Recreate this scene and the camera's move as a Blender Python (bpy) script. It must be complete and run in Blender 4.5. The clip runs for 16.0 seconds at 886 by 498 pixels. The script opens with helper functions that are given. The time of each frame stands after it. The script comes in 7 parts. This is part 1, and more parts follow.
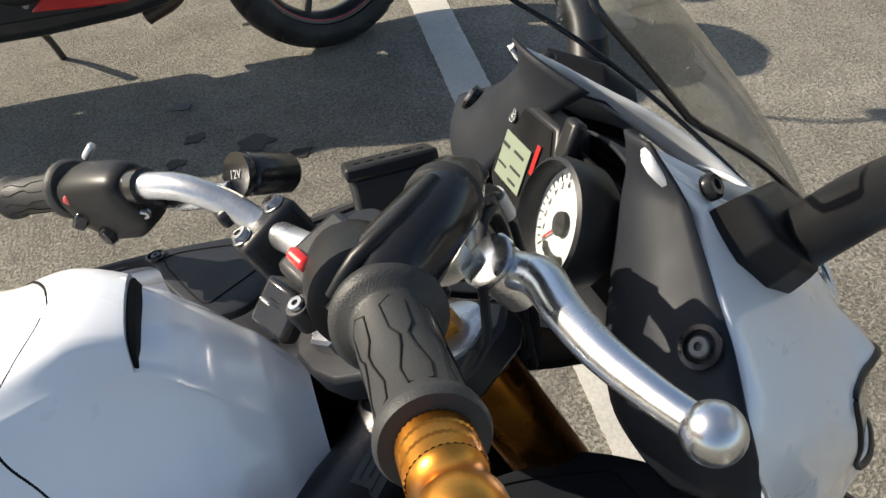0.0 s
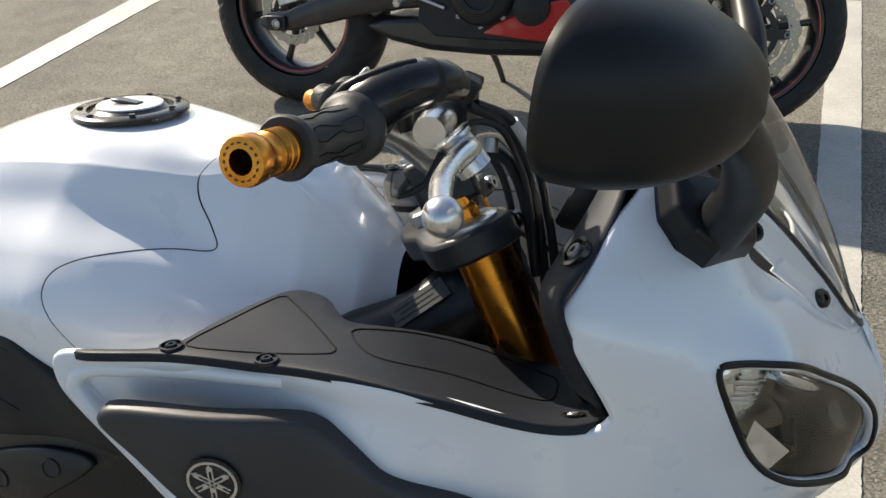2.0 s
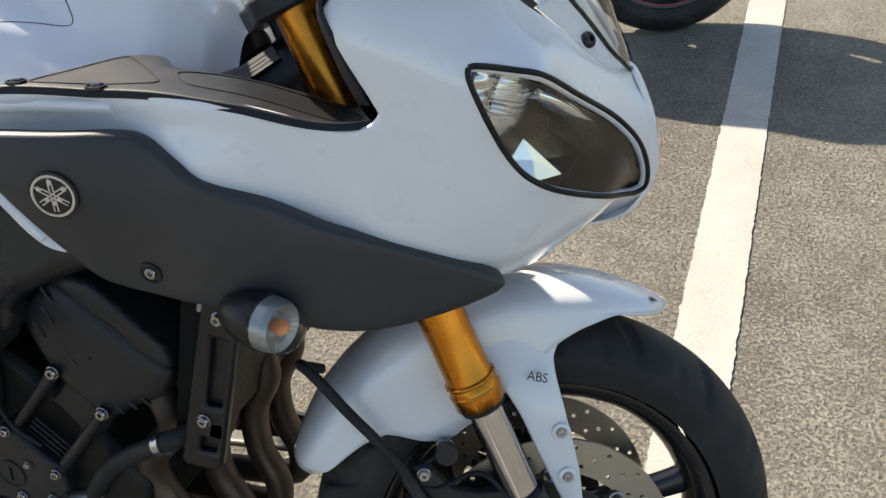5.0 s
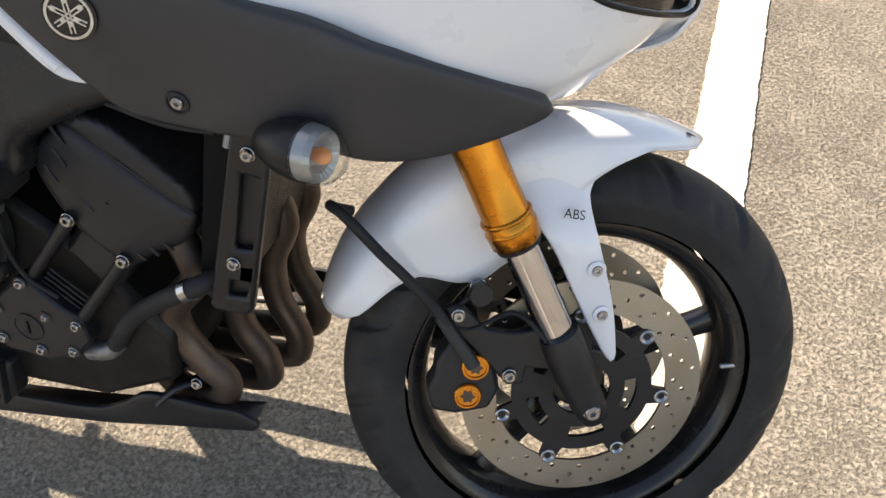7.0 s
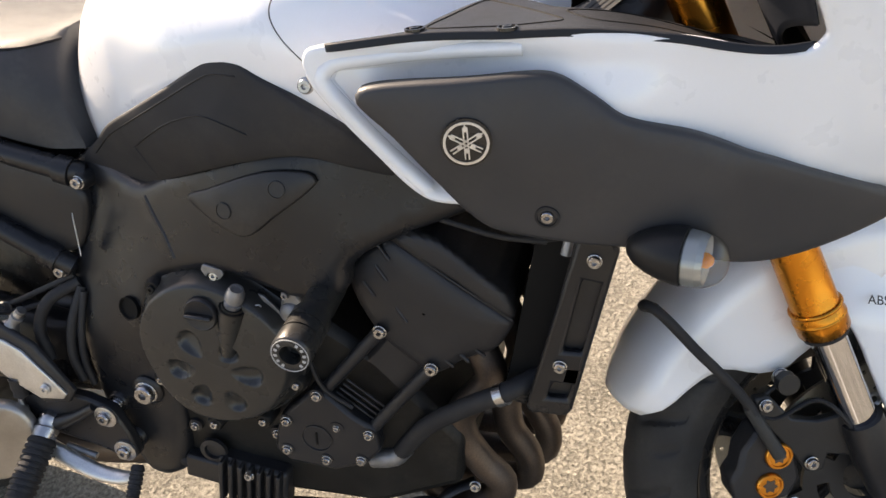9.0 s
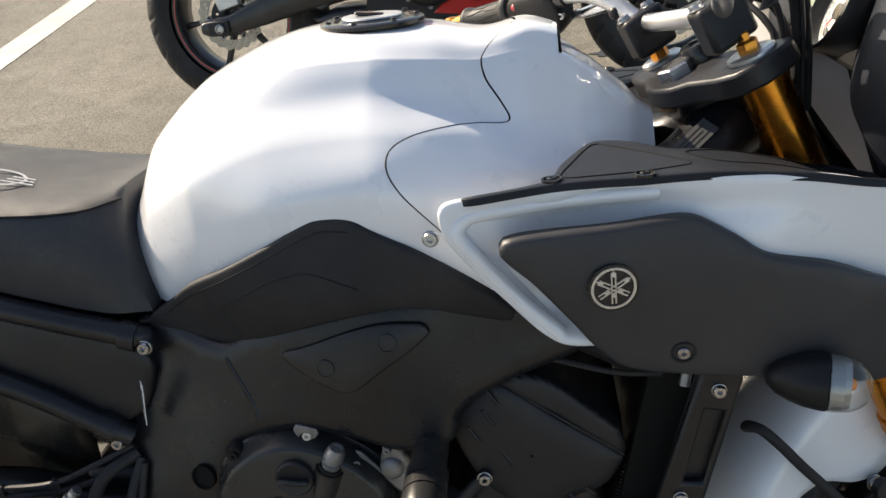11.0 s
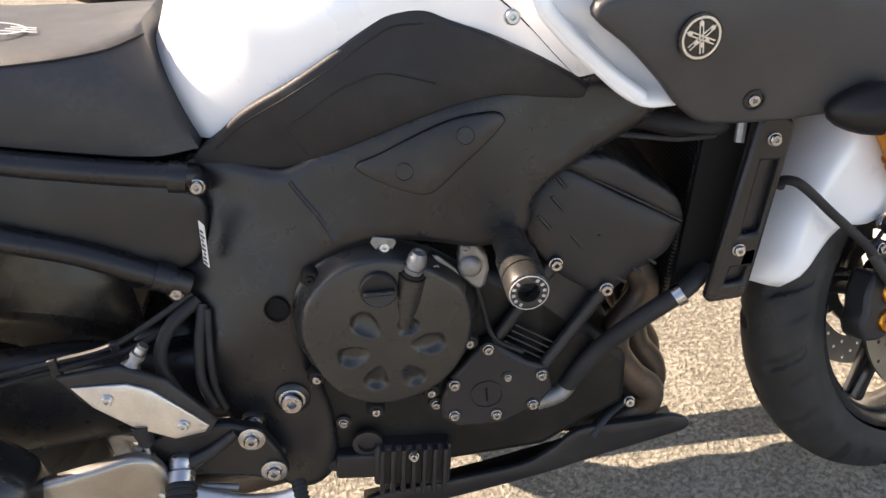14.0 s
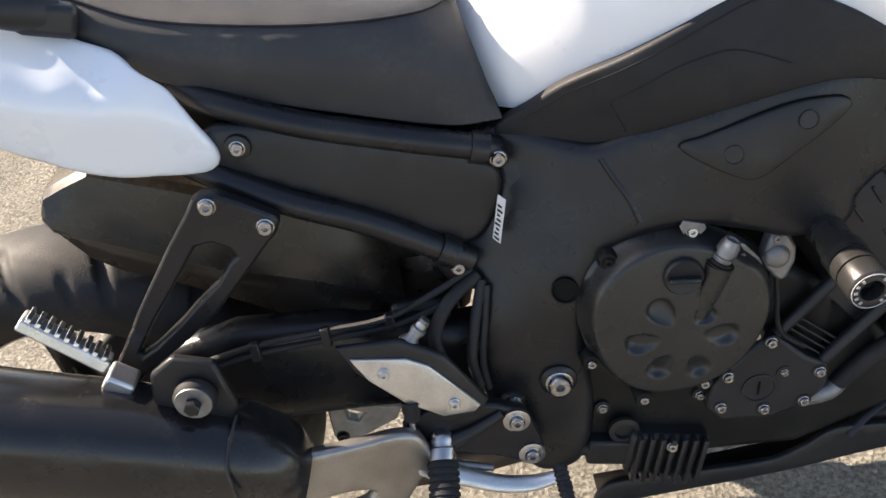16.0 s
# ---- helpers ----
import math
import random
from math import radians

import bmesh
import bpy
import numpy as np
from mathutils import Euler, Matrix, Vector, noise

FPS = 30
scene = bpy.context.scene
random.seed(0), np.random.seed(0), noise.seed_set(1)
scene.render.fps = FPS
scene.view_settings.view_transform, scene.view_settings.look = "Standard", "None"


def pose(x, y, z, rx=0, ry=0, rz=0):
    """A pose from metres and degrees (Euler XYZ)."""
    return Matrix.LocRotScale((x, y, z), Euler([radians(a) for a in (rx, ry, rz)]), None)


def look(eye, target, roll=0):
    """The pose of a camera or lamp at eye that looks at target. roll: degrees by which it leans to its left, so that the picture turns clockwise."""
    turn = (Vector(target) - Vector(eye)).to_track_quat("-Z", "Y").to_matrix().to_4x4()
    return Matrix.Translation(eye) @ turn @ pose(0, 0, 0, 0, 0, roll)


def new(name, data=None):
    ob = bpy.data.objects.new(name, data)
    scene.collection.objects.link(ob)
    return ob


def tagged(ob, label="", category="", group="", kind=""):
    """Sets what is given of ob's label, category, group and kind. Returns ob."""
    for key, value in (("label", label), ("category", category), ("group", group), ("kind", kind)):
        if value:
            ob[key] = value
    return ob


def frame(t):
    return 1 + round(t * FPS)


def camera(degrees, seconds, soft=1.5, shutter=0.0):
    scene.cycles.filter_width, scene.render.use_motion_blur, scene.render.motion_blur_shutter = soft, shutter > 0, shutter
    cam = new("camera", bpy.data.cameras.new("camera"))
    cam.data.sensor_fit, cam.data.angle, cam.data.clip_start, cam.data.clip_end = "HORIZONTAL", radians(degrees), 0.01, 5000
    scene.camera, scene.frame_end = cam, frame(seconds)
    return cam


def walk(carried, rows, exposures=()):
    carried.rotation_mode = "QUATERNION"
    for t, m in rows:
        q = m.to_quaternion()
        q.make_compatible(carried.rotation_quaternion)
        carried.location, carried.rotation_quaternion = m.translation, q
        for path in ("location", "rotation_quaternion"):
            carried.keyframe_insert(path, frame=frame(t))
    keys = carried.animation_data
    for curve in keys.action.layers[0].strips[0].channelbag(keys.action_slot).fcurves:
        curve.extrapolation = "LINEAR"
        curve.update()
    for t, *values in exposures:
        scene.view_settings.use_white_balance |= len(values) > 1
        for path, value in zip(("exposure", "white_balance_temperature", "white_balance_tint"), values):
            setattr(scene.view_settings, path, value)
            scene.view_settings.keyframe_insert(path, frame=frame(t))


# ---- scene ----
# seconds, stops, kelvin, tint: the clip's camera opens up when it turns to the dark engine
EXPOSURES = [(0, 0.70, 7100, 10), (3.5, 0.80, 7050, 10), (5, 1.05, 7200, 11), (7.3, 1.64, 8100, 18), (9, 1.7, 8200, 18), (9.7, 1.56, 8000, 14), (11.8, 0.76, 7300, 12), (12.5, 0.8, 7500, 12), (13, 1.0, 7800, 15), (13.5, 1.44, 7950, 16), (14, 2.01, 8150, 19), (14.5, 2.37, 8200, 20), (15, 2.31, 7950, 19), (15.5, 1.98, 7700, 17), (16, 1.66, 7500, 16)]
cam = camera(53.9, 16.0)
PATH = [
    (0, (1.1, -0.277, 1.42), (1.324, 1.181, 0.07), -7.6),
    (0.5, (1.145, -0.351, 1.428), (1.147, 1.187, 0.149), -7.3),
    (1, (1.236, -0.378, 1.417), (0.923, 1.15, 0.165), -6.6),
    (1.5, (1.322, -0.421, 1.405), (0.759, 1.069, 0.196), -7.0),
    (2, (1.398, -0.512, 1.409), (0.711, 1.01, 0.308), -6.6),
    (2.5, (1.479, -0.604, 1.405), (0.794, 0.977, 0.39), -5.0),
    (3, (1.528, -0.641, 1.394), (0.87, 0.967, 0.404), -4.8),
    (3.5, (1.596, -0.646, 1.378), (0.883, 0.922, 0.361), -6.8),
    (4, (1.65, -0.662, 1.363), (0.884, 0.863, 0.321), -8.1),
    (4.5, (1.637, -0.665, 1.334), (0.899, 0.835, 0.235), -8.4),
    (5, (1.616, -0.656, 1.289), (0.972, 0.823, 0.106), -7.0),
    (5.2, (1.614, -0.653, 1.274), (0.999, 0.812, 0.059), -6.3),
    (7.3, (1.51, -0.699, 1.234), (0.967, 0.62, -0.168), -7.2),
    (7.5, (1.483, -0.714, 1.251), (0.933, 0.631, -0.124), -6.9),
    (8, (1.413, -0.753, 1.287), (0.794, 0.633, -0.015), -7.3),
    (8.5, (1.334, -0.767, 1.296), (0.678, 0.633, 0.027), -9.3),
    (9, (1.236, -0.788, 1.311), (0.625, 0.65, 0.062), -10.7),
    (9.5, (1.177, -0.792, 1.338), (0.568, 0.697, 0.151), -11.0),
    (9.7, (1.153, -0.791, 1.351), (0.559, 0.725, 0.191), -10.8),
    (11.8, (0.875, -0.841, 1.378), (0.7, 0.815, 0.271), -8.3),
    (12, (0.838, -0.855, 1.375), (0.713, 0.803, 0.264), -8.3),
    (12.5, (0.809, -0.868, 1.367), (0.734, 0.766, 0.217), -9.4),
    (13, (0.801, -0.872, 1.354), (0.738, 0.724, 0.151), -10.0),
    (13.5, (0.785, -0.881, 1.334), (0.732, 0.672, 0.075), -10.4),
    (14, (0.752, -0.898, 1.319), (0.688, 0.612, 0.01), -10.6),
    (14.5, (0.714, -0.919, 1.326), (0.611, 0.565, -0.011), -10.8),
    (15, (0.668, -0.914, 1.332), (0.523, 0.562, -0.01), -10.4),
    (15.5, (0.562, -0.884, 1.342), (0.404, 0.587, -0.003), -10.6),
    (16, (0.456, -0.834, 1.344), (0.295, 0.62, -0.019), -10.3),
]
walk(cam, [(t, look(eye, target, roll)) for t, eye, target, roll in PATH], EXPOSURES)

# ---- light ----
world = bpy.data.worlds.new("sky")
scene.world = world
world.use_nodes = True
SUN_ELEVATION, SUN_AZIMUTH = radians(35), radians(61)  # azimuth: from +y towards -x, where the sun stands
nt = world.node_tree
sky = nt.nodes.new("ShaderNodeTexSky")
sky.sky_type, sky.sun_disc = "NISHITA", False
sky.sun_elevation, sky.sun_rotation = SUN_ELEVATION, -SUN_AZIMUTH
sky.air_density, sky.dust_density, sky.ozone_density = 1.0, 1.0, 1.0
nt.links.new(sky.outputs[0], nt.nodes["Background"].inputs[0])
nt.nodes["Background"].inputs[1].default_value = 0.105
sun_data = bpy.data.lights.new("sun", "SUN")
sun_data.energy, sun_data.angle, sun_data.color = 5.0, radians(0.53), (1.0, 0.93, 0.82)
sun = new("sun", sun_data)
SUN_FROM = Vector((-math.sin(SUN_AZIMUTH) * math.cos(SUN_ELEVATION), math.cos(SUN_AZIMUTH) * math.cos(SUN_ELEVATION), math.sin(SUN_ELEVATION)))
sun.matrix_world = look(SUN_FROM * 20, (0, 0, 0))


# ---- materials ----
def material(name, color, rough=0.5, metal=0.0, coat=0.0, coat_rough=0.05, var=0.0, var_scale=6.0, grain=0.0, grain_scale=400.0,
             bump=0.0, bump_scale=300.0, rough_var=0.0, dust=0.0, spec=0.5):
    """A surface with variation at two scales, fine relief and an uneven gloss; dust settles by a pattern of its own."""
    m = bpy.data.materials.new(name)
    m.use_nodes = True
    t = m.node_tree
    b = t.nodes["Principled BSDF"]
    put = lambda kind: t.nodes.new("ShaderNode" + kind)  # noqa: E731
    b.inputs["Roughness"].default_value, b.inputs["Metallic"].default_value = rough, metal
    b.inputs["Coat Weight"].default_value, b.inputs["Coat Roughness"].default_value = coat, coat_rough
    b.inputs["Specular IOR Level"].default_value = spec
    b.inputs["Base Color"].default_value = (*color, 1)
    where = put("TexCoord")

    def noise_at(scale, detail=4.0):
        n = put("TexNoise")
        n.inputs["Scale"].default_value, n.inputs["Detail"].default_value = scale, detail
        t.links.new(where.outputs["Object"], n.inputs["Vector"])
        return n.outputs[0]

    def ramp(source, low, high, a, c):
        r = put("MapRange")
        for k, v in enumerate((low, high, a, c)):
            r.inputs[1 + k].default_value = v
        t.links.new(source, r.inputs[0])
        return r.outputs[0]

    def times(one, two):
        k = put("Math")
        k.operation = "MULTIPLY"
        t.links.new(one, k.inputs[0])
        t.links.new(two, k.inputs[1])
        return k.outputs[0]

    gain = None
    if var:
        gain = ramp(noise_at(var_scale), 0.25, 0.75, 1 - var, 1 + var)
    if grain:
        g = ramp(noise_at(grain_scale, 2), 0.3, 0.7, 1 - grain, 1 + grain)
        gain = times(gain, g) if gain else g
    shade = None
    if gain:
        mix = put("Mix")
        mix.data_type, mix.blend_type = "RGBA", "MULTIPLY"
        mix.inputs[0].default_value = 1
        mix.inputs[6].default_value = (*color, 1)
        join = put("CombineColor")
        for k in range(3):
            t.links.new(gain, join.inputs[k])
        t.links.new(join.outputs[0], mix.inputs[7])
        shade = mix.outputs[2]
    if dust:
        over = put("Mix")
        over.data_type = "RGBA"
        over.inputs[6].default_value = (*color, 1)
        over.inputs[7].default_value = (0.30, 0.27, 0.22, 1)
        t.links.new(times(ramp(noise_at(14, 6), 0.45, 0.8, 0, dust), ramp(noise_at(160, 3), 0.35, 0.65, 0.3, 1)), over.inputs[0])
        if shade:
            t.links.new(shade, over.inputs[6])
        shade = over.outputs[2]
    if shade:
        t.links.new(shade, b.inputs["Base Color"])
    if rough_var:
        t.links.new(ramp(noise_at(25, 5), 0.3, 0.7, rough - rough_var, rough + rough_var), b.inputs["Roughness"])
    if bump:
        k = put("Bump")
        k.inputs["Strength"].default_value, k.inputs["Distance"].default_value = bump, 0.0006
        t.links.new(noise_at(bump_scale, 3), k.inputs["Height"])
        t.links.new(k.outputs[0], b.inputs["Normal"])
    return m


def glass(name, tint, rough=0.0, base=0.07):
    m = bpy.data.materials.new(name)
    m.use_nodes = True
    t = m.node_tree
    out = t.nodes["Material Output"]
    through_it, gloss, mix, facing_, steep, fresnel = (t.nodes.new("ShaderNode" + k) for k in ("BsdfTransparent", "BsdfGlossy", "MixShader", "LayerWeight", "Math", "Math"))
    through_it.inputs[0].default_value = (*tint, 1)
    gloss.inputs["Roughness"].default_value = rough
    facing_.inputs[0].default_value = 0.5
    steep.operation, fresnel.operation = "POWER", "MULTIPLY_ADD"
    steep.inputs[1].default_value = 4.2
    fresnel.inputs[1].default_value, fresnel.inputs[2].default_value = 0.99 - base, base
    t.links.new(facing_.outputs["Facing"], steep.inputs[0])
    t.links.new(steep.outputs[0], fresnel.inputs[0])
    t.links.new(fresnel.outputs[0], mix.inputs[0])
    t.links.new(through_it.outputs[0], mix.inputs[1])
    t.links.new(gloss.outputs[0], mix.inputs[2])
    t.links.new(mix.outputs[0], out.inputs[0])
    return m


WHITE = material("pearl white paint", (0.785, 0.805, 0.835), 0.30, coat=1.0, coat_rough=0.02, var=0.02, grain=0.02, grain_scale=1800, rough_var=0.04)
GREY = material("charcoal matt plastic", (0.0285, 0.0293, 0.0330), 0.5, var=0.08, bump=0.25, bump_scale=900, rough_var=0.05, dust=0.05)
BLACK = material("black moulded plastic", (0.0120, 0.0125, 0.0148), 0.4, var=0.15, bump=0.22, bump_scale=1300, rough_var=0.08, dust=0.06, spec=0.42)
MATT = material("smooth satin black plastic", (0.0105, 0.0108, 0.012), 0.42, var=0.1, rough_var=0.05, dust=0.03, spec=0.26)
PANEL = material("faded black cockpit plastic", (0.0175, 0.0200, 0.0255), 0.5, var=0.12, bump=0.3, bump_scale=1500, rough_var=0.07, spec=0.2)
GLOSS = material("black gloss plastic", (0.012, 0.012, 0.013), 0.22, var=0.2, rough_var=0.08, dust=0.06)
FRAME = material("black painted aluminium", (0.0122, 0.0128, 0.0155), 0.3, metal=0.2, var=0.12, bump=0.3, bump_scale=1200, rough_var=0.06, dust=0.05, spec=0.46)
ENGINE = material("dark grey painted casting", (0.0215, 0.0220, 0.0255), 0.38, metal=0.3, var=0.15, bump=0.7, bump_scale=900, rough_var=0.08, dust=0.05, spec=0.42)
RUBBER = material("black rubber", (0.0142, 0.0146, 0.0170), 0.62, var=0.2, bump=0.5, bump_scale=600, rough_var=0.08, dust=0.06, spec=0.34)
GRIP = material("worn grip rubber", (0.035, 0.036, 0.036), 0.5, var=0.15, bump=0.5, bump_scale=1200, rough_var=0.1, spec=0.34)
TYRE = material("tyre rubber", (0.020, 0.020, 0.0205), 0.62, var=0.25, var_scale=12, bump=0.8, bump_scale=500, rough_var=0.08, dust=0.1, spec=0.34)
GOLD = material("gold anodised aluminium", (0.72, 0.29, 0.05), 0.3, metal=1.0, var=0.05, grain=0.04, grain_scale=900, rough_var=0.06)
FORKGOLD = material("brown gold anodised aluminium", (0.60, 0.225, 0.03), 0.27, metal=1.0, var=0.08, grain=0.05, grain_scale=900, rough_var=0.07)
CHROME = material("polished fork chrome", (0.56, 0.56, 0.58), 0.07, metal=1.0, rough_var=0.03)
STEEL = material("zinc plated steel", (0.40, 0.40, 0.41), 0.30, metal=1.0, var=0.15, var_scale=60, rough_var=0.1)
ALU = material("cast aluminium", (0.62, 0.62, 0.62), 0.36, metal=0.9, var=0.12, var_scale=40, grain=0.06, rough_var=0.1, bump=0.2)
TITAN = material("brushed titanium sheet", (0.33, 0.315, 0.30), 0.38, metal=0.9, var=0.15, var_scale=25, grain=0.08, grain_scale=700, rough_var=0.1)
DULL = material("dull grey casting", (0.24, 0.24, 0.245), 0.48, metal=0.8, var=0.25, var_scale=60, bump=0.4, bump_scale=900, rough_var=0.1)
POLISHED = material("polished aluminium lever", (0.68, 0.69, 0.71), 0.26, metal=1.0, var=0.06, rough_var=0.08)
HEADER = material("browned exhaust steel", (0.10, 0.075, 0.06), 0.5, metal=0.7, var=0.35, var_scale=14, grain=0.15, rough_var=0.12)
DISC = material("brake disc steel", (0.36, 0.335, 0.295), 0.38, metal=1.0, var=0.1, grain=0.15, grain_scale=700, rough_var=0.1)
SEAT = material("seat vinyl", (0.0225, 0.0230, 0.0260), 0.55, var=0.1, bump=0.6, bump_scale=1600, rough_var=0.06, dust=0.1)
RED = material("red plastic", (0.62, 0.02, 0.015), 0.3, coat=0.5, var=0.05)
REDPAINT = material("red paint", (0.55, 0.02, 0.018), 0.3, coat=1.0, var=0.05)
PAPER = material("white printed label", (0.72, 0.72, 0.70), 0.5, var=0.05)
INK = material("black ink", (0.012, 0.012, 0.012), 0.6)
PALE = material("pale grey marking", (0.42, 0.42, 0.42), 0.5)
FOIL = material("grey foil label", (0.075, 0.078, 0.08), 0.6, var=0.1, spec=0.2)
DIAL = material("white dial face", (0.80, 0.80, 0.79), 0.45)
LCD = material("liquid crystal display", (0.23, 0.27, 0.20), 0.3, var=0.05)
AMBER = material("amber bulb", (0.85, 0.25, 0.02), 0.2)
REFLECT = material("headlight reflector", (0.86, 0.88, 0.90), 0.12, metal=0.95)
MIRRORED = material("mirror chrome", (0.80, 0.82, 0.86), 0.04, metal=1.0)
LINER = material("pale lamp liner", (0.36, 0.36, 0.35), 0.3, metal=0.5)
SMOKED = material("smoked lamp bowl", (0.06, 0.052, 0.042), 0.16, metal=0.75)
LENS = glass("clear lamp lens", (0.93, 0.95, 0.95))
SCREEN = glass("lightly smoked windscreen", (0.72, 0.74, 0.74), base=.10)
MIRROR = material("mirror glass", (0.85, 0.86, 0.88), 0.02, metal=1.0)
# near-black base: the shade of gaps and insides is put into the colour
RECESS = material("shade black for gaps and insides", (0.005, 0.005, 0.005), 0.7, spec=0.15)
# oily case, its base also darkened to stand for shade in the frame gap
CASE = material("oily engine case, gap shade in its colour", (0.008, 0.008, 0.008), 0.5, metal=0.2, var=0.3, var_scale=20, bump=0.6, bump_scale=700, rough_var=0.1, dust=0.08, spec=0.3)
COVER = material("satin engine cover paint", (0.031, 0.0312, 0.031), 0.29, metal=0.3, var=0.12, bump=0.25, bump_scale=900, rough_var=0.06, dust=0.05, spec=0.5)
GUARD = material("smoky brown guard plastic", (0.017, 0.0135, 0.0115), 0.28, var=0.2, rough_var=0.08, dust=0.12, spec=0.45)


# ---- building helpers ----
def mesh_of(name, bm, mat, smooth=45):
    me = bpy.data.meshes.new(name)
    bmesh.ops.recalc_face_normals(bm, faces=bm.faces)
    bm.to_mesh(me)
    bm.free()
    for m in mat if isinstance(mat, (list, tuple)) else (mat,):
        me.materials.append(m)
    if smooth:
        me.polygons.foreach_set("use_smooth", [True] * len(me.polygons))
        me.set_sharp_from_angle(angle=radians(smooth))
    return me


def part(name, bm, mat, parent=None, label="", smooth=45, at=None, bevel=0.0, solid=0.0):
    """Links a bmesh as one mesh object under a thing or under a part."""
    ob = new(name, mesh_of(name, bm, mat, smooth))
    if parent:
        ob.parent = parent
    if at is not None:
        ob.matrix_basis = at
    if label:
        tagged(ob, label)
    if solid:
        s = ob.modifiers.new("thickness", "SOLIDIFY")
        s.thickness, s.offset = solid, 0
    if bevel:
        b = ob.modifiers.new("edges", "BEVEL")
        b.width, b.segments, b.limit_method, b.angle_limit, b.harden_normals = bevel, 2, "ANGLE", radians(40), False
    return ob


def empty(name, at, label, category, group="", kind=""):
    ob = new(name)
    ob.empty_display_size = 0.1
    ob.matrix_basis = at
    return tagged(ob, label, category, group, kind)


def spline(points, step=0.008, closed=False):
    """A smooth line through points (Catmull-Rom, centripetal in spirit), resampled at about the step."""
    p = np.array(points, float)
    n = len(p)
    out = []
    for i in range(n if closed else n - 1):
        a, b = p[i], p[(i + 1) % n]
        pa = p[i - 1] if closed or i else a + (a - b)
        pb = p[(i + 2) % n] if closed or i + 2 < n else b + (b - a)
        d = np.linalg.norm(b - a)
        ta = (b - pa) / max(np.linalg.norm(b - a) + np.linalg.norm(a - pa), 1e-9) * d
        tb = (pb - a) / max(np.linalg.norm(b - a) + np.linalg.norm(pb - b), 1e-9) * d
        k = max(1, int(math.ceil(d / step)))
        for s in np.arange(k) / k:
            out.append((2 * s**3 - 3 * s**2 + 1) * a + (s**3 - 2 * s**2 + s) * ta + (3 * s**2 - 2 * s**3) * b + (s**3 - s**2) * tb)
    if not closed:
        out.append(p[-1])
    return out


def axes_for(d):
    d = Vector(d).normalized()
    u = d.orthogonal().normalized() if abs(d.z) > 0.95 else Vector((0, 0, 1)).cross(d).normalized()
    return d, u, d.cross(u)


def ring(bm, centre, u, v, ru, rv=None, n=12, power=2.0):
    rv = ru if rv is None else rv
    out = []
    for k in range(n):
        a = 2 * math.pi * k / n
        c, s = math.cos(a), math.sin(a)
        c, s = math.copysign(abs(c) ** (2 / power), c), math.copysign(abs(s) ** (2 / power), s)
        out.append(bm.verts.new(Vector(centre) + u * (ru * c) + v * (rv * s)))
    return out


def bridge(bm, a, b):
    n = len(a)
    for k in range(n):
        bm.faces.new((a[k], a[(k + 1) % n], b[(k + 1) % n], b[k]))


def tube(points, radius, bm=None, n=10, step=0.012, smooth_path=True, flat=1.0):
    """A round bar along a line; radius may be a list, one for each given point."""
    bm = bm or bmesh.new()
    pts = [np.array(p, float) for p in points]
    radii = radius if isinstance(radius, (list, tuple)) else [radius] * len(pts)
    rows = spline([(*p, r) for p, r in zip(pts, radii)], step) if smooth_path else [np.r_[p, r] for p, r in zip(pts, radii)]
    rings, before = [], None
    for i, row in enumerate(rows):
        ahead = Vector(rows[min(i + 1, len(rows) - 1)][:3]) - Vector(rows[max(i - 1, 0)][:3])
        d = ahead.normalized()
        if before is None:
            _, u, v = axes_for(d)
        else:
            u = (before - d * before.dot(d)).normalized()
            v = d.cross(u)
        before = u
        rings.append(ring(bm, row[:3], u, v, max(row[3], 1e-5), max(row[3], 1e-5) * flat, n))
    for a, b in zip(rings, rings[1:]):
        bridge(bm, a, b)
    bm.faces.new(rings[0])
    bm.faces.new(rings[-1])
    return bm


def lathe(profile, origin=(0, 0, 0), axis=(0, 0, 1), n=32, bm=None, closed=False):
    """Turns a profile of (distance along the axis, radius) about the axis."""
    bm = bm or bmesh.new()
    d, u, v = axes_for(axis)
    o = Vector(origin)
    rings = [ring(bm, o + d * h, u, v, max(r, 1e-5), None, n) for h, r in profile]
    for a, b in zip(rings, rings[1:]):
        bridge(bm, a, b)
    if closed:
        bridge(bm, rings[-1], rings[0])
    else:
        if profile[0][1] > 1e-4:
            bm.faces.new(rings[0])
        if profile[-1][1] > 1e-4:
            bm.faces.new(rings[-1])
    return bm


def box(size, at=None, bm=None):
    bm = bm or bmesh.new()
    m = (at if at is not None else Matrix.Identity(4)) @ Matrix.Diagonal((*size, 1))
    bmesh.ops.create_cube(bm, size=1, matrix=m)
    return bm


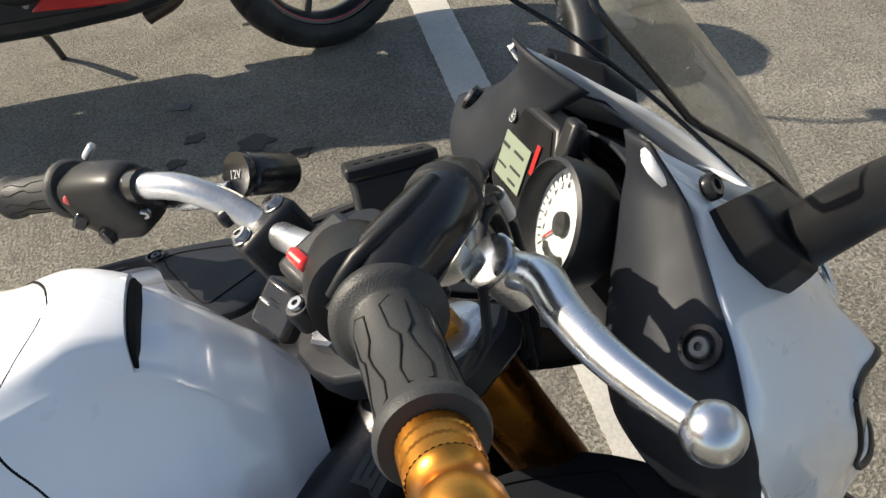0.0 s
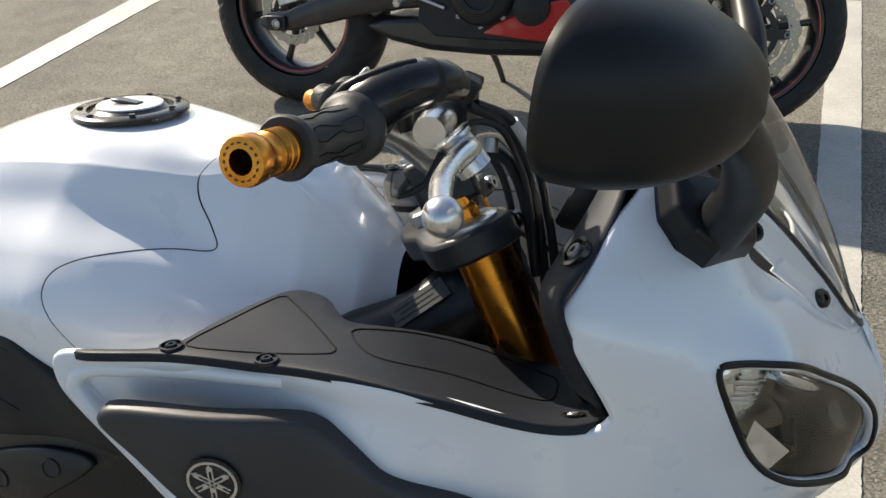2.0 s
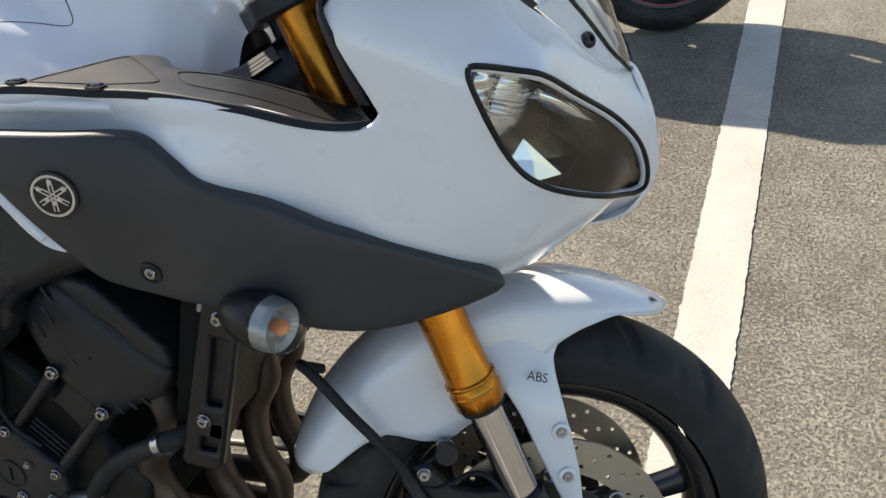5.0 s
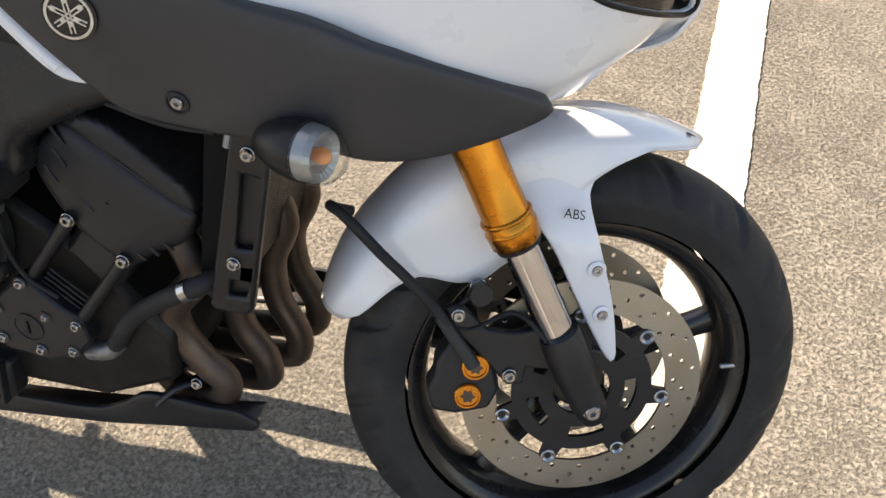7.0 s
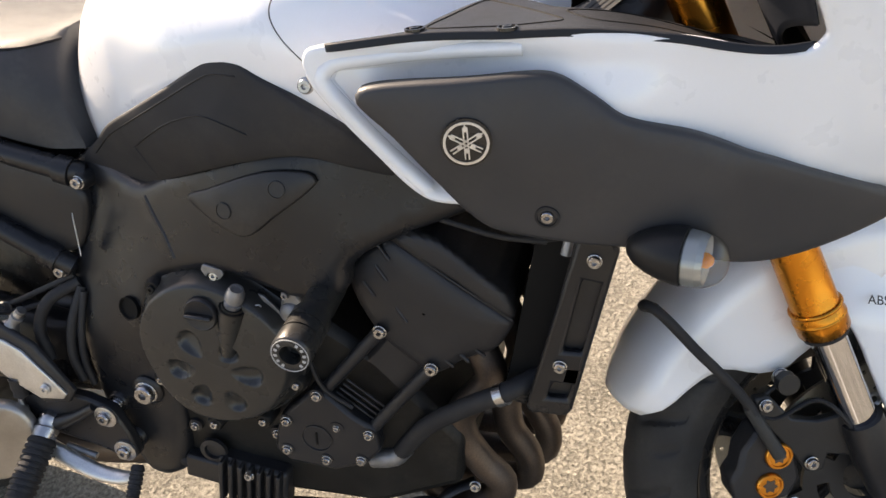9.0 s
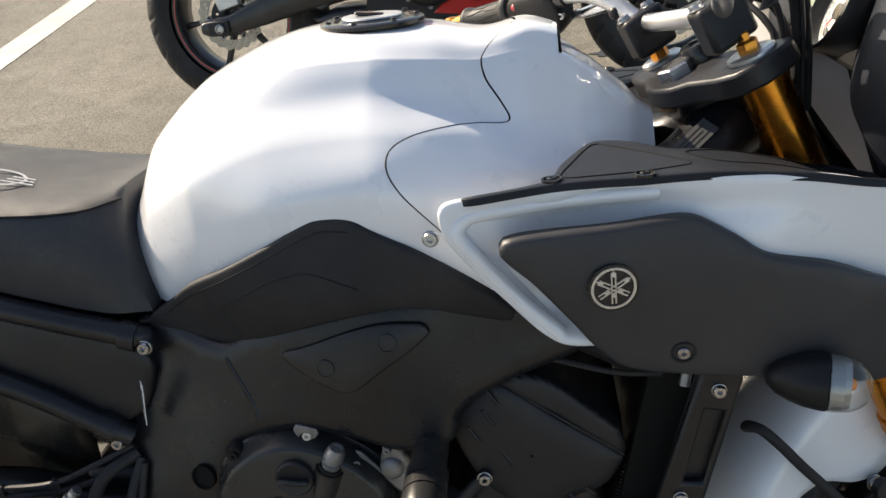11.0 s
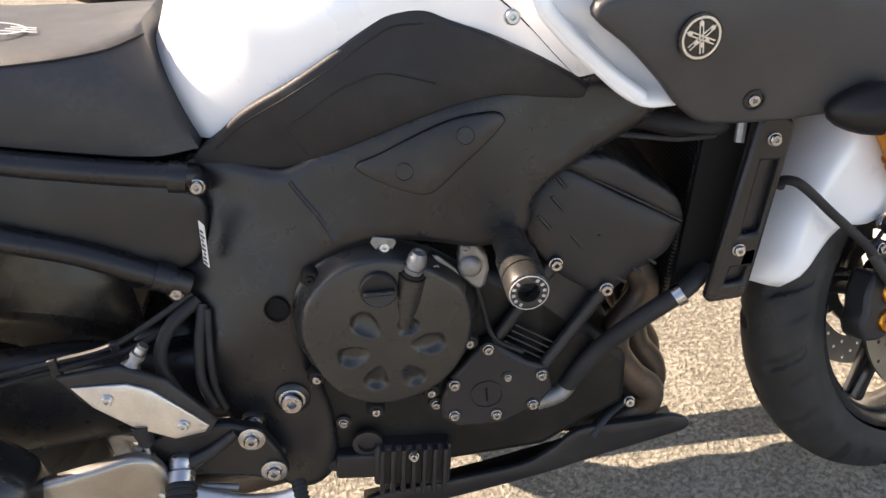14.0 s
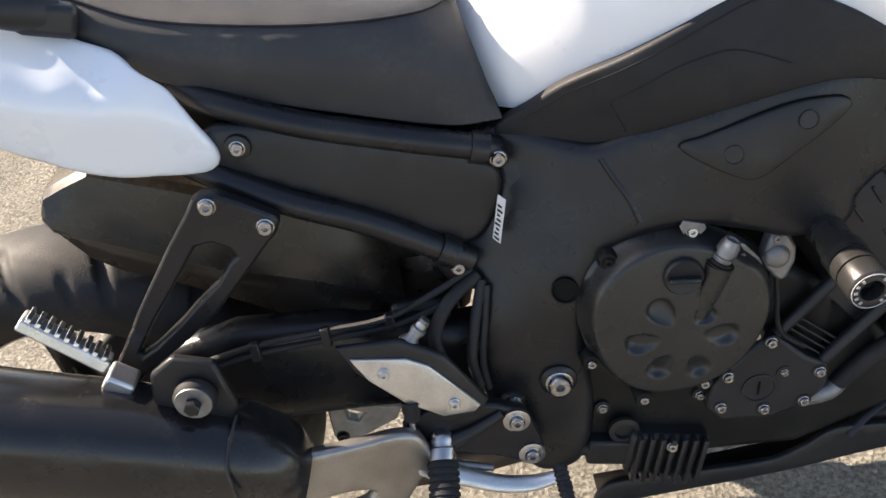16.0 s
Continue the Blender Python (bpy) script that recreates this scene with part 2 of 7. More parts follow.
class Height:
    """A smooth height over two axes through control points (x, y, z); axis is that of the height."""

    def __init__(self, points, axis=1):
        p = np.array(points, float)
        self.axis, self.other = axis, [k for k in range(3) if k != axis]
        self.flat = p[:, self.other]
        n = len(p)
        a = np.zeros((n + 3, n + 3))
        a[:n, :n] = np.linalg.norm(self.flat[:, None] - self.flat[None], axis=2) - 1e-4 * np.eye(n)
        a[:n, n], a[n, :n] = 1, 1
        a[:n, n + 1 :], a[n + 1 :, :n] = self.flat, self.flat.T
        self.weight = np.linalg.lstsq(a, np.r_[p[:, axis], 0, 0, 0], rcond=None)[0]

    def raw(self, u, v):
        d = np.hypot(self.flat[:, 0] - u, self.flat[:, 1] - v)
        n = len(d)
        return float(d @ self.weight[:n] + self.weight[n] + self.weight[n + 1] * u + self.weight[n + 2] * v)

    def smoothed(self, u, v, soft=0.012):
        # averaged over a small patch, so that the control points leave no peaks
        s = soft
        return (2 * self.raw(u, v) + sum(self.raw(u + a, v + b) for a, b in ((s, 0), (-s, 0), (0, s), (0, -s), (s, s), (-s, s), (s, -s), (-s, -s)))) / 10

    def __call__(self, u, v):
        return self.smoothed(u, v)

    def place(self, u, v, lift=0.0):
        h = self(u, v)
        e = 0.004
        gu, gv = (self(u + e, v) - h) / e, (self(u, v + e) - h) / e
        side = -1 if self.axis == 1 else 1
        g = np.zeros(3)
        g[self.axis] = 1
        g[self.other[0]], g[self.other[1]] = -gu, -gv
        g *= side / np.linalg.norm(g)
        p = np.zeros(3)
        p[self.axis], p[self.other[0]], p[self.other[1]] = h, u, v
        return Vector(p + g * lift), Vector(g)


def inside(p, loop):
    hit, n = False, len(loop)
    for i in range(n):
        (x1, y1), (x2, y2) = loop[i], loop[i - 1]
        if (y1 > p[1]) != (y2 > p[1]) and p[0] < (x2 - x1) * (p[1] - y1) / (y2 - y1) + x1:
            hit = not hit
    return hit


def gap_to(p, loop):
    a = np.array(loop)
    return float(np.hypot(a[:, 0] - p[0], a[:, 1] - p[1]).min())


def panel(height, outline, holes=(), grid=0.014, step=0.007, depth=0.006, lift=0.0, round_edge=0.004, smooth_outline=True, flip=False):
    """A shell of real thickness over an outline in the two flat axes, following the height, with rounded rims. flip: the other side of the bike."""
    from mathutils.geometry import delaunay_2d_cdt

    line = (lambda pts: [tuple(p) for p in spline(pts, step, True)]) if smooth_outline else (lambda pts: [tuple(p) for p in pts])
    loops = [line(outline)] + [line(h) for h in holes]
    pts, edges = [], []
    for loop in loops:
        first = len(pts)
        pts += [Vector(p) for p in loop]
        edges += [(first + k, first + (k + 1) % len(loop)) for k in range(len(loop))]
    outer = loops[0]
    lo, hi = np.min(outer, 0), np.max(outer, 0)
    row = 0
    v = lo[1] + grid / 2
    while v < hi[1]:
        u = lo[0] + grid * (0.25 if row % 2 else 0.75)
        while u < hi[0]:
            if inside((u, v), outer) and not any(inside((u, v), h) for h in loops[1:]) and min(gap_to((u, v), l) for l in loops) > grid * 0.55:
                pts.append(Vector((u, v)))
            u += grid
        v += grid * 0.87
        row += 1
    flat, _, tris, *_ = delaunay_2d_cdt(pts, edges, [], 0, 1e-6)
    faces = []
    for f in tris:
        c = sum((Vector(flat[k]) for k in f), Vector((0, 0))) / len(f)
        if inside(c, outer) and not any(inside(c, h) for h in loops[1:]):
            faces.append(f)
    bm = bmesh.new()
    sign = Matrix.Diagonal((1, -1, 1)) if flip else Matrix.Identity(3)
    tops, normals = [], []
    for p in flat:
        where, n = height.place(p[0], p[1], lift)
        tops.append(bm.verts.new(sign @ where))
        normals.append(sign @ n)
    rim = {}
    for f in faces:
        bm.faces.new([tops[k] for k in f])
        for k in range(len(f)):
            a, b = f[k], f[(k + 1) % len(f)]
            rim[(a, b)] = rim.get((a, b), 0) + 1
    border = [(a, b) for a, b in rim if (b, a) not in rim]
    # the rim: turned over by a small round, then straight back
    used = {k for e in border for k in e}
    out_dir = {k: Vector((0, 0, 0)) for k in used}
    for a, b in border:
        e = tops[b].co - tops[a].co
        o = e.cross(normals[a]) * (-1 if flip else 1)
        if o.length > 1e-9:
            o.normalize()
        out_dir[a] += o
        out_dir[b] += o
    low = {}
    for k in used:
        n = normals[k]
        o = out_dir[k].normalized() if out_dir[k].length > 1e-9 else Vector((0, 0, 0))
        p = tops[k].co.copy()
        r = round_edge
        low[k] = (bm.verts.new(p + o * r * 0.7 - n * r * 0.3), bm.verts.new(p + o * r - n * r), bm.verts.new(p + o * r * 0.9 - n * (r + depth)))
    for a, b in border:
        chain_a, chain_b = (tops[a], *low[a]), (tops[b], *low[b])
        for q in range(3):
            bm.faces.new((chain_a[q], chain_a[q + 1], chain_b[q + 1], chain_b[q]))
    return bm


def groove(height, line, radius=0.0011, lift=0.0002, closed=False):
    pts = spline(line, 0.008, closed)
    where = [height.place(p[0], p[1], lift)[0] for p in pts]
    if closed:
        where.append(where[0])
    return tube(where, radius, n=6, smooth_path=False)


def extrude(loop, depth, at, bm=None):
    """A flat plate: a loop in x and y, from z = 0 down to -depth, set at a pose."""
    bm = bm or bmesh.new()
    top = [bm.verts.new(at @ Vector((x, y, 0))) for x, y in loop]
    low = [bm.verts.new(at @ Vector((x, y, -depth))) for x, y in loop]
    bm.faces.new(top)
    bm.faces.new(low)
    bridge(bm, top, low)
    return bm


def facing(place, normal, up=(0, 0, 1)):
    """A pose whose z looks along the normal and whose y is as near up as it can be."""
    z = Vector(normal).normalized()
    x = Vector(up).cross(z)
    x = x.normalized() if x.length > 1e-4 else Vector((1, 0, 0))
    m = Matrix((x, z.cross(x), z)).transposed().to_4x4()
    m.translation = place
    return m


BOLTS = {}


def bolt(place, normal, parent, r=0.006, mat=None, name="bolt", washer=True, label=""):
    """A socket-head bolt with its hexagon recess and a washer."""
    mat = mat or STEEL
    key = (round(r, 4), mat.name, washer)
    if key not in BOLTS:
        bm = bmesh.new()
        h = r * 0.8
        profile = [(0, r * 1.0), (h * 0.8, r), (h, r * 0.85), (h, r * 0.40)]
        if washer:
            profile = [(0, r * 1.18), (h * 0.16, r * 1.18), (h * 0.2, r * 1.13), (h * 0.2, r)] + profile[1:]
        lathe(profile, n=16, bm=bm)
        bm.faces.ensure_lookup_table()
        bmesh.ops.delete(bm, geom=[bm.faces[-1]], context="FACES_ONLY")
        top = ring(bm, (0, 0, h), Vector((1, 0, 0)), Vector((0, 1, 0)), r * 0.40, None, 6)
        low = ring(bm, (0, 0, h * 0.45), Vector((1, 0, 0)), Vector((0, 1, 0)), r * 0.38, None, 6)
        bridge(bm, top, low)
        bm.faces.new(low)
        BOLTS[key] = mesh_of(name, bm, mat)
    ob = new(name, BOLTS[key])
    ob.parent = parent
    ob.matrix_basis = facing(place, normal)
    if label:
        tagged(ob, label)
    return ob


def text(body, size, at, mat, parent, name="lettering", extrude_by=0.0002, align="CENTER", label=""):
    curve = bpy.data.curves.new(name, "FONT")
    curve.body, curve.size, curve.extrude = body, size, extrude_by
    curve.align_x, curve.align_y = align, "CENTER"
    held = new("lettering_source", curve)
    me = bpy.data.meshes.new_from_object(held.evaluated_get(bpy.context.evaluated_depsgraph_get()))
    bpy.data.objects.remove(held)
    me.materials.clear()
    me.materials.append(mat)
    ob = new(name, me)
    ob.parent = parent
    ob.matrix_basis = at
    return tagged(ob, label)


# ---- ground ----
def asphalt():
    m = bpy.data.materials.new("weathered asphalt")
    m.use_nodes = True
    t = m.node_tree
    b = t.nodes["Principled BSDF"]
    put = lambda kind: t.nodes.new("ShaderNode" + kind)  # noqa: E731
    where = put("TexCoord")

    def tex(kind, scale, **more):
        n = put(kind)
        n.inputs["Scale"].default_value = scale
        for k, v in more.items():
            n.inputs[k].default_value = v
        t.links.new(where.outputs["Object"], n.inputs["Vector"])
        return n

    coarse = tex("TexNoise", 125, Detail=5, Roughness=0.66)
    fine = tex("TexNoise", 260, Detail=5, Roughness=0.7)
    stones = tex("TexVoronoi", 150)
    broad = tex("TexNoise", 0.9, Detail=6)
    mid = tex("TexNoise", 7, Detail=9, Roughness=0.7)

    def ranged(source, low, high, a, c):
        r = put("MapRange")
        for k, v in enumerate((low, high, a, c)):
            r.inputs[1 + k].default_value = v
        t.links.new(source, r.inputs[0])
        return r.outputs[0]

    def calc(kind, one, two):
        k = put("Math")
        k.operation = kind
        for n, v in enumerate((one, two)):
            if isinstance(v, float):
                k.inputs[n].default_value = v
            else:
                t.links.new(v, k.inputs[n])
        return k.outputs[0]

    # pits between the stones, wider where the surface is worn open; their shade is put into the colour
    open_ = ranged(mid.outputs[0], 0.35, 0.7, -0.045, 0.06)
    pit = ranged(calc("SUBTRACT", coarse.outputs[0], open_), 0.38, 0.53, 0.0, 1.0)
    grey = put("SeparateColor")
    t.links.new(stones.outputs["Color"], grey.inputs[0])
    stone = ranged(grey.outputs[0], 0.0, 1.0, 0.78, 1.2)
    grain = ranged(fine.outputs[0], 0.3, 0.7, 0.8, 1.2)
    worn = ranged(broad.outputs[0], 0.35, 0.65, 0.84, 1.14)
    tone = put("ValToRGB")
    e = tone.color_ramp.elements
    e[0].position, e[0].color = 0.0, (0.185, 0.173, 0.146, 1)
    e[1].position, e[1].color = 1.0, (0.300, 0.281, 0.237, 1)
    t.links.new(pit, tone.inputs[0])
    gain = put("Mix")
    gain.data_type, gain.blend_type = "RGBA", "MULTIPLY"
    gain.inputs[0].default_value = 1
    join = put("CombineColor")
    level = calc("MULTIPLY", calc("MULTIPLY", stone, grain), worn)
    for k in range(3):
        t.links.new(level, join.inputs[k])
    t.links.new(tone.outputs[0], gain.inputs[6])
    t.links.new(join.outputs[0], gain.inputs[7])
    t.links.new(gain.outputs[2], b.inputs["Base Color"])
    b.inputs["Roughness"].default_value = 0.9
    b.inputs["Specular IOR Level"].default_value = 0.3
    bump = put("Bump")
    bump.inputs["Strength"].default_value, bump.inputs["Distance"].default_value = 0.9, 0.008
    t.links.new(calc("ADD", pit, calc("MULTIPLY", fine.outputs[0], 0.7)), bump.inputs["Height"])
    t.links.new(bump.outputs[0], b.inputs["Normal"])
    return m


ASPHALT = asphalt()
LINE = material("worn white road paint", (0.43, 0.415, 0.375), 0.7, var=0.16, var_scale=5, grain=0.12, grain_scale=160, bump=1.0, bump_scale=180)
OIL = material("oil soaked asphalt", (0.03, 0.028, 0.025), 0.45, var=0.3, bump=0.8, bump_scale=150)


def ground():
    bm = bmesh.new()
    xs = [-2500, -300, -40, -6, -3] + [k * 0.5 for k in range(-5, 8)] + [4.5, 8, 40, 300, 2500]
    ys = [-2500, -300, -40, -6] + [k * 0.5 for k in range(-6, 9)] + [6, 10, 40, 300, 2500]
    rows = [[bm.verts.new((x, y, 0)) for x in xs] for y in ys]
    for a, b in zip(rows, rows[1:]):
        for k in range(len(xs) - 1):
            bm.faces.new((a[k], a[k + 1], b[k + 1], b[k]))
    tagged(part("ground", bm, ASPHALT), "weathered grey-brown asphalt of a parking area", "ground", kind="structure")


def painted_line(name, x0, y0, x1, y1, width, label):
    rnd = random.Random(len(name) + int(x0 * 10))
    bm = bmesh.new()
    n = int(abs(y1 - y0) / 0.008)
    last = None
    a = b = 0.0
    for k in range(n + 1):
        s = k / n
        a, b = 0.35 * a + rnd.gauss(0, 0.0011), 0.35 * b + rnd.gauss(0, 0.0011)
        x, y = x0 + (x1 - x0) * s, y0 + (y1 - y0) * s
        end = rnd.gauss(0, 0.002) if k in (0, n) else 0
        row = [bm.verts.new((x + (c - 0.5) * width + (a if c == 0 else b if c == 1 else 0), y + end, h)) for c, h in ((0, 0.0), (0, 0.0035), (0.5, 0.004), (1, 0.0035), (1, 0.0))]
        if last:
            for q in range(4):
                bm.faces.new((last[q], last[q + 1], row[q + 1], row[q]))
        last = row
    tagged(part(name, bm, LINE), label, "road marking", kind="structure")


def stain(x, y, rx, ry, seed):
    rnd = random.Random(seed)
    bm = bmesh.new()
    lobes = [(rnd.uniform(0.05, 0.2), rnd.uniform(0, 6.3), k) for k in range(2, 7)]
    loop = []
    for k in range(40):
        a = 2 * math.pi * k / 40
        f = 1 + sum(w * math.sin(m * a + p) for w, p, m in lobes) * 0.7
        loop.append((rx * f * math.cos(a), ry * f * math.sin(a)))
    extrude(loop, 0.003, pose(x, y, 0.0035), bm)
    tagged(part("oil_stain", bm, OIL), "small dark oil stain on the asphalt", "stain", "oil stains", kind="structure")


ground()
painted_line("parking_line", 1.522, -2.5, 1.608, 3.72, 0.125, "worn white painted parking bay line on asphalt")
painted_line("parking_line", -2.07, -2.5, -2.10, 6.5, 0.20, "worn white painted parking bay line on asphalt")
for k, (x, y, rx, ry) in enumerate(((0.93, 1.88, 0.055, 0.035), (0.70, 1.86, 0.03, 0.02), (0.76, 1.97, 0.03, 0.022), (0.72, 2.16, 0.035, 0.02), (1.03, 2.62, 0.07, 0.03), (1.05, 1.78, 0.035, 0.02))):
    stain(x, y, rx, ry, k)


# ---- the white motorcycle ----
LEANED = pose(0, -0.078, 0, 0, 0, 3.3) @ pose(0, 0, 0, -11.5) @ pose(0.002, -0.003, 0.029)
bike = empty("motorcycle", LEANED, "white half-faired motorcycle with gold forks leaning on its side stand", "motorcycle")

NOSE_TURN = Matrix.Rotation(radians(-40), 3, "Z")


class Turned(Height):
    """A height taken along an axis turned half way to the nose, so that the front stays well shaped; places come back in the bike's axes."""

    def place(self, u, v, lift=0.0):
        p, n = super().place(u, v, lift)
        return NOSE_TURN.transposed() @ p, NOSE_TURN.transposed() @ n

    def behind(self, u, v, depth):
        return NOSE_TURN.transposed() @ Vector((u, self(u, v) + depth, v))


LAMP_LINE = [(.926, .921), (.936, .921), (.967, .914), (.999, .905), (1.05, .874), (1.097, .844), (1.127, .816), (1.146, .787), (1.154, .764), (1.153, .750), (1.138, .747), (1.081, .768), (1.035, .784), (1.004, .797),
             (.981, .813), (.963, .835), (.944, .867), (.93, .897), (.925, .912)]
FOLD = [(.74, .884), (.70, .884), (.64, .884), (.57, .883), (.52, .882), (.490, .879), (.484, .866), (.497, .842), (.530, .792), (.560, .752)]
CHIN = [(.80, .700), (.86, .722), (.92, .728), (.98, .724), (1.04, .724), (1.10, .730), (1.15, .742), (1.18, .755)]


def reach(p, line):
    """The distance from a point to a line of straight pieces."""
    q = []
    for (x1, y1), (x2, y2) in zip(line, line[1:]):
        dx, dy = x2 - x1, y2 - y1
        t = min(1, max(0, ((p[0] - x1) * dx + (p[1] - y1) * dy) / (dx * dx + dy * dy)))
        q.append(math.hypot(p[0] - x1 - t * dx, p[1] - y1 - t * dy))
    return min(q)


class Lipped(Turned):
    """The cowl, stepping in below the lip of its wing, raised round the lamp and turned under at the chin."""

    def __call__(self, u, v):
        h = self.smoothed(u, v)
        if .46 < u < .74 and .74 < v < .90 and inside((u, v), FOLD + [(.74, .72)]):
            d, fade = reach((u, v), FOLD), min(1, (.74 - u) / .16)
            rise, fall = min(1, d / .009), min(1, max(0, (d - .010) / .025))
            h += .011 * fade * rise * rise * (3 - 2 * rise) * (1 - fall * fall * (3 - 2 * fall))
        if .88 < u < 1.18 and .70 < v < .96:
            d = reach((u, v), LAMP_LINE + LAMP_LINE[:1])
            h -= .0042 * (max(0, 1 - d / .012) if inside((u, v), LAMP_LINE) else math.exp(-((d / .013) ** 2)))
        if u > .80 and v < .76:
            under = max(0, float(np.interp(u, [p[0] for p in CHIN], [p[1] for p in CHIN])) - v)
            h += .38 * under * under / (under + .004)
        return h


COWL = Lipped([NOSE_TURN @ Vector(p) for p in [(1.277, -.255, .979), (1.306, -.234, .88), (1.375, -.202, .923), (1.435, -.158, .907), (1.405, -.172, .834), (1.446, -.142, .79), (1.522, -.004, .745), (1.486, -.028, .872),
               (1.458, -.047, .911), (1.401, -.084, .955), (1.394, -.092, .985), (1.323, -.129, 1.05), (1.305, -.145, 1.035), (1.287, -.115, 1.08), (1.364, -.150, .98),
               (1.137, -.268, .829), (1.083, -.252, .865), (.868, -.268, .872), (.842, -.272, .89), (.872, -.268, .838), (.905, -.266, .793), (.940, -.264, .755), (.981, -.262, .735), (.925, -.240, .848), (.97, -.238, .860), (1.02, -.242, .866), (.945, -.240, .80), (.985, -.242, .768), (.90, -.266, .884), (.96, -.264, .889), (1.396, -.150, .70), (1.30, -.222, .76),
               (1.527, 0, .80), (1.518, 0, .84), (1.498, 0, .873), (1.528, 0, .765), (1.505, -.065, .80), (1.47, -.12, .83), (1.48, -.09, .745), (1.505, 0, .715),
               (1.45, 0, .69), (1.20, -.225, .70), (1.033, -.25, .89), (1.2, -.25, .86), (1.312, -.243, .955), (1.345, -.224, .938), (1.34, -.195, .975), (1.33, -.232, .915)]])
SIDE = Height([(.898, -.298, .861), (1.083, -.268, .868), (1.137, -.278, .829), (1.396, -.172, .699), (1.278, -.233, .67), (.997, -.295, .811),
               (1.062, -.262, .721), (1.17, -.265, .69), (1.25, -.26, .77), (.981, -.272, .735)])
SPAR = Height([(.687, -.219, .70), (.76, -.223, .729), (.453, -.138, .702), (.391, -.15, .574), (.487, -.195, .408), (.504, -.203, .546),
               (.555, -.181, .698), (.94, -.205, .718), (.60, -.21, .62), (.85, -.215, .70), (.42, -.19, .50), (.54, -.195, .40)])
PADS = Height([(.713, -.219, .865), (.77, -.226, .855), (.66, -.212, .856), (.899, -.218, .747), (.54, -.160, .70), (.458, -.139, .737), (.70, -.230, .79), (.60, -.207, .78), (.82, -.234, .80)])
TRAY = Height([(.947, -.257, .906), (1.033, -.244, .902), (1.272, -.203, .86), (1.301, -.223, .881), (.853, -.265, .899), (.991, -.133, .906),
               (1.074, -.181, .903), (1.10, -.12, .895), (1.25, -.15, .85), (1.113, -.251, .903), (1.186, -.251, .895), (1.25, -.242, .880)], 2)

# outlines along the turned axis and up
COWL_LINE = [(.915, 1.078), (.921, 1.063), (.934, 1.042), (.997, .988), (1.002, .967), (1.042, .935), (1.12, .875), (1.147, .878), (1.163, .84), (1.17, .8), (1.171, .765), (1.165, .735), (1.153, .713),
             (1.098, .692), (.972, .69), (.893, .725), (.796, .73), (.682, .72), (.586, .735), (.553, .744), (.519, .789), (.475, .858), (.469, .883), (.474, .893), (.515, .895), (.565, .896), (.639, .896),
             (.688, .897), (.744, .89), (.817, .869), (.843, .872), (.852, .884), (.848, .895), (.823, .944), (.813, .974), (.821, .984), (.846, 1.0), (.874, 1.017), (.906, 1.03), (.919, 1.041), (.912, 1.07)]
SIDE_LINE = [(.903, .858), (.94, .862), (1.011, .863), (1.068, .862), (1.081, .858), (1.109, .840), (1.138, .820), (1.211, .798), (1.311, .749), (1.387, .706), (1.396, .698), (1.369, .685),
             (1.318, .672), (1.274, .668), (1.235, .672), (1.193, .687), (1.139, .694), (1.088, .696), (1.014, .711), (.987, .734), (.961, .774), (.93, .818), (.901, .851)]


def lamp_shape(h, c=(1.04, .83)):
    return [(c[0] + (u - c[0]) * h, c[1] + (z - c[1]) * h) for u, z in LAMP_LINE]


def ribbed_band(outer, inner, d0, d1, ribs, s):
    """A stepped reflector band between two curves, moulded into ribs across it."""
    bm = bmesh.new()
    a, b = spline(outer, .0012), spline(inner, .0012)
    n = ribs * 6
    rows = []
    for i in range(n + 1):
        p, q = a[round(i * (len(a) - 1) / n)], b[round(i * (len(b) - 1) / n)]
        wave = .0016 * math.sin(2 * math.pi * i / 6)
        row = []
        for t in np.linspace(0, 1, 6):
            u, z = p[0] + (q[0] - p[0]) * t, p[1] + (q[1] - p[1]) * t
            w = COWL.behind(u, z, d0 + (d1 - d0) * t + wave - .004 * math.sin(math.pi * t))
            row.append(bm.verts.new((w.x, s * w.y, w.z)))
        rows.append(row)
    for p, q in zip(rows, rows[1:]):
        for k in range(5):
            bm.faces.new((p[k], p[k + 1], q[k + 1], q[k]))
    return bm


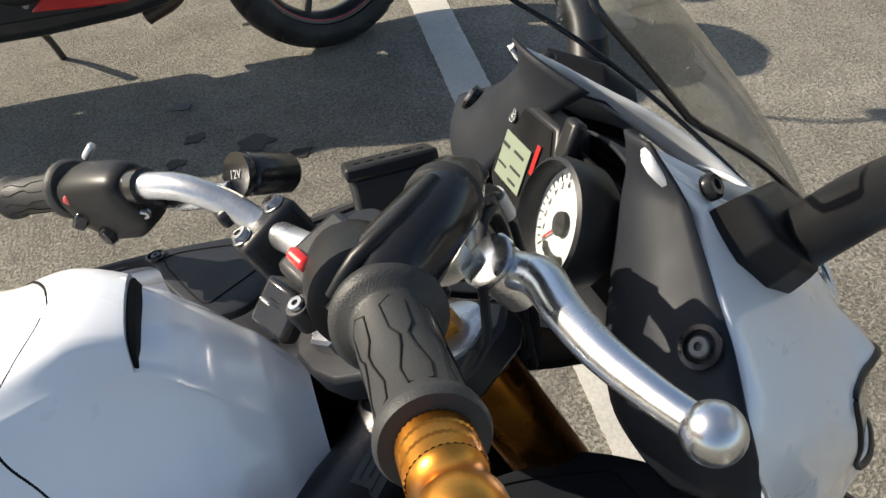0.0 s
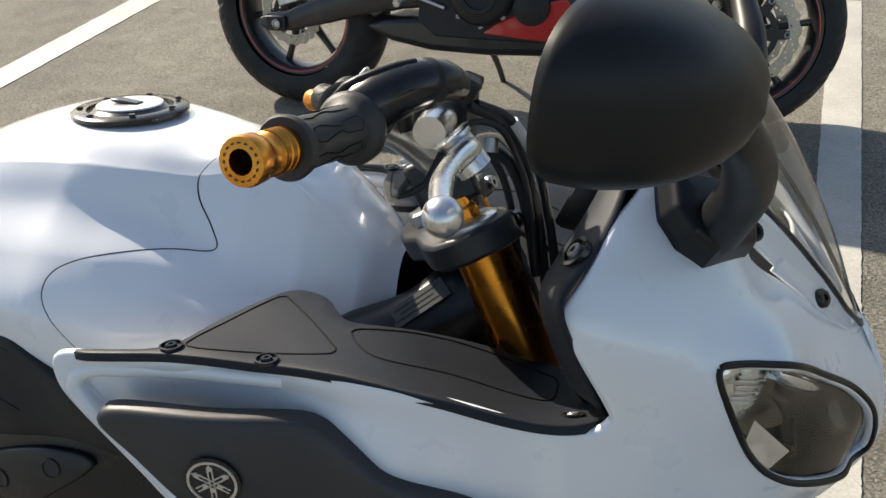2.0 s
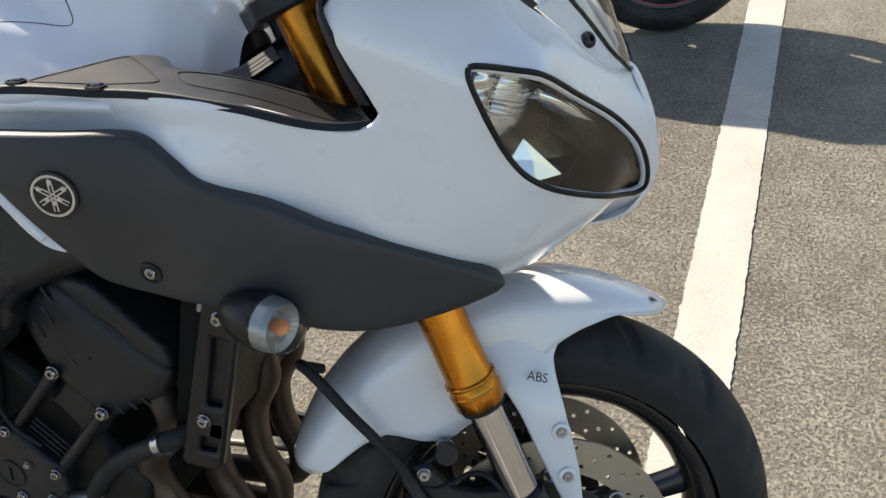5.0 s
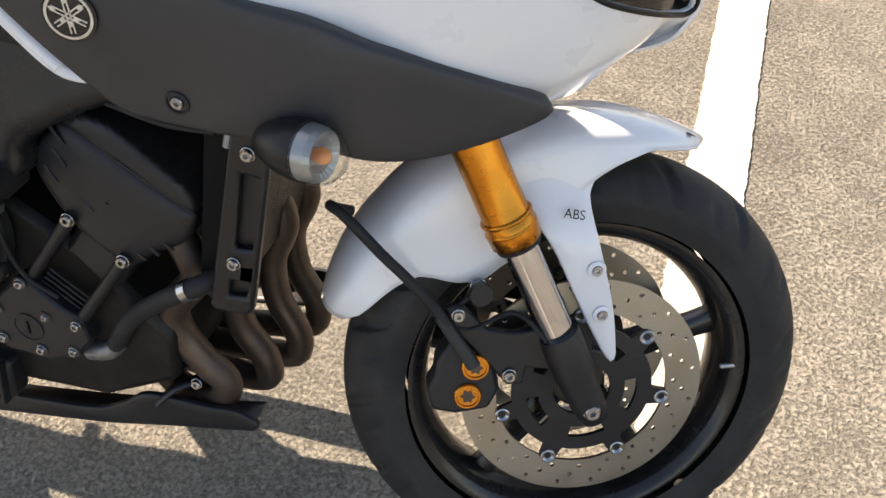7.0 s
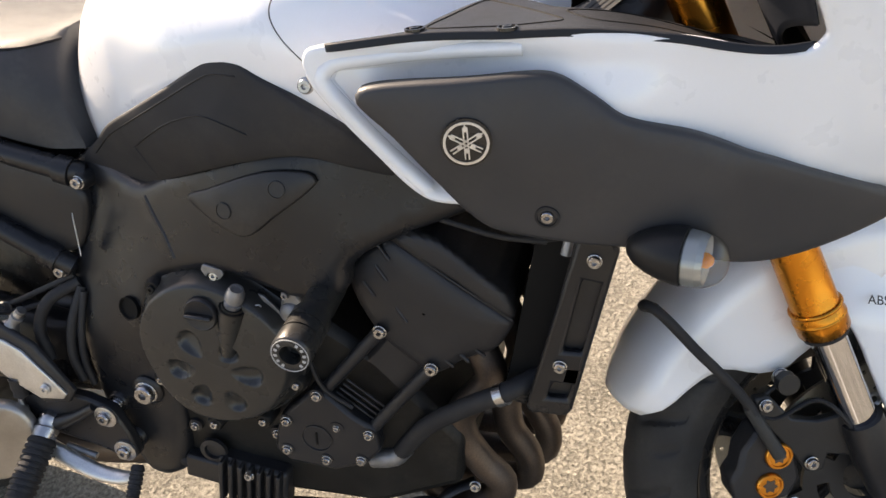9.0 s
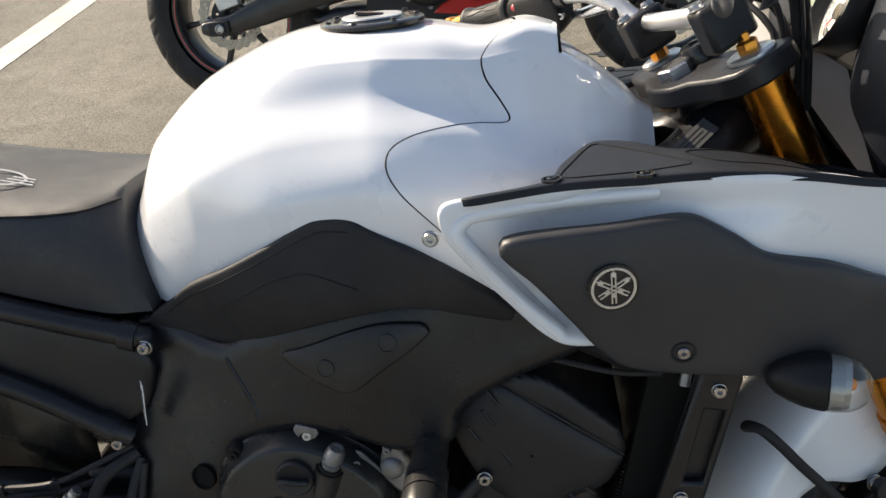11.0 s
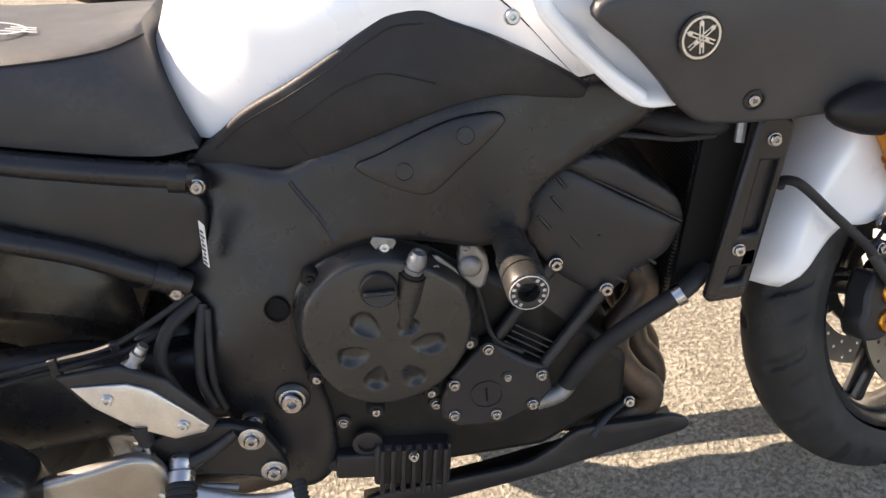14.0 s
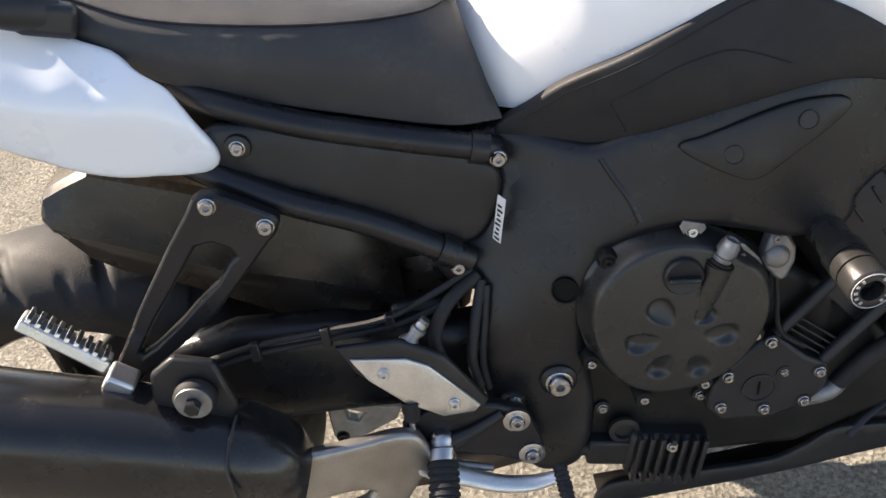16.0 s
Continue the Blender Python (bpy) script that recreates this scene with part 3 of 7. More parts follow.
def headlight(flip):
    s = -1 if flip else 1
    lamp = part("headlight", panel(COWL, lamp_shape(0.995), grid=0.012, step=0.006, depth=0.003, lift=-0.004, round_edge=0.001, flip=flip), LENS, bike, "clear headlight lens over a fluted reflector")
    lamp.visible_shadow = False
    line = [COWL.place(p[0], p[1], -.0008)[0] for p in spline(lamp_shape(1.0), .008, True)]
    part("gasket", tube([(p.x, s * p.y, p.z) for p in line + line[:1]], 0.0030, n=8, smooth_path=False), MATT, lamp)
    bm = bmesh.new()
    rows = []
    for h, d in ((1.02, .008), (1.0, .022), (.93, .042), (.75, .055), (.45, .060), (.0, .062)):
        loop = [tuple(p) for p in spline(lamp_shape(h if h else .02), .012 * max(h, .02), True)]
        loop = [loop[round(k * len(loop) / 60) % len(loop)] for k in range(60)]
        rows.append([bm.verts.new((w.x, s * w.y, w.z)) for w in (COWL.behind(u, z, d) for u, z in loop)])
    for p, q in zip(rows, rows[1:]):
        bridge(bm, p, q)
    part("bowl", bm, SMOKED, lamp, "dark smoked lamp bowl", smooth=70)
    edge = [(.942, .916), (.932, .905), (.935, .89), (.948, .866), (.962, .842)]
    arc = [(.971, .912), (.961, .896), (.954, .874), (.956, .856), (.964, .842)]
    arc2 = [(1.000, .903), (1.005, .881), (.998, .86), (.985, .844), (.969, .833)]
    part("side_facet", ribbed_band(edge, arc, .008, .020, 5, s), REFLECT, lamp, "pale outer reflector facet")
    part("reflector", ribbed_band(arc, arc2, .019, .034, 17, s), REFLECT, lamp, "fluted chrome reflector")
    corners = [(.976, .822, .022), (.997, .836, .034), (1.040, .792, .032), (1.000, .798, .018)]
    bm = bmesh.new()
    ws = [COWL.behind(*p) for p in corners]
    mid = COWL.behind(1.004, .815, .0275)
    vs = [bm.verts.new((w.x, s * w.y, w.z)) for w in ws]
    tip = bm.verts.new((mid.x, s * mid.y, mid.z))
    for k in range(4):
        bm.faces.new((vs[k], vs[(k + 1) % 4], tip))
    part("prism", bm, MIRRORED, lamp, "faceted mirror below the reflector", smooth=0)
    p, q = COWL.behind(1.008, .880, .030), COWL.behind(1.080, .838, .022)
    path = [p + (q - p) * t for t in (0, .15, .4, .7, .92, 1)]
    part("bulb_shield", tube([(w.x, s * w.y, w.z) for w in path], [.008, .011, .0115, .008, .003, .001], n=16, flat=.8), REFLECT, lamp, "chrome bulb shield")


def fairing():
    for flip in (False, True):
        cowl_ob = part("fairing", panel(COWL, COWL_LINE, (LAMP_LINE,), grid=0.009, step=0.005, depth=0.004, round_edge=0.0035, flip=flip), WHITE, bike, "glossy pearl white fairing panel")
        # the folded rim of the wing round the sunken side panel
        s = -1 if flip else 1
        fold = [COWL.place(u, z, -.0062)[0] for u, z in FOLD[2:]]
        part("wing_rim", tube([(p.x, s * p.y, p.z) for p in fold], .0085, n=28), WHITE, cowl_ob)
        part("side_panel", panel(SIDE, SIDE_LINE, grid=0.014, depth=0.012, round_edge=0.006, flip=flip), GREY, bike, "charcoal matt side panel of the fairing")
        headlight(flip)
    # the white bridge between the halves, below the screen
    rows = []
    for x, y, z in spline([(1.412, .084, .955), (1.452, .055, .912), (1.482, .032, .878), (1.494, .014, .872)], .008):
        rows.append([(x - .35 * (k * k - 1) * y * .6, k * y, z - .004 + .10 * y * (1 - k * k)) for k in np.linspace(-1, 1, 13)])
    bm = bmesh.new()
    grid = [[bm.verts.new(p) for p in r] for r in rows]
    for a, b in zip(grid, grid[1:]):
        for k in range(12):
            bm.faces.new((a[k], a[k + 1], b[k + 1], b[k]))
    part("nose_bridge", bm, WHITE, bike, solid=.003, smooth=70)


fairing()


def emblem(where, normal, r, parent, mat=ALU, up=(0, 0, 1)):
    """A round badge: an outer ring and three crossed bars, kept as plain shapes."""
    m = facing(where, normal, up)
    d = m.to_3x3() @ Vector((0, 0, 1))
    badge = part("badge", lathe([(-0.002, r * 1.12), (0.001, r * 1.12), (0.001, r * 1.0)], where, d, 40), GLOSS, parent, "round badge with three crossed bars")
    part("badge_ring", lathe([(0.001, r), (0.0022, r), (0.0022, r * 0.885), (0.001, r * 0.885)], where, d, 48, closed=True), mat, badge)
    for k in range(3):
        bm = bmesh.new()
        turn = m @ pose(0, 0, 0, 0, 0, 60 * k + 30)
        for off in (-0.085, 0.085):
            box((r * 1.50, r * 0.062, 0.0012), turn @ pose(0, off * r, 0.0016), bm)
        extrude([(r * 0.62, -r * .115), (r * 0.90, 0), (r * 0.62, r * .115), (r * .52, 0)], 0.0012, turn @ pose(0, 0, 0.0024), bm)
        extrude([(-r * 0.30, -r * .115), (-r * 0.20, 0), (-r * 0.30, r * .115), (-r * .48, 0)], 0.0012, turn @ pose(0, 0, 0.0024), bm)
        part("badge_bar", bm, mat, badge, smooth=0)
    return badge


w, n = SIDE.place(.997, .811, 0.001)
emblem(w, n, 0.0215, bike)
w, n = SIDE.place(1.064, .722, -0.002)
part("grommet", lathe([(0, 0.0125), (0.004, 0.0125), (0.0045, 0.010), (0.001, 0.009)], w, n, 24), RUBBER, bike)
bolt(w, n, bike, 0.0068)


def trays():
    line = [(.863, -.268), (.94, -.252), (.959, -.195), (.985, -.137), (.998, -.122), (1.026, -.127), (1.064, -.165), (1.085, -.165), (1.163, -.131), (1.208, -.118), (1.24, -.114),
            (1.28, -.146), (1.295, -.200), (1.297, -.222), (1.280, -.237), (1.241, -.246), (1.179, -.2535), (1.135, -.254), (1.093, -.2525), (1.051, -.2515), (1.02, -.254), (.955, -.261), (.877, -.271)]
    seams = ([(.955, -.243), (.968, -.196), (.989, -.143), (.996, -.141), (1.078, -.214), (1.078, -.224), (1.033, -.236), (.969, -.248)],
             [(1.079, -.185), (1.085, -.175), (1.164, -.139), (1.244, -.133), (1.25, -.147), (1.246, -.182), (1.17, -.204), (1.113, -.214)])
    for flip in (False, True):
        tray = part("inner_panel", panel(TRAY, line, grid=0.012, depth=0.006, lift=0.0, round_edge=0.002, flip=flip), PANEL, bike, "black grained inner fairing panel")
        for seam in seams:
            bm = groove(TRAY, seam, 0.0010, 0.0, True)
            if flip:
                bmesh.ops.scale(bm, vec=(1, -1, 1), verts=bm.verts)
            part("seam", bm, RECESS, tray)
        for x, y in ((.947, -.252), (1.033, -.248), (1.274, -.207)):
            p, n = TRAY.place(x, y, -0.0005)
            s = -1 if flip else 1
            ring_ = lathe([(0, 0.0098), (0.003, 0.0098), (0.0032, 0.0082), (0.0, 0.0078)], (p.x, p.y * s, p.z), (n.x, n.y * s, n.z), 24)
            part("screw_cup", ring_, GLOSS, tray)
            bolt((p.x, p.y * s, p.z), (n.x, n.y * s, n.z), tray, 0.005, GLOSS if x != 1.274 else ALU, "screw", False)


trays()


# the tank: half sections from the top centre down the side
SECTIONS = [
    (.412, [(0, .842), (.03, .840), (.05, .828), (.064, .812), (.072, .79), (.075, .775), (.080, .75)]),
    (.47, [(0, .935), (.05, .928), (.08, .908), (.102, .882), (.118, .85), (.124, .80), (.120, .745)]),
    (.55, [(0, .998), (.07, .992), (.115, .968), (.146, .935), (.167, .900), (.172, .84), (.165, .76)]),
    (.65, [(0, 1.034), (.08, 1.028), (.128, 1.008), (.158, .974), (.188, .938), (.208, .88), (.200, .80)]),
    (.76, [(0, 1.034), (.07, 1.030), (.114, 1.011), (.144, .979), (.190, .946), (.222, .90), (.218, .83)]),
    (.82, [(0, 1.028), (.06, 1.023), (.098, 1.003), (.127, .963), (.178, .938), (.214, .892), (.219, .80)]),
    (.875, [(0, 1.017), (.054, 1.012), (.080, .994), (.110, .944), (.150, .924), (.196, .882), (.214, .77)]),
    (.925, [(0, 1.022), (.047, 1.018), (.065, .996), (.102, .928), (.132, .902), (.170, .874), (.190, .76)]),
    (.96, [(0, 1.012), (.040, 1.007), (.056, .987), (.090, .922), (.116, .894), (.150, .868), (.17, .765)]),
    (.99, [(0, .990), (.035, .984), (.055, .964), (.084, .912), (.104, .888), (.132, .864), (.15, .77)]),
    (1.035, [(0, .936), (.032, .932), (.050, .918), (.066, .890), (.077, .871), (.088, .856), (.09, .79)]),
    (1.065, [(0, .905), (.018, .903), (.030, .894), (.040, .880), (.047, .867), (.052, .856), (.05, .80)]),
]
SPANS = 6
LIP = .962


def dip(x, y):
    """How far the cover lies below the hood, ahead of the lip of the air slot."""
    if x < LIP:
        return 0.0
    t = min(1, max(0, (1.045 - x) / .083))
    return .023 * t * t * (3 - 2 * t) * max(0.0, 1 - (abs(y) / .055) ** 4)


def tank_row(x, table):
    """The half section at x, smoothed along the tank and round it."""
    xs = [s[0] for s in table]
    k = min(max(np.searchsorted(xs, x) - 1, 0), len(xs) - 2)
    s = (x - xs[k]) / (xs[k + 1] - xs[k])
    p = [np.array(table[min(max(j, 0), len(xs) - 1)][1]) for j in range(k - 1, k + 3)]
    q = 0.5 * (2 * p[1] + (p[2] - p[0]) * s + (2 * p[0] - 5 * p[1] + 4 * p[2] - p[3]) * s**2 + (3 * p[1] - p[0] - 3 * p[2] + p[3]) * s**3)
    return q


def pad_top(x):
    """The upper edge of the knee panels, below which the tank is not seen."""
    return float(np.interp(x, [.40, .457, .485, .524, .58, .642, .69, .708, .738, .757, .798, .846, .896, .95], [.70, .724, .742, .771, .799, .829, .853, .859, .856, .844, .821, .787, .742, .70])) - .004


def section_point(x, t, lift):
    """A point of the half section at x, t running from the top centre (0) down the side (1)."""
    q = tank_row(x, SECTIONS)
    q = np.vstack([[-q[1][0], q[1][1]], q, 2 * q[-1] - q[-2]])
    i = min(int(t * SPANS), SPANS - 1)
    s = t * SPANS - i
    a, b, c, d = q[i : i + 4]
    # half way between the round line and the straight one, so that the shoulder keeps its edge
    round_ = 0.5 * (2 * b + (c - a) * s + (2 * a - 5 * b + 4 * c - d) * s**2 + (3 * b - a - 3 * c + d) * s**3)
    edge = {1: s, 2: 1 - s}.get(i, 0) ** 2 * min(1, max(0, (x - .60) / .15))
    y, z = round_ + (b + (c - b) * s - round_) * (.15 + .75 * edge)
    if lift:
        n = np.array([y, z - .86])
        y, z = np.array([y, z]) + lift * n / np.linalg.norm(n)
        z -= dip(x, y)
    return float(y), float(z)


SEAM = spline([(0, .915), (.08, .910), (.17, .897), (.25, .886), (.333, .878), (.40, .882), (.46, .897), (.50, .905), (.53, .900), (.57, .875), (.62, .840), (.667, .806), (.71, .788), (.76, .783), (.81, .788), (.86, .803), (.93, .845), (1, .89)], .01)


def seam_at(t):
    """Where the line t of the tank meets the edge of the cover."""
    return float(np.interp(t, [p[0] for p in SEAM], [p[1] for p in SEAM]))


def shell(bm, stations, lift):
    """Lays lines of x positions round the tank, on both sides, and drops what the knee panels hide."""
    n = 120
    half = []
    for k in range(n + 1):
        t = k / n
        half.append([(x, *section_point(x, t, lift)) for x in stations(t)])
    cols = [[bm.verts.new((x, -y, z)) for x, y, z in line] for line in half[::-1]] + [[bm.verts.new(p) for p in line] for line in half[1:]]
    for a, b in zip(cols, cols[1:]):
        for k in range(len(a) - 1):
            f = (a[k], a[k + 1], b[k + 1], b[k])
            m = sum((v.co for v in f), Vector()) / 4
            if m.z > pad_top(m.x):
                bm.faces.new(f)
    return cols


def tank():
    body, cover = bmesh.new(), bmesh.new()
    cols = shell(body, lambda t: np.linspace(.412, seam_at(t) - .0008, 84), 0.0)
    rear = [c[0] for c in cols if c[0].link_faces]
    body.faces.new(rear)
    shell(cover, lambda t: np.concatenate([[seam_at(t) + .0008], np.linspace(seam_at(t) + .003, LIP - .0001, 44), np.linspace(LIP + .0001, 1.065, 34)]), .0013)
    for bm in (body, cover):
        bmesh.ops.delete(bm, geom=[v for v in bm.verts if not v.link_faces], context="VERTS")
    fuel = part("fuel_tank", body, WHITE, bike, "pearl white fuel tank", smooth=60)
    shroud = part("tank_cover", cover, WHITE, bike, "pearl white front cover of the tank", smooth=50)
    for s in (1, -1):
        pts = []
        for t in np.linspace(.05, .93, 120):
            x = seam_at(t)
            y, z = section_point(x, t, .0)
            if z > pad_top(x):
                pts.append((x, -s * y, z))
        part("seam", tube(pts, 0.0012, n=8, smooth_path=False), RECESS, shroud)
    # a near-black sheet under the lip of the cover, painted shade for the air slot
    bm = bmesh.new()
    top, low = [], []
    line = [section_point(LIP - .0002, t, .0013) for t in np.linspace(0, .45, 60)]
    for y in np.linspace(-.052, .052, 30):
        z = float(np.interp(abs(y), [p[0] for p in line], [p[1] for p in line]))
        top.append(bm.verts.new((LIP + .0012, y, z - .004)))
        low.append(bm.verts.new((LIP + .0030, y, z - dip(LIP + .0002, y) - .001)))
    for k in range(29):
        bm.faces.new((top[k], top[k + 1], low[k + 1], low[k]))
    part("air_slot_shade", bm, RECESS, shroud, solid=.0015)
    bolt((.824, -.243, .852), (0.05, -1, .1), shroud, 0.0075)
    # filler cap
    c = Vector((.748, 0, 1.0345))
    up = Vector((.02, 0, 1)).normalized()
    cap = part("filler_cap", lathe([(0, .062), (.004, .062), (.006, .059), (.006, .046), (.003, .045), (.004, .040), (.007, .037), (.008, .020), (.008, .0)], c, up, 48), GLOSS, fuel, "round black filler cap with a lock flap")
    for k in range(7):
        a = 2 * math.pi * k / 7
        bolt(c + Vector((.053 * math.cos(a), .053 * math.sin(a), .006)), up, cap, 0.0035, GLOSS, "screw", False)
    part("cap_disc", lathe([(.008, .036), (.0095, .035), (.0095, .0)], c, up, 40), ALU, cap, "brushed grey cap disc")
    part("lock_flap", box((.034, .014, .004), pose(c.x - .003, 0, c.z + .011, 0, 8, 0)), GLOSS, cap, bevel=.002)


tank()


def knee_pads():
    line = [(.457, .734), (.485, .752), (.524, .781), (.58, .809), (.642, .839), (.690, .863), (.708, .869), (.738, .866), (.757, .854), (.798, .831), (.846, .797), (.896, .752), (.893, .746), (.85, .757), (.812, .768), (.772, .770), (.702, .757), (.64, .738), (.584, .718), (.55, .694), (.528, .687), (.449, .723)]
    for flip in (False, True):
        pad = part("knee_pad", panel(PADS, line, grid=0.013, depth=0.012, round_edge=0.004, flip=flip), RUBBER, bike, "black grained knee panel below the tank")
        for seam in ([(.478, .740), (.524, .773), (.58, .801), (.642, .831), (.688, .853), (.706, .859), (.736, .857)], [(.567, .764), (.60, .784), (.63, .800), (.66, .810), (.683, .814), (.709, .807), (.738, .794)], [(.567, .764), (.576, .745), (.584, .726)]):
            bm = groove(PADS, seam, 0.0011, 0.0)
            if flip:
                bmesh.ops.scale(bm, vec=(1, -1, 1), verts=bm.verts)
            part("seam", bm, MATT, pad)


knee_pads()


def main_frame():
    line = [(.442, .722), (.469, .717), (.528, .702), (.554, .701), (.592, .716), (.667, .743), (.733, .764), (.797, .765), (.88, .755), (.955, .735), (.965, .715), (.935, .699), (.88, .678), (.838, .657), (.814, .633),
            (.806, .606), (.758, .599), (.706, .615), (.648, .627), (.592, .618), (.553, .598), (.525, .564), (.511, .518), (.509, .472), (.516, .40), (.514, .340), (.501, .285), (.48, .268), (.455, .268), (.443, .285), (.429, .326), (.408, .372), (.400, .439), (.404, .50),
            (.412, .545), (.385, .553), (.372, .565), (.374, .583), (.392, .592), (.418, .60), (.445, .645), (.448, .675), (.434, .692), (.432, .712)]
    for flip in (False, True):
        spar = part("frame", panel(SPAR, line, grid=0.012, step=0.008, depth=0.03, round_edge=0.014, flip=flip), FRAME, bike, "black painted aluminium frame spar")
        s = -1 if flip else 1
        lid = [(.638, .709), (.657, .716), (.743, .744), (.795, .744), (.803, .736), (.749, .698), (.715, .674), (.698, .674)]
        gap = [(.6352, .709), (.656, .7180), (.7425, .7460), (.796, .7460), (.8055, .7365), (.7500, .6963), (.7160, .6720), (.6970, .6720)]
        part("cover_gap", panel(SPAR, gap, grid=0.014, depth=0.003, lift=0.0028, round_edge=0.001, flip=flip), RECESS, spar)
        cover = part("frame_cover", panel(SPAR, lid, grid=0.014, depth=0.004, lift=0.0072, round_edge=0.003, flip=flip), BLACK, spar)
        for x, z in ((.688, .70), (.76, .729)):
            p, n = SPAR.place(x, z, 0.0072)
            part("plug", lathe([(0, .0105), (.0012, .0105), (.0016, .0095), (.0004, .009), (.0004, 0)], (p.x, s * p.y, p.z), (n.x, s * n.y, n.z), 24), BLACK, cover)
        weld = [SPAR.place(x, z, -0.0026)[0] for x, z in ((.556, .697), (.565, .68), (.58, .655), (.592, .625))]
        part("weld", tube([(p.x, s * p.y, p.z) for p in weld], 0.0042, n=16), FRAME, spar)
        for x, z, r in ((.487, .408, .0145), (.428, .378, .010), (.442, .319, .010), (.453, .702, .008), (.391, .574, .008)):
            p, n = SPAR.place(x, z, 0.018 if r < .009 else 0.004)
            hub = part("boss", lathe([(-.02, r * 1.7), (.0, r * 1.6), (.003, r * 1.35)], (p.x, s * p.y, p.z), (n.x * .2, -s, n.z * .2), 28), FRAME, spar)
            bolt((p.x, s * p.y - s * 0.003, p.z), (0, -s, 0), hub, r)
        # near-black disc standing for the shade inside an open hole of the spar
        p, n = SPAR.place(.504, .546, 0.0035)
        part("hole_shade", lathe([(-.004, .016), (.0022, .016), (.0022, .0145), (-.001, .013), (-.001, 0)], (p.x, s * p.y, p.z), (n.x, s * n.y, n.z), 28), RECESS, spar)
    # pivot nut and spacer core between the spars
    part("pivot_axle", tube([(.487, -.20, .408), (.487, .20, .408)], .012, smooth_path=False), STEEL, bike)


main_frame()


# ---- front wheel and fork, in the axes of the turned steering: x ahead, y to the rider's left, z up the fork ----
def steering_axes():
    turn = radians(23)
    left = Vector((-0.9063 * math.sin(turn), math.cos(turn), -0.4226 * math.sin(turn)))
    up = Vector((-0.4226, 0, 0.9063))
    up = (up - left * left.dot(up)).normalized()
    m = Matrix((left.cross(up), left, up)).transposed().to_4x4()
    m.translation = (1.412, -0.018, 0.262)
    return m


STEER = steering_axes()


def leg_x(z):
    return 0.001 + 0.049 * z


def plate(outline, holes, thickness, at, bm=None):
    """A flat plate with real holes through it."""
    from mathutils.geometry import delaunay_2d_cdt

    bm = bm or bmesh.new()
    loops = [outline] + list(holes)
    pts, edges = [], []
    for loop in loops:
        first = len(pts)
        pts += [Vector(p) for p in loop]
        edges += [(first + k, first + (k + 1) % len(loop)) for k in range(len(loop))]
    flat, _, tris, *_ = delaunay_2d_cdt(pts, edges, [], 0, 1e-7)
    top = [bm.verts.new(at @ Vector((p[0], p[1], thickness / 2))) for p in flat]
    low = [bm.verts.new(at @ Vector((p[0], p[1], -thickness / 2))) for p in flat]
    for f in tris:
        c = sum((Vector(flat[k]) for k in f), Vector((0, 0))) / 3
        if inside(c, outline) and not any(inside(c, h) for h in holes):
            bm.faces.new([top[k] for k in f])
            bm.faces.new([low[k] for k in reversed(f)])
    for a, b in edges:
        bm.faces.new((top[a], top[b], low[b], low[a]))
    return bm


def ring_at(cx, cy, r, n=8, turn=0.0):
    return [(cx + r * math.cos(2 * math.pi * k / n + turn), cy + r * math.sin(2 * math.pi * k / n + turn)) for k in range(n)]


WHEEL_SIDE = pose(0, 0, 0, 90)  # a plate drawn in x and y stands upright across the axle


def tyre_mesh(radius, width, rim_r, grooves=16):
    """A round-section tyre about the y axis with slanted rain grooves cut into the tread."""
    bm = bmesh.new()
    n, m = 432, 44
    half = width / 2
    rows = []
    for i in range(n):
        a = 2 * math.pi * i / n
        row = []
        for k in range(m + 1):
            s = -1 + 2 * k / m
            ang = s * radians(118)
            # section: a rounded crown with straighter walls down to the rim
            y = half * math.sin(max(-1.57, min(1.57, ang))) * (1 - 0.10 * max(0, abs(s) - 0.76) / 0.24)
            drop = (1 - math.cos(ang)) * half * 0.86
            r = radius - drop
            r = max(r, rim_r)
            if abs(s) < 0.72:
                lean = (a * grooves / (2 * math.pi) + 0.55 * abs(s) ** 1.3 + (0.5 if s > 0 else 0)) % 1.0
                ends = min(1, max(0, (abs(s) - 0.10) * 12), max(0, (0.66 - abs(s)) * 12))
                r -= 0.007 * ends * max(0, 1 - ((lean - 0.10) / 0.085) ** 4)
                ends = min(1, max(0, (abs(s) - 0.38) * 12), max(0, (0.71 - abs(s)) * 12))
                r -= 0.006 * ends * max(0, 1 - ((lean - 0.53) / 0.075) ** 4)
            row.append(bm.verts.new((r * math.cos(a), y, r * math.sin(a))))
        rows.append(row)
    for i in range(n):
        a, b = rows[i], rows[(i + 1) % n]
        for k in range(m):
            bm.faces.new((a[k], a[k + 1], b[k + 1], b[k]))
    return bm


def rim_mesh(r, width):
    h = width / 2
    return lathe([(-h, r), (-h - .001, r + .006), (-h - .003, r + .006), (-h - .003, r - .002), (-h + .004, r - .010), (-h + .012, r - .016), (-.012, r - .022), (0, r - .024), (.012, r - .022), (h - .012, r - .016),
                  (h - .004, r - .010), (h + .003, r - .002), (h + .003, r + .006), (h + .001, r + .006), (h, r), (h * .4, r - .012), (-h * .4, r - .012)], axis=(0, 1, 0), n=96, closed=True)


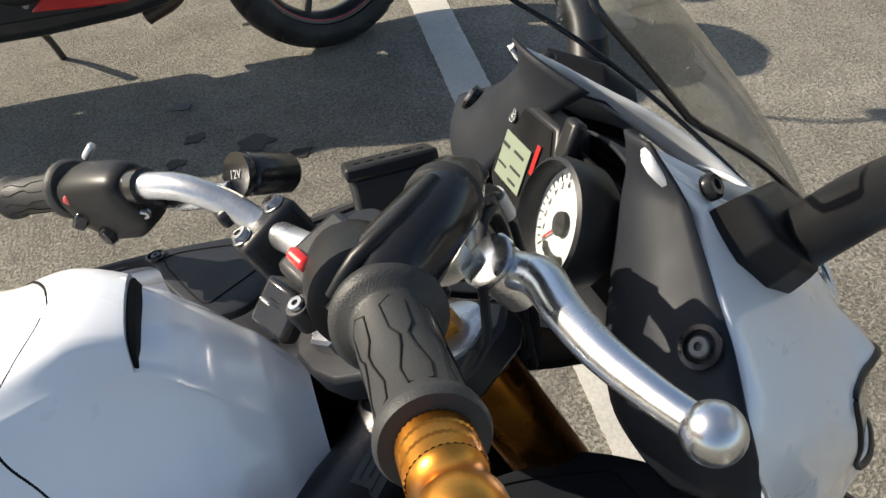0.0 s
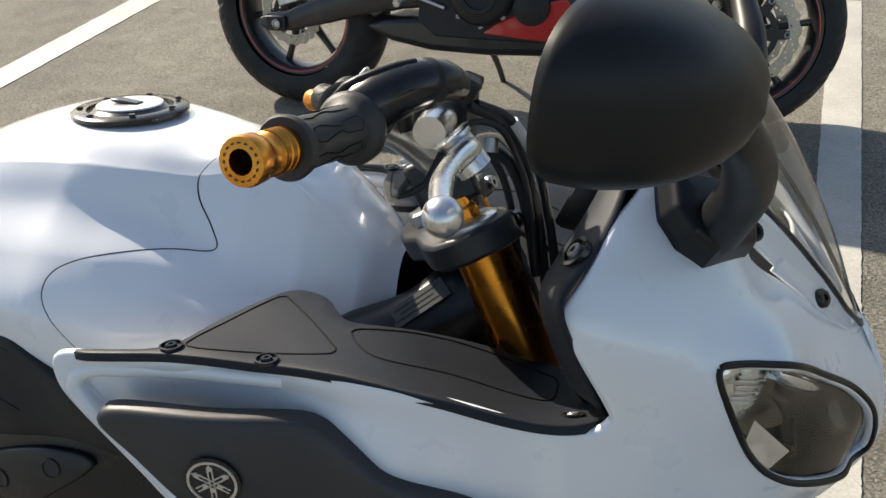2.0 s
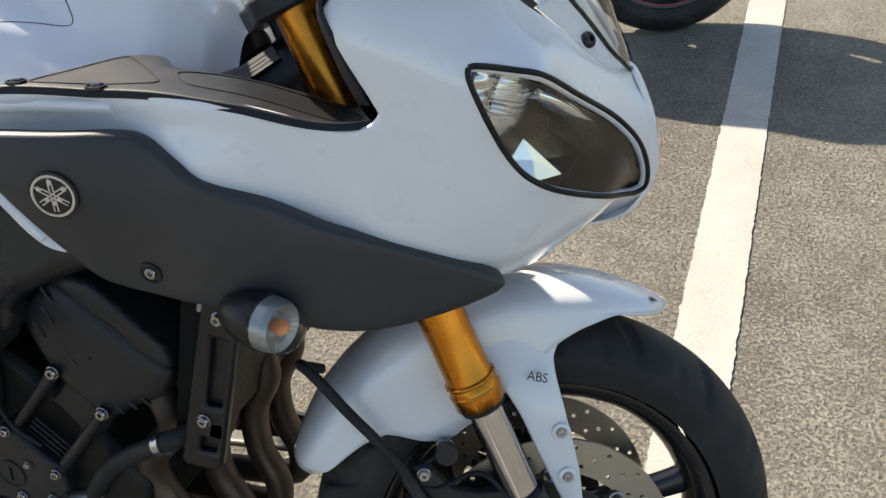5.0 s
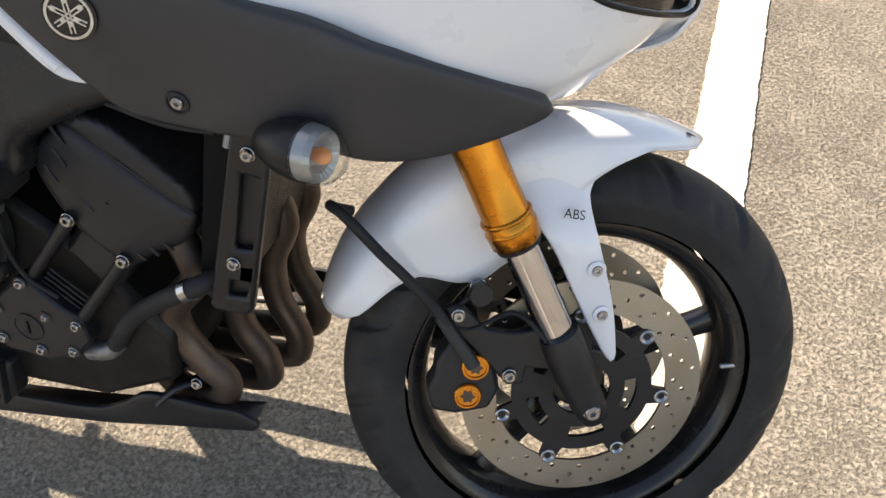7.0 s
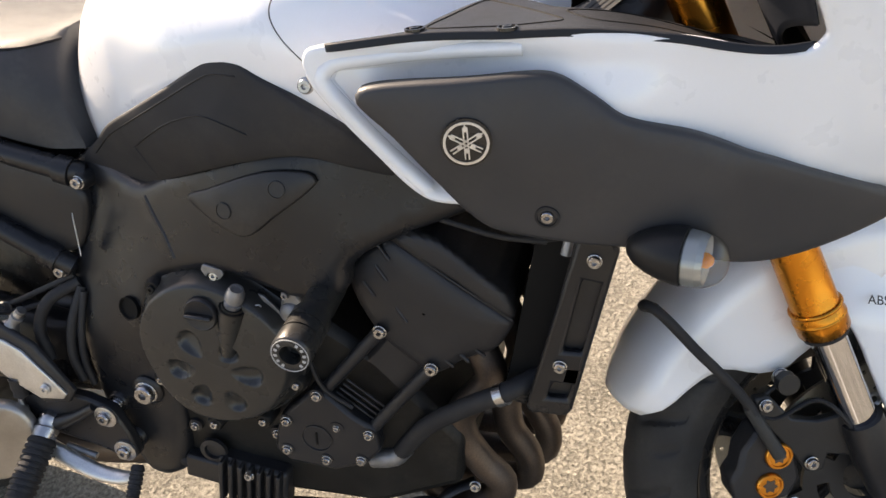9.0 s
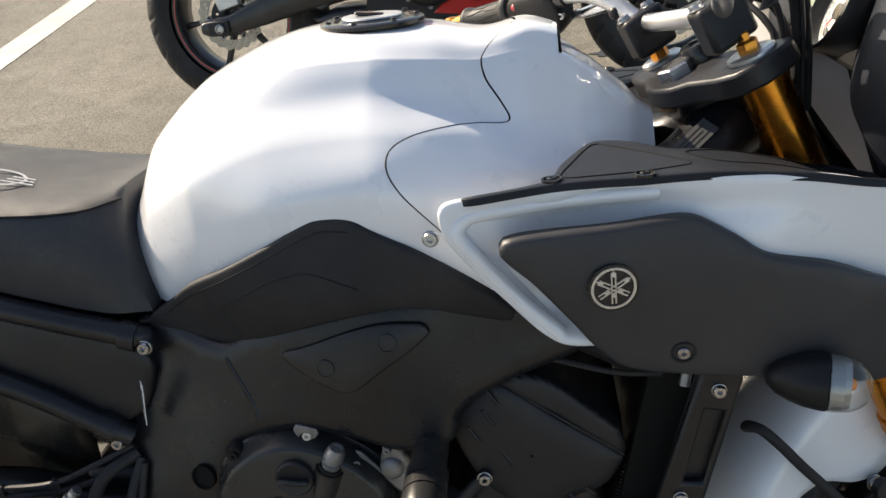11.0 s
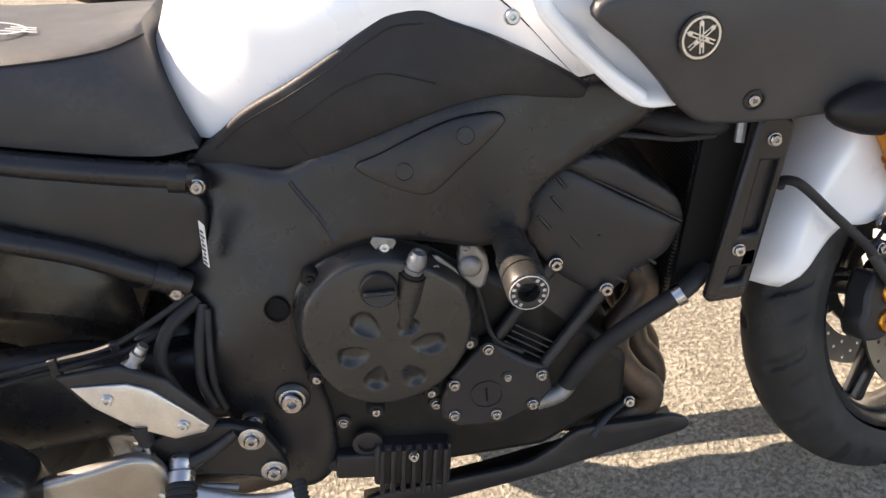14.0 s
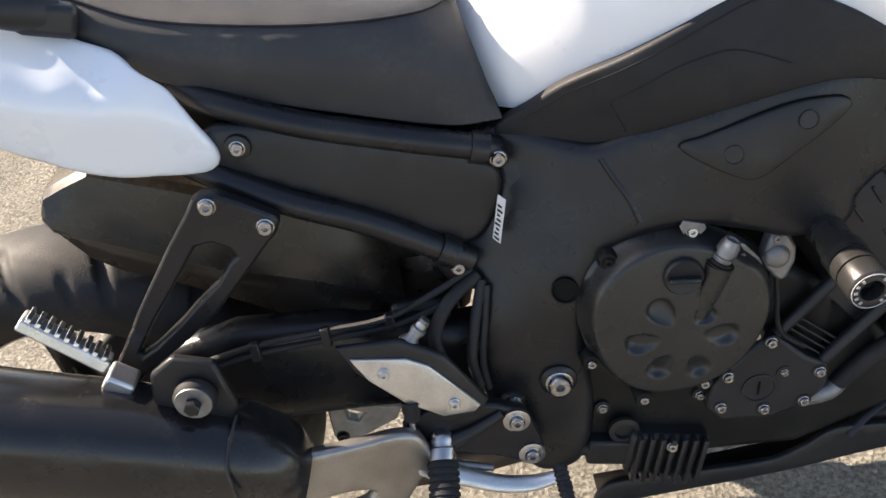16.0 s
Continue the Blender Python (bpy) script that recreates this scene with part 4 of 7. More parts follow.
def spoke_mesh(a, r0, r1, w0, w1, thick):
    bm = bmesh.new()
    d, t = Vector((math.cos(a), 0, math.sin(a))), Vector((-math.sin(a), 0, math.cos(a)))
    last = None
    for k in range(9):
        s = k / 8
        r = r0 + (r1 - r0) * s
        w = w0 + (w1 - w0) * s + 0.012 * max(0, s - 0.8) / 0.2
        th = thick * (1.15 - 0.4 * s)
        row = ring(bm, d * r, t, Vector((0, 1, 0)), w / 2, th / 2, 10, 3.2)
        if last:
            bridge(bm, last, row)
        last = row
    return bm


def brake_disc(name, y, r1, r0, parent, at, wavy=0.0, carriers=6, holes=18, mat=DISC, band=0.036, turn=0.0):
    outer = [((r1 + wavy * math.sin(a * 20)) * math.cos(a), (r1 + wavy * math.sin(a * 20)) * math.sin(a)) for a in (2 * math.pi * k / 160 for k in range(160))]
    inner = [ring_at(0, 0, r1 - band, 72)]
    drilled = []
    for k in range(holes):
        for q, rr in enumerate((r1 - band * 0.22, r1 - band * 0.5, r1 - band * 0.78)):
            a = 2 * math.pi * (k + 0.33 * q) / holes
            drilled.append(ring_at(rr * math.cos(a), rr * math.sin(a), 0.0034, 6))
    m = at @ pose(0, y, 0) @ WHEEL_SIDE
    disc = part(name, plate(outer, inner + drilled, 0.0045, m), mat, parent, "drilled steel brake disc", smooth=30)
    # the carrier: a ring with a tab to each button, joined to the hub by five arms
    rim_r, hub_r, ring_r = r1 - band - 0.004, r0, r1 * .585
    loop = []
    for k in range(240):
        a = 2 * math.pi * k / 240
        off = ((a - turn) * carriers / (2 * math.pi) + .5) % 1 - .5
        w = min(1, max(0, (abs(off) - .09) / .07))
        r = rim_r + .007 - (rim_r + .007 - ring_r) * w * w * (3 - 2 * w)
        loop.append((r * math.cos(a), r * math.sin(a)))
    gaps = [ring_at(0, 0, hub_r * .62, 40)]
    for k in range(5):
        arc = [radians(72 * k + 16 + 4 * j) for j in range(11)]
        gaps.append([(r1 * .465 * math.cos(a), r1 * .465 * math.sin(a)) for a in arc] + [(r1 * .36 * math.cos(a), r1 * .36 * math.sin(a)) for a in arc[::-1]])
    part("disc_carrier", plate(loop, gaps, 0.006, m @ pose(0, 0, 0.001 if y < 0 else -0.001)), BLACK, disc)
    for k in range(carriers):
        a = 2 * math.pi * k / carriers + turn
        where = m @ Vector((rim_r * math.cos(a), rim_r * math.sin(a), 0.003))
        side = (m.to_3x3() @ Vector((0, 0, 1))) * (1 if y < 0 else -1)
        part("disc_button", lathe([(0, .0098), (.003, .0098), (.0036, .0082), (.0022, .0056), (.0008, .0046), (.0008, 0)], where, side, 18), STEEL, disc)
    return disc


def front_wheel():
    wheel = part("front_wheel", lathe([(-.05, .020), (-.05, .034), (-.02, .040), (.02, .040), (.05, .034), (.05, .020)], axis=(0, 1, 0), n=40), GLOSS, bike, "black five-spoke front wheel", at=STEER)
    I = Matrix.Identity(4)
    part("tyre", tyre_mesh(.303, .122, .215), TYRE, wheel, "black road tyre with slanted rain grooves", smooth=30)
    part("rim", rim_mesh(.216, .090), GLOSS, wheel)
    for k in range(5):
        part("spoke", spoke_mesh(radians(72 * k - 9), .030, .200, .046, .026, .034), GLOSS, wheel)
    for s in (-1, 1):
        brake_disc("brake_disc", s * .062, .156, .060, wheel, I, band=.045, carriers=7, turn=radians(16), holes=20)
    part("rim_weight", box((.022, .006, .006), pose(.185, -.042, -.082, 0, 0, 0) @ pose(0, 0, 0, 0, 24)), ALU, wheel, bevel=.002)


front_wheel()


def fork():
    for s in (-1, 1):
        y = s * .098
        leg = part("fork_tube", lathe([(0, .0), (0, .026), (.004, .030), (.022, .0305), (.030, .029), (.034, .0275), (.10, .0272), (.30, .0265), (.49, .026)],
                                      (leg_x(.243), y, .243), (leg_x(1) - leg_x(0), 0, 1), 40), FORKGOLD, bike, "gold anodised upper fork tube", at=STEER)
        part("slider", tube([(leg_x(.09), y, .09), (leg_x(.27), y, .27)], .0212, n=32, smooth_path=False), CHROME, leg, "polished chrome fork slider")
        part("dust_seal", lathe([(0, .0225), (.002, .0265), (.006, .0265)], (leg_x(.237), y, .237), (.049, 0, 1), 32), RUBBER, leg)
        for z in (.262, .276):
            part("collar", lathe([(0, .0300), (.0015, .0311), (.0035, .0311), (.005, .0300)], (leg_x(z), y, z), (.049, 0, 1), 40), FORKGOLD, leg)
        foot = bmesh.new()
        last = None
        for z, cx, rx, ry, p in ((.115, leg_x(.115) + .001, .0245, .0245, 2.2), (.098, leg_x(.1), .026, .0255, 2.4), (.06, .003, .026, .024, 2.8), (.03, .001, .023, .022, 3), (.0, 0, .021, .020, 3), (-.018, 0, .017, .018, 2.6), (-.024, 0, .009, .012, 2)):
            row = ring(foot, (cx, y + s * .004, z), Vector((1, 0, 0)), Vector((0, 1, 0)), rx, ry, 28, p)
            if last:
                bridge(foot, last, row)
            else:
                foot.faces.new(row)
            last = row
        foot.faces.new(last)
        lower = part("fork_foot", foot, BLACK, leg, "black cast fork foot")
        bolt((0, y + s * .022, .004), (0, s, 0), lower, .0095, STEEL, "axle_nut")
        # caliper bracket and caliper
        arm = [(-.006, .128), (-.040, .138), (-.066, .158), (-.078, .202), (-.096, .208), (-.100, .175), (-.088, .128), (-.078, .078), (-.060, .070), (-.046, .088), (-.012, .062), (.010, .06)]
        part("caliper_bracket", plate(arm, (), .014, pose(0, y * .95, 0) @ pose(0, 0, 0, 90)), BLACK, lower, bevel=.003)
        cal = bmesh.new()
        shape = [(-.107, .166), (-.138, .146), (-.150, .128), (-.166, .118), (-.174, .090), (-.152, .070), (-.112, .056), (-.088, .074), (-.080, .104), (-.090, .140)]
        plate(shape, (), .040, pose(0, s * .078, 0) @ pose(0, 0, 0, 90), cal)
        caliper = part("brake_caliper", cal, ENGINE, leg, "black brake caliper with two gold piston caps", bevel=.006)
        for (cx, cz) in ((-.100, .120), (-.126, .088)):
            cap = part("piston_cap", lathe([(0, .0172), (.004, .0172), (.0055, .0158), (.0055, .0136), (.0035, .0126), (.0035, 0)], (cx, s * .098, cz), (0, s, 0), 32), GOLD, caliper, "gold piston cap with a star recess")
            star = [((.0095 if k % 2 else .0060) * math.cos(math.pi * k / 6), (.0105 if k % 2 else .0068) * math.sin(math.pi * k / 6)) for k in range(12)]
            part("star_recess", extrude(star, .0005, facing((cx, s * .1022, cz), (0, s, 0))), HEADER, cap)
        for cx, cz, r in ((-.069, .090, .0075), (-.087, .194, .0070)):
            bolt((cx, s * .102, cz), (0, s, 0), caliper, r)


fork()


def front_fender():
    """An arched guard about the axle with a leg down each side to the fork."""
    bm = bmesh.new()
    rows = []
    m = 28
    for a in np.linspace(39, 133, 54):
        top = float(np.interp(a, [39, 60, 90, 120, 141], [.344, .354, .358, .354, .342]))
        edge = float(np.interp(a, [39, 43, 49, 59, 65, 72, 79, 91, 100, 104, 109, 113, 118, 124, 129, 133], [.338, .337, .330, .306, .285, .255, .237, .216, .212, .216, .234, .270, .284, .295, .304, .320]))
        wide = .072 * float(np.interp(a, [39, 41, 44.5, 50, 58, 126, 130, 133], [.16, .42, .62, .82, 1, 1, .92, .70]))
        row = []
        for k in range(m + 1):
            s = -1 + 2 * k / m
            u = abs(s)
            if u <= .6:
                y, rr = wide * math.sin(u / .6 * math.pi / 2), top - .030 * (wide / .072) * (1 - math.cos(u / .6 * math.pi / 2))
            else:
                v = (u - .6) / .4
                rr = top - .030 * (wide / .072)
                y, rr = wide + .003 * v, rr - v * max(0, rr - edge)
            row.append(bm.verts.new((rr * math.cos(radians(a)), math.copysign(y, s), rr * math.sin(radians(a)))))
        rows.append(row)
    for a, b in zip(rows, rows[1:]):
        for k in range(m):
            bm.faces.new((a[k], a[k + 1], b[k + 1], b[k]))
    guard = part("front_fender", bm, WHITE, bike, "pearl white front mudguard", at=STEER, solid=.003, smooth=60)
    for s in (1, -1):
        side = Height([(.10, -.071, .30), (.05, -.073, .30), (.12, -.071, .26), (.05, -.092, .23), (.095, -.092, .19), (.06, -.091, .10), (.048, -.092, .045), (0, -.072, .30), (-.05, -.072, .28)])
        leg = [(.02, .312), (.07, .318), (.125, .292), (.128, .268), (.108, .245), (.094, .19), (.076, .105), (.055, .045), (.049, .040), (.046, .075), (.047, .15), (.048, .215), (.038, .27)]
        leg_ob = part("fender_leg", panel(side, leg, grid=.012, step=.006, depth=.004, round_edge=.003, flip=s < 0), WHITE, guard)
        for x, z in ((.080, .163), (.063, .105)):
            p, n = side.place(x, z, .001)
            part("washer_seat", lathe([(0, .0115), (.002, .011), (.003, .008)], (p.x, s * p.y, p.z), (n.x, s * n.y, n.z), 20), WHITE, leg_ob)
            bolt((p.x, s * p.y, p.z), (n.x, s * n.y, n.z), leg_ob, .0066)
        bolt((-.052, -s * .080, .205), (0, -s, 0), guard, .009)
    # the three-letter marking and a worn decal bar on the nose of the guard
    slant = Matrix(((1.25, .95, 0, 0), (0, 1, 0, 0), (0, 0, 1, 0), (0, 0, 0, 1)))
    text("ABS", .0115, facing((.084, -.0945, .240), (.2, -1, .3), (.32, 0, 1)) @ slant, INK, guard, "marking")
    part("decal_bar", box((.008, .034, .0008), pose(.246, -.016, .235, 0, 47, 0) @ pose(0, 0, .004, 0, 0, 12)), INK, guard)


front_fender()


def brake_lines():
    part("brake_hose", tube([(-.101, -.108, .140), (-.104, -.107, .178), (-.106, -.104, .217), (-.117, -.100, .262), (-.129, -.098, .304), (-.139, -.095, .345), (-.147, -.090, .370), (-.154, -.080, .377), (-.154, -.066, .368), (-.142, -.050, .350)], .0064, n=12), RUBBER, bike, "black rubber brake hose", at=STEER)
    part("hose_fitting", tube([(-.100, -.108, .128), (-.103, -.107, .165), (-.106, -.104, .205)], [.0088, .0082, .0072], n=12), GRIP, bike, at=STEER)
    part("sensor_wire", tube([(-.05, -.090, .205), (-.10, -.095, .195), (-.085, -.10, .17), (-.03, -.10, .165), (-.012, -.11, .13), (-.008, -.112, .05)], .003, n=8), RUBBER, bike, at=STEER)
    clip = part("hose_clip", lathe([(-.006, .011), (-.006, .0135), (.006, .0135), (.006, .011)], (-.052, -.096, .203), (0, 1, 0), 20), BLACK, bike, at=STEER)


brake_lines()


def top_clamp():
    bm = bmesh.new()
    half = [(.075, -.12), (.058, -.132), (.02, -.133), (-.002, -.12), (-.012, -.095), (-.018, -.05), (-.03, -.03), (-.034, 0)]
    loop = half + [(x, -y) for x, y in half[-2::-1]] + [(.060, .10), (.055, .05), (.045, 0), (.055, -.05), (.072, -.085)][0:4]
    extrude(loop, .026, pose(0, 0, .752), bm)
    clamp = part("top_clamp", bm, BLACK, bike, "black cast top fork clamp", at=STEER, bevel=.004)
    for s in (-1, 1):
        part("fork_cap", lathe([(0, .026), (.004, .026), (.006, .022), (.006, .012)], (leg_x(.75), s * .098, .751), (.05, 0, 1), 6 * 5), ALU, clamp)
        part("preload_nut", lathe([(0, .0115), (.010, .0115), (.012, .009), (.012, .006), (.020, .006), (.021, .0045), (.021, 0)], (leg_x(.75), s * .098, .757), (.05, 0, 1), 6), GOLD, clamp, "gold preload adjuster", smooth=20)
        bolt((.072, s * .106, .740), (.85, s * -.5, 0), clamp, .008)
        # handlebar risers
        riser = part("bar_clamp", box((.056, .030, .052), pose(.031, s * .086, .796)), BLACK, clamp, "black handlebar clamp", bevel=.006)
        for bx in (.012, .047):
            bolt((bx, s * .086, .8225), (0, 0, 1), riser, .0075, STEEL)
    part("stem_nut", lathe([(0, .021), (.012, .021), (.014, .018), (.014, 0)], (.002, 0, .752), (0, 0, 1), 6), STEEL, clamp, smooth=20)
    part("lower_clamp", extrude(loop, .034, pose(-.008, 0, .56)), BLACK, bike, at=STEER, bevel=.004)
    part("ignition_lock", lathe([(0, .021), (.02, .021), (.024, .018), (.024, .010), (.022, .009), (.022, 0)], (-.018 + .055, 0, .748), (0, 0, 1), 28), GLOSS, clamp)


top_clamp()


# ---- engine, exhaust and what hangs on it ----
def block(name, outline, y0, y1, mat, parent, label="", bevel=.006, holes=()):
    """A casting between two distances from the middle, drawn in x and z on the rider's right."""
    m = Matrix(((1, 0, 0, 0), (0, 0, -1, -(y0 + y1) / 2), (0, 1, 0, 0), (0, 0, 0, 1)))
    return part(name, plate([tuple(p) for p in outline], holes, abs(y1 - y0), m), mat, parent, label, bevel=bevel)


def engine():
    case = block("crankcase", [(.47, .34), (.50, .28), (.58, .24), (.80, .23), (.92, .28), (.93, .36), (.84, .47), (.72, .56), (.60, .62), (.52, .58), (.47, .48)], -.128, .185, CASE, bike, "dark grey cast engine case", bevel=.012)
    # cylinders lean forward: block, head and cam cover
    cyl = block("cylinder_block", [(.745, .425), (.815, .485), (.85, .528), (.915, .478), (.885, .44), (.823, .372)], -.192, .185, ENGINE, case, bevel=.008)
    for k in range(4):
        part("cast_rib", tube([(.768 + .006 * k, -.1935, .428 + .007 * k), (.815 + .006 * k, -.1935, .388 + .007 * k)], .0016, n=8), ENGINE, cyl)
    for a, b in (((.752, .43), (.848, .536)), ((.815, .38), (.907, .486))):
        part("through_bolt_tower", tube([(a[0], -.196, a[1]), (b[0], -.199, b[1])], .0085, n=12), ENGINE, cyl)
        bolt((b[0] - .003, -.204, b[1] - .003), (0, -1, 0), cyl, .0075)
    # the head: one smooth casting, its cam cover above a straight joint
    def casting(name, outline, dome, mat, parent, label=""):
        bm = bmesh.new()
        loop = [Vector((p[0], 0, p[1])) for p in spline(outline, .008, True)]
        loop = [loop[round(k * len(loop) / 72) % len(loop)] for k in range(72)]
        mid = sum(loop, Vector()) / 72
        rows = []
        for k, y in ((.93, .17), (.99, -.178), (1.0, -.186), (.985, -.1915), (.94, -.195), (.8, -.197 - dome * .4), (.5, -.197 - dome), (.02, -.197 - dome)):
            rows.append([bm.verts.new((mid.x + (p.x - mid.x) * k, y, mid.z + (p.z - mid.z) * k)) for p in loop])
        for p, q in zip(rows, rows[1:]):
            bridge(bm, p, q)
        return part(name, bm, mat, parent, label, smooth=50)
    head = casting("cylinder_head", [(.812, .59), (.820, .618), (.852, .646), (.868, .655), (.938, .603), (1.006, .550), (1.003, .538), (.985, .511), (.945, .492), (.904, .468), (.870, .49), (.838, .524)], .003, ENGINE, case, "dark cast cylinder head")
    casting("cam_cover", [(.868, .657), (.881, .666), (.905, .664), (.926, .657), (.962, .626), (1.000, .588), (1.008, .566), (1.007, .553), (.94, .605)], .002, ENGINE, head)
    for x, z in ((.838, .590), (.856, .612), (.874, .556), (.862, .640)):
        part("cast_rib", tube([(x - .006, -.1985, z + .010), (x + .006, -.1995, z - .010)], .0022, n=8), ENGINE, head)
    for k in range(4):
        part("cast_rib", tube([(.90 + .02 * k, -.196, .484 + .009 * k), (.910 + .02 * k, -.196, .474 + .009 * k)], .0025, n=8), ENGINE, head)
    part("head_joint", tube([(.869, -.1925, .656), (.94, -.1965, .604), (1.006, -.1925, .552)], .0016, n=8), BLACK, head)

    # the domed clutch cover with its hollows
    c = Vector((.628, -.19, .500))
    axis = Vector((.0, -1, .03)).normalized()
    bm = bmesh.new()
    d, u, v = axes_for(axis)
    # centre, length towards the middle, width, depth
    hollows = [(.607, .521, .021, .015, .013), (.584, .483, .021, .014, .013), (.604, .445, .019, .014, .012), (.648, .438, .018, .013, .011), (.674, .480, .022, .014, .013), (.654, .510, .014, .013, .011)]
    rings = []
    for i in range(57):
        r = .117 * (1 - i / 56)
        row = []
        for k in range(140):
            a = 2 * math.pi * k / 140
            e = 1 + .025 * math.sin(3 * a + 1.0) + .012 * math.sin(5 * a)
            off = u * (r * e * math.cos(a)) + v * (r * e * math.sin(a))
            q_ = min(1, max(0, (.1145 - r) / .016))
            h = .012 * min(1, (.117 - r) / .0015) + .030 * q_ * q_ * (3 - 2 * q_) + .010 * (1 - (r / .117) ** 2)
            p = c + off + d * h
            for hx, hz, hl, hw, hd in hollows:
                to = Vector((c.x - hx, c.z - .012 - hz)).normalized()
                along, across = (p.x - hx) * to.x + (p.z - hz) * to.y, (p.z - hz) * to.x - (p.x - hx) * to.y
                q = math.hypot(along / hl, across / (hw * (1 - .35 * along / hl)))
                if q < 1:
                    # a scoop: steep at the outer end, running out towards the middle
                    p -= d * (.95 * hd * (1 - q**4) * (.62 - .45 * along / hl))
            row.append(bm.verts.new(p))
        rings.append(row)
        if i == 56:
            break
    for a, b in zip(rings, rings[1:]):
        bridge(bm, a, b)
    bmesh.ops.remove_doubles(bm, verts=rings[-1], dist=1e-5)
    cover = part("clutch_cover", bm, COVER, case, "round dark clutch cover with petal-shaped hollows")
    for x, z in ((.527, .441), (.664, .385), (.589, .372), (.724, .450), (.553, .584)):
        part("bolt_lug", lathe([(-.07, .0125), (.006, .012), (.010, .0095)], (x, -.205, z), axis, 18), CASE, cover)
        bolt((x, -.214, z), axis, cover, .0056, CASE if x == .553 else STEEL)
    cap = part("oil_cap", lathe([(0, .0225), (.005, .0225), (.007, .0205), (.0065, .0195), (.0065, 0)], Vector((.631, -.236, .567)), axis, 32), BLACK, cover, "oil filler cap with a finger grip")
    part("grip", box((.036, .006, .012), facing((.631, -.245, .567), axis, (.1, 0, 1))), GLOSS, cap, bevel=.0025)
    part("raised_letters", box((.040, .008, .001), facing((.637, -.2365, .472), axis, (.05, 0, 1)) @ pose(0, 0, 0, 0, 0, -4)), ENGINE, cover)
    # clutch arm and cable end above the cover
    part("pushrod_boss", tube([(.650, -.229, .506), (.661, -.232, .541), (.672, -.233, .574)], [.0115, .0145, .0165], n=22, smooth_path=False), COVER, cover)
    rod, lean = Vector((.672, -.233, .574)), Vector((.42, -.06, .90)).normalized()
    part("seal_ring", lathe([(0, .0165), (.002, .0165), (.002, .0135), (.005, .013), (.005, .010)], rod, lean, 28), CASE, cover)
    lever = part("clutch_lever", lathe([(.004, .0105), (.011, .0115), (.012, .0095), (.016, .0095), (.017, .012), (.025, .0115), (.030, .0095), (.033, .0085), (.033, .0055), (.031, .005), (.031, 0)], rod, lean, 28), DULL, case, "grey clutch lever shaft")
    flat = Matrix(((1, 0, 0, 0), (0, 0, -1, -.212), (0, 1, 0, 0), (0, 0, 0, 1)))
    part("lever_plate", plate([(.660, .6255), (.676, .6245), (.700, .606), (.722, .588), (.720, .579), (.708, .580), (.696, .592), (.680, .610)], (), .004, flat @ pose(0, 0, .010, -25)), DULL, lever, bevel=.0012)
    part("cable_bracket", plate([(.699, .584), (.706, .582), (.724, .560), (.729, .546), (.727, .530), (.719, .529), (.711, .540), (.714, .556)], (), .004, flat), DULL, case, "tan plated cable bracket", bevel=.0012)
    part("return_spring", tube([(.690, -.226, .572), (.703, -.222, .574), (.706, -.219, .556), (.702, -.218, .546)], .0012, n=8), STEEL, lever)
    bolt((.723, -.214, .534), (0, -1, 0), case, .0066)
    bm = plate([(.733, .588), (.738, .595), (.748, .597), (.755, .588), (.763, .570), (.763, .552), (.755, .532), (.746, .527), (.739, .534), (.729, .548), (.726, .560), (.729, .575)], (), .022, flat @ pose(0, 0, -.004))
    sensor = part("position_sensor", bm, DULL, case, "dull grey position sensor", bevel=.004)
    part("sensor_dome", lathe([(0, .0145), (.004, .013), (.0065, .009), (.007, 0)], (.741, -.219, .563), (-.1, -1, .1), 24), DULL, sensor)
    bolt((.739, -.220, .588), (0, -1, 0), sensor, .0048, DULL)
    part("sensor_cable", tube([(.744, -.212, .535), (.748, -.210, .497), (.751, -.208, .463), (.760, -.205, .438), (.79, -.20, .41)], .0032, n=8), RUBBER, case)
    clip = part("cable_clip", plate([(.632, .618), (.637, .625), (.660, .618), (.662, .612), (.655, .604), (.650, .612), (.642, .613), (.637, .607)], (), .004, flat @ pose(0, 0, .004)), DULL, case, bevel=.001)
    bolt((.647, -.214, .608), (0, -1, .2), clip, .006)

    # pickup cover, bolted
    lid = block("pickup_cover", [(.689, .392), (.737, .437), (.756, .436), (.792, .398), (.819, .382), (.821, .345), (.795, .319), (.752, .304), (.690, .312), (.668, .335), (.676, .365)], .12, .207, ENGINE, case, "flat bolted engine side cover", bevel=.005)
    part("inspection_plug", lathe([(0, .0215), (.0015, .0215), (.002, .020), (.0005, .0193), (.0005, 0)], (.734, -.207, .359), (0, -1, 0), 32), ENGINE, lid)
    part("plug_slot", box((.0025, .0012, .020), pose(.734, -.2082, .359, 0, 5, 0)), RECESS, lid)
    for x, z in ((.695, .384), (.687, .335), (.742, .323), (.792, .328), (.809, .373), (.746, .430), (.726, .447), (.765, .379)):
        part("bolt_lug", lathe([(-.015, .0105), (.001, .010)], (x, -.207, z), (0, -1, 0), 18), ENGINE, lid)
        bolt((x, -.208, z), (0, -1, 0), lid, .0042 if x == .765 else .0062)
    for x, z in ((.605, .374), (.666, .345), (.54, .345)):
        part("bolt_lug", lathe([(-.06, .011), (.0, .010)], (x, -.190, z), (0, -1, 0), 18), ENGINE, case)
        bolt((x, -.191, z), (0, -1, 0), case, .0055)
    part("water_outlet", tube([(.80, -.185, .315), (.832, -.188, .322), (.85, -.185, .338)], [.014, .013, .012], n=16), DULL, case, "cast water outlet")
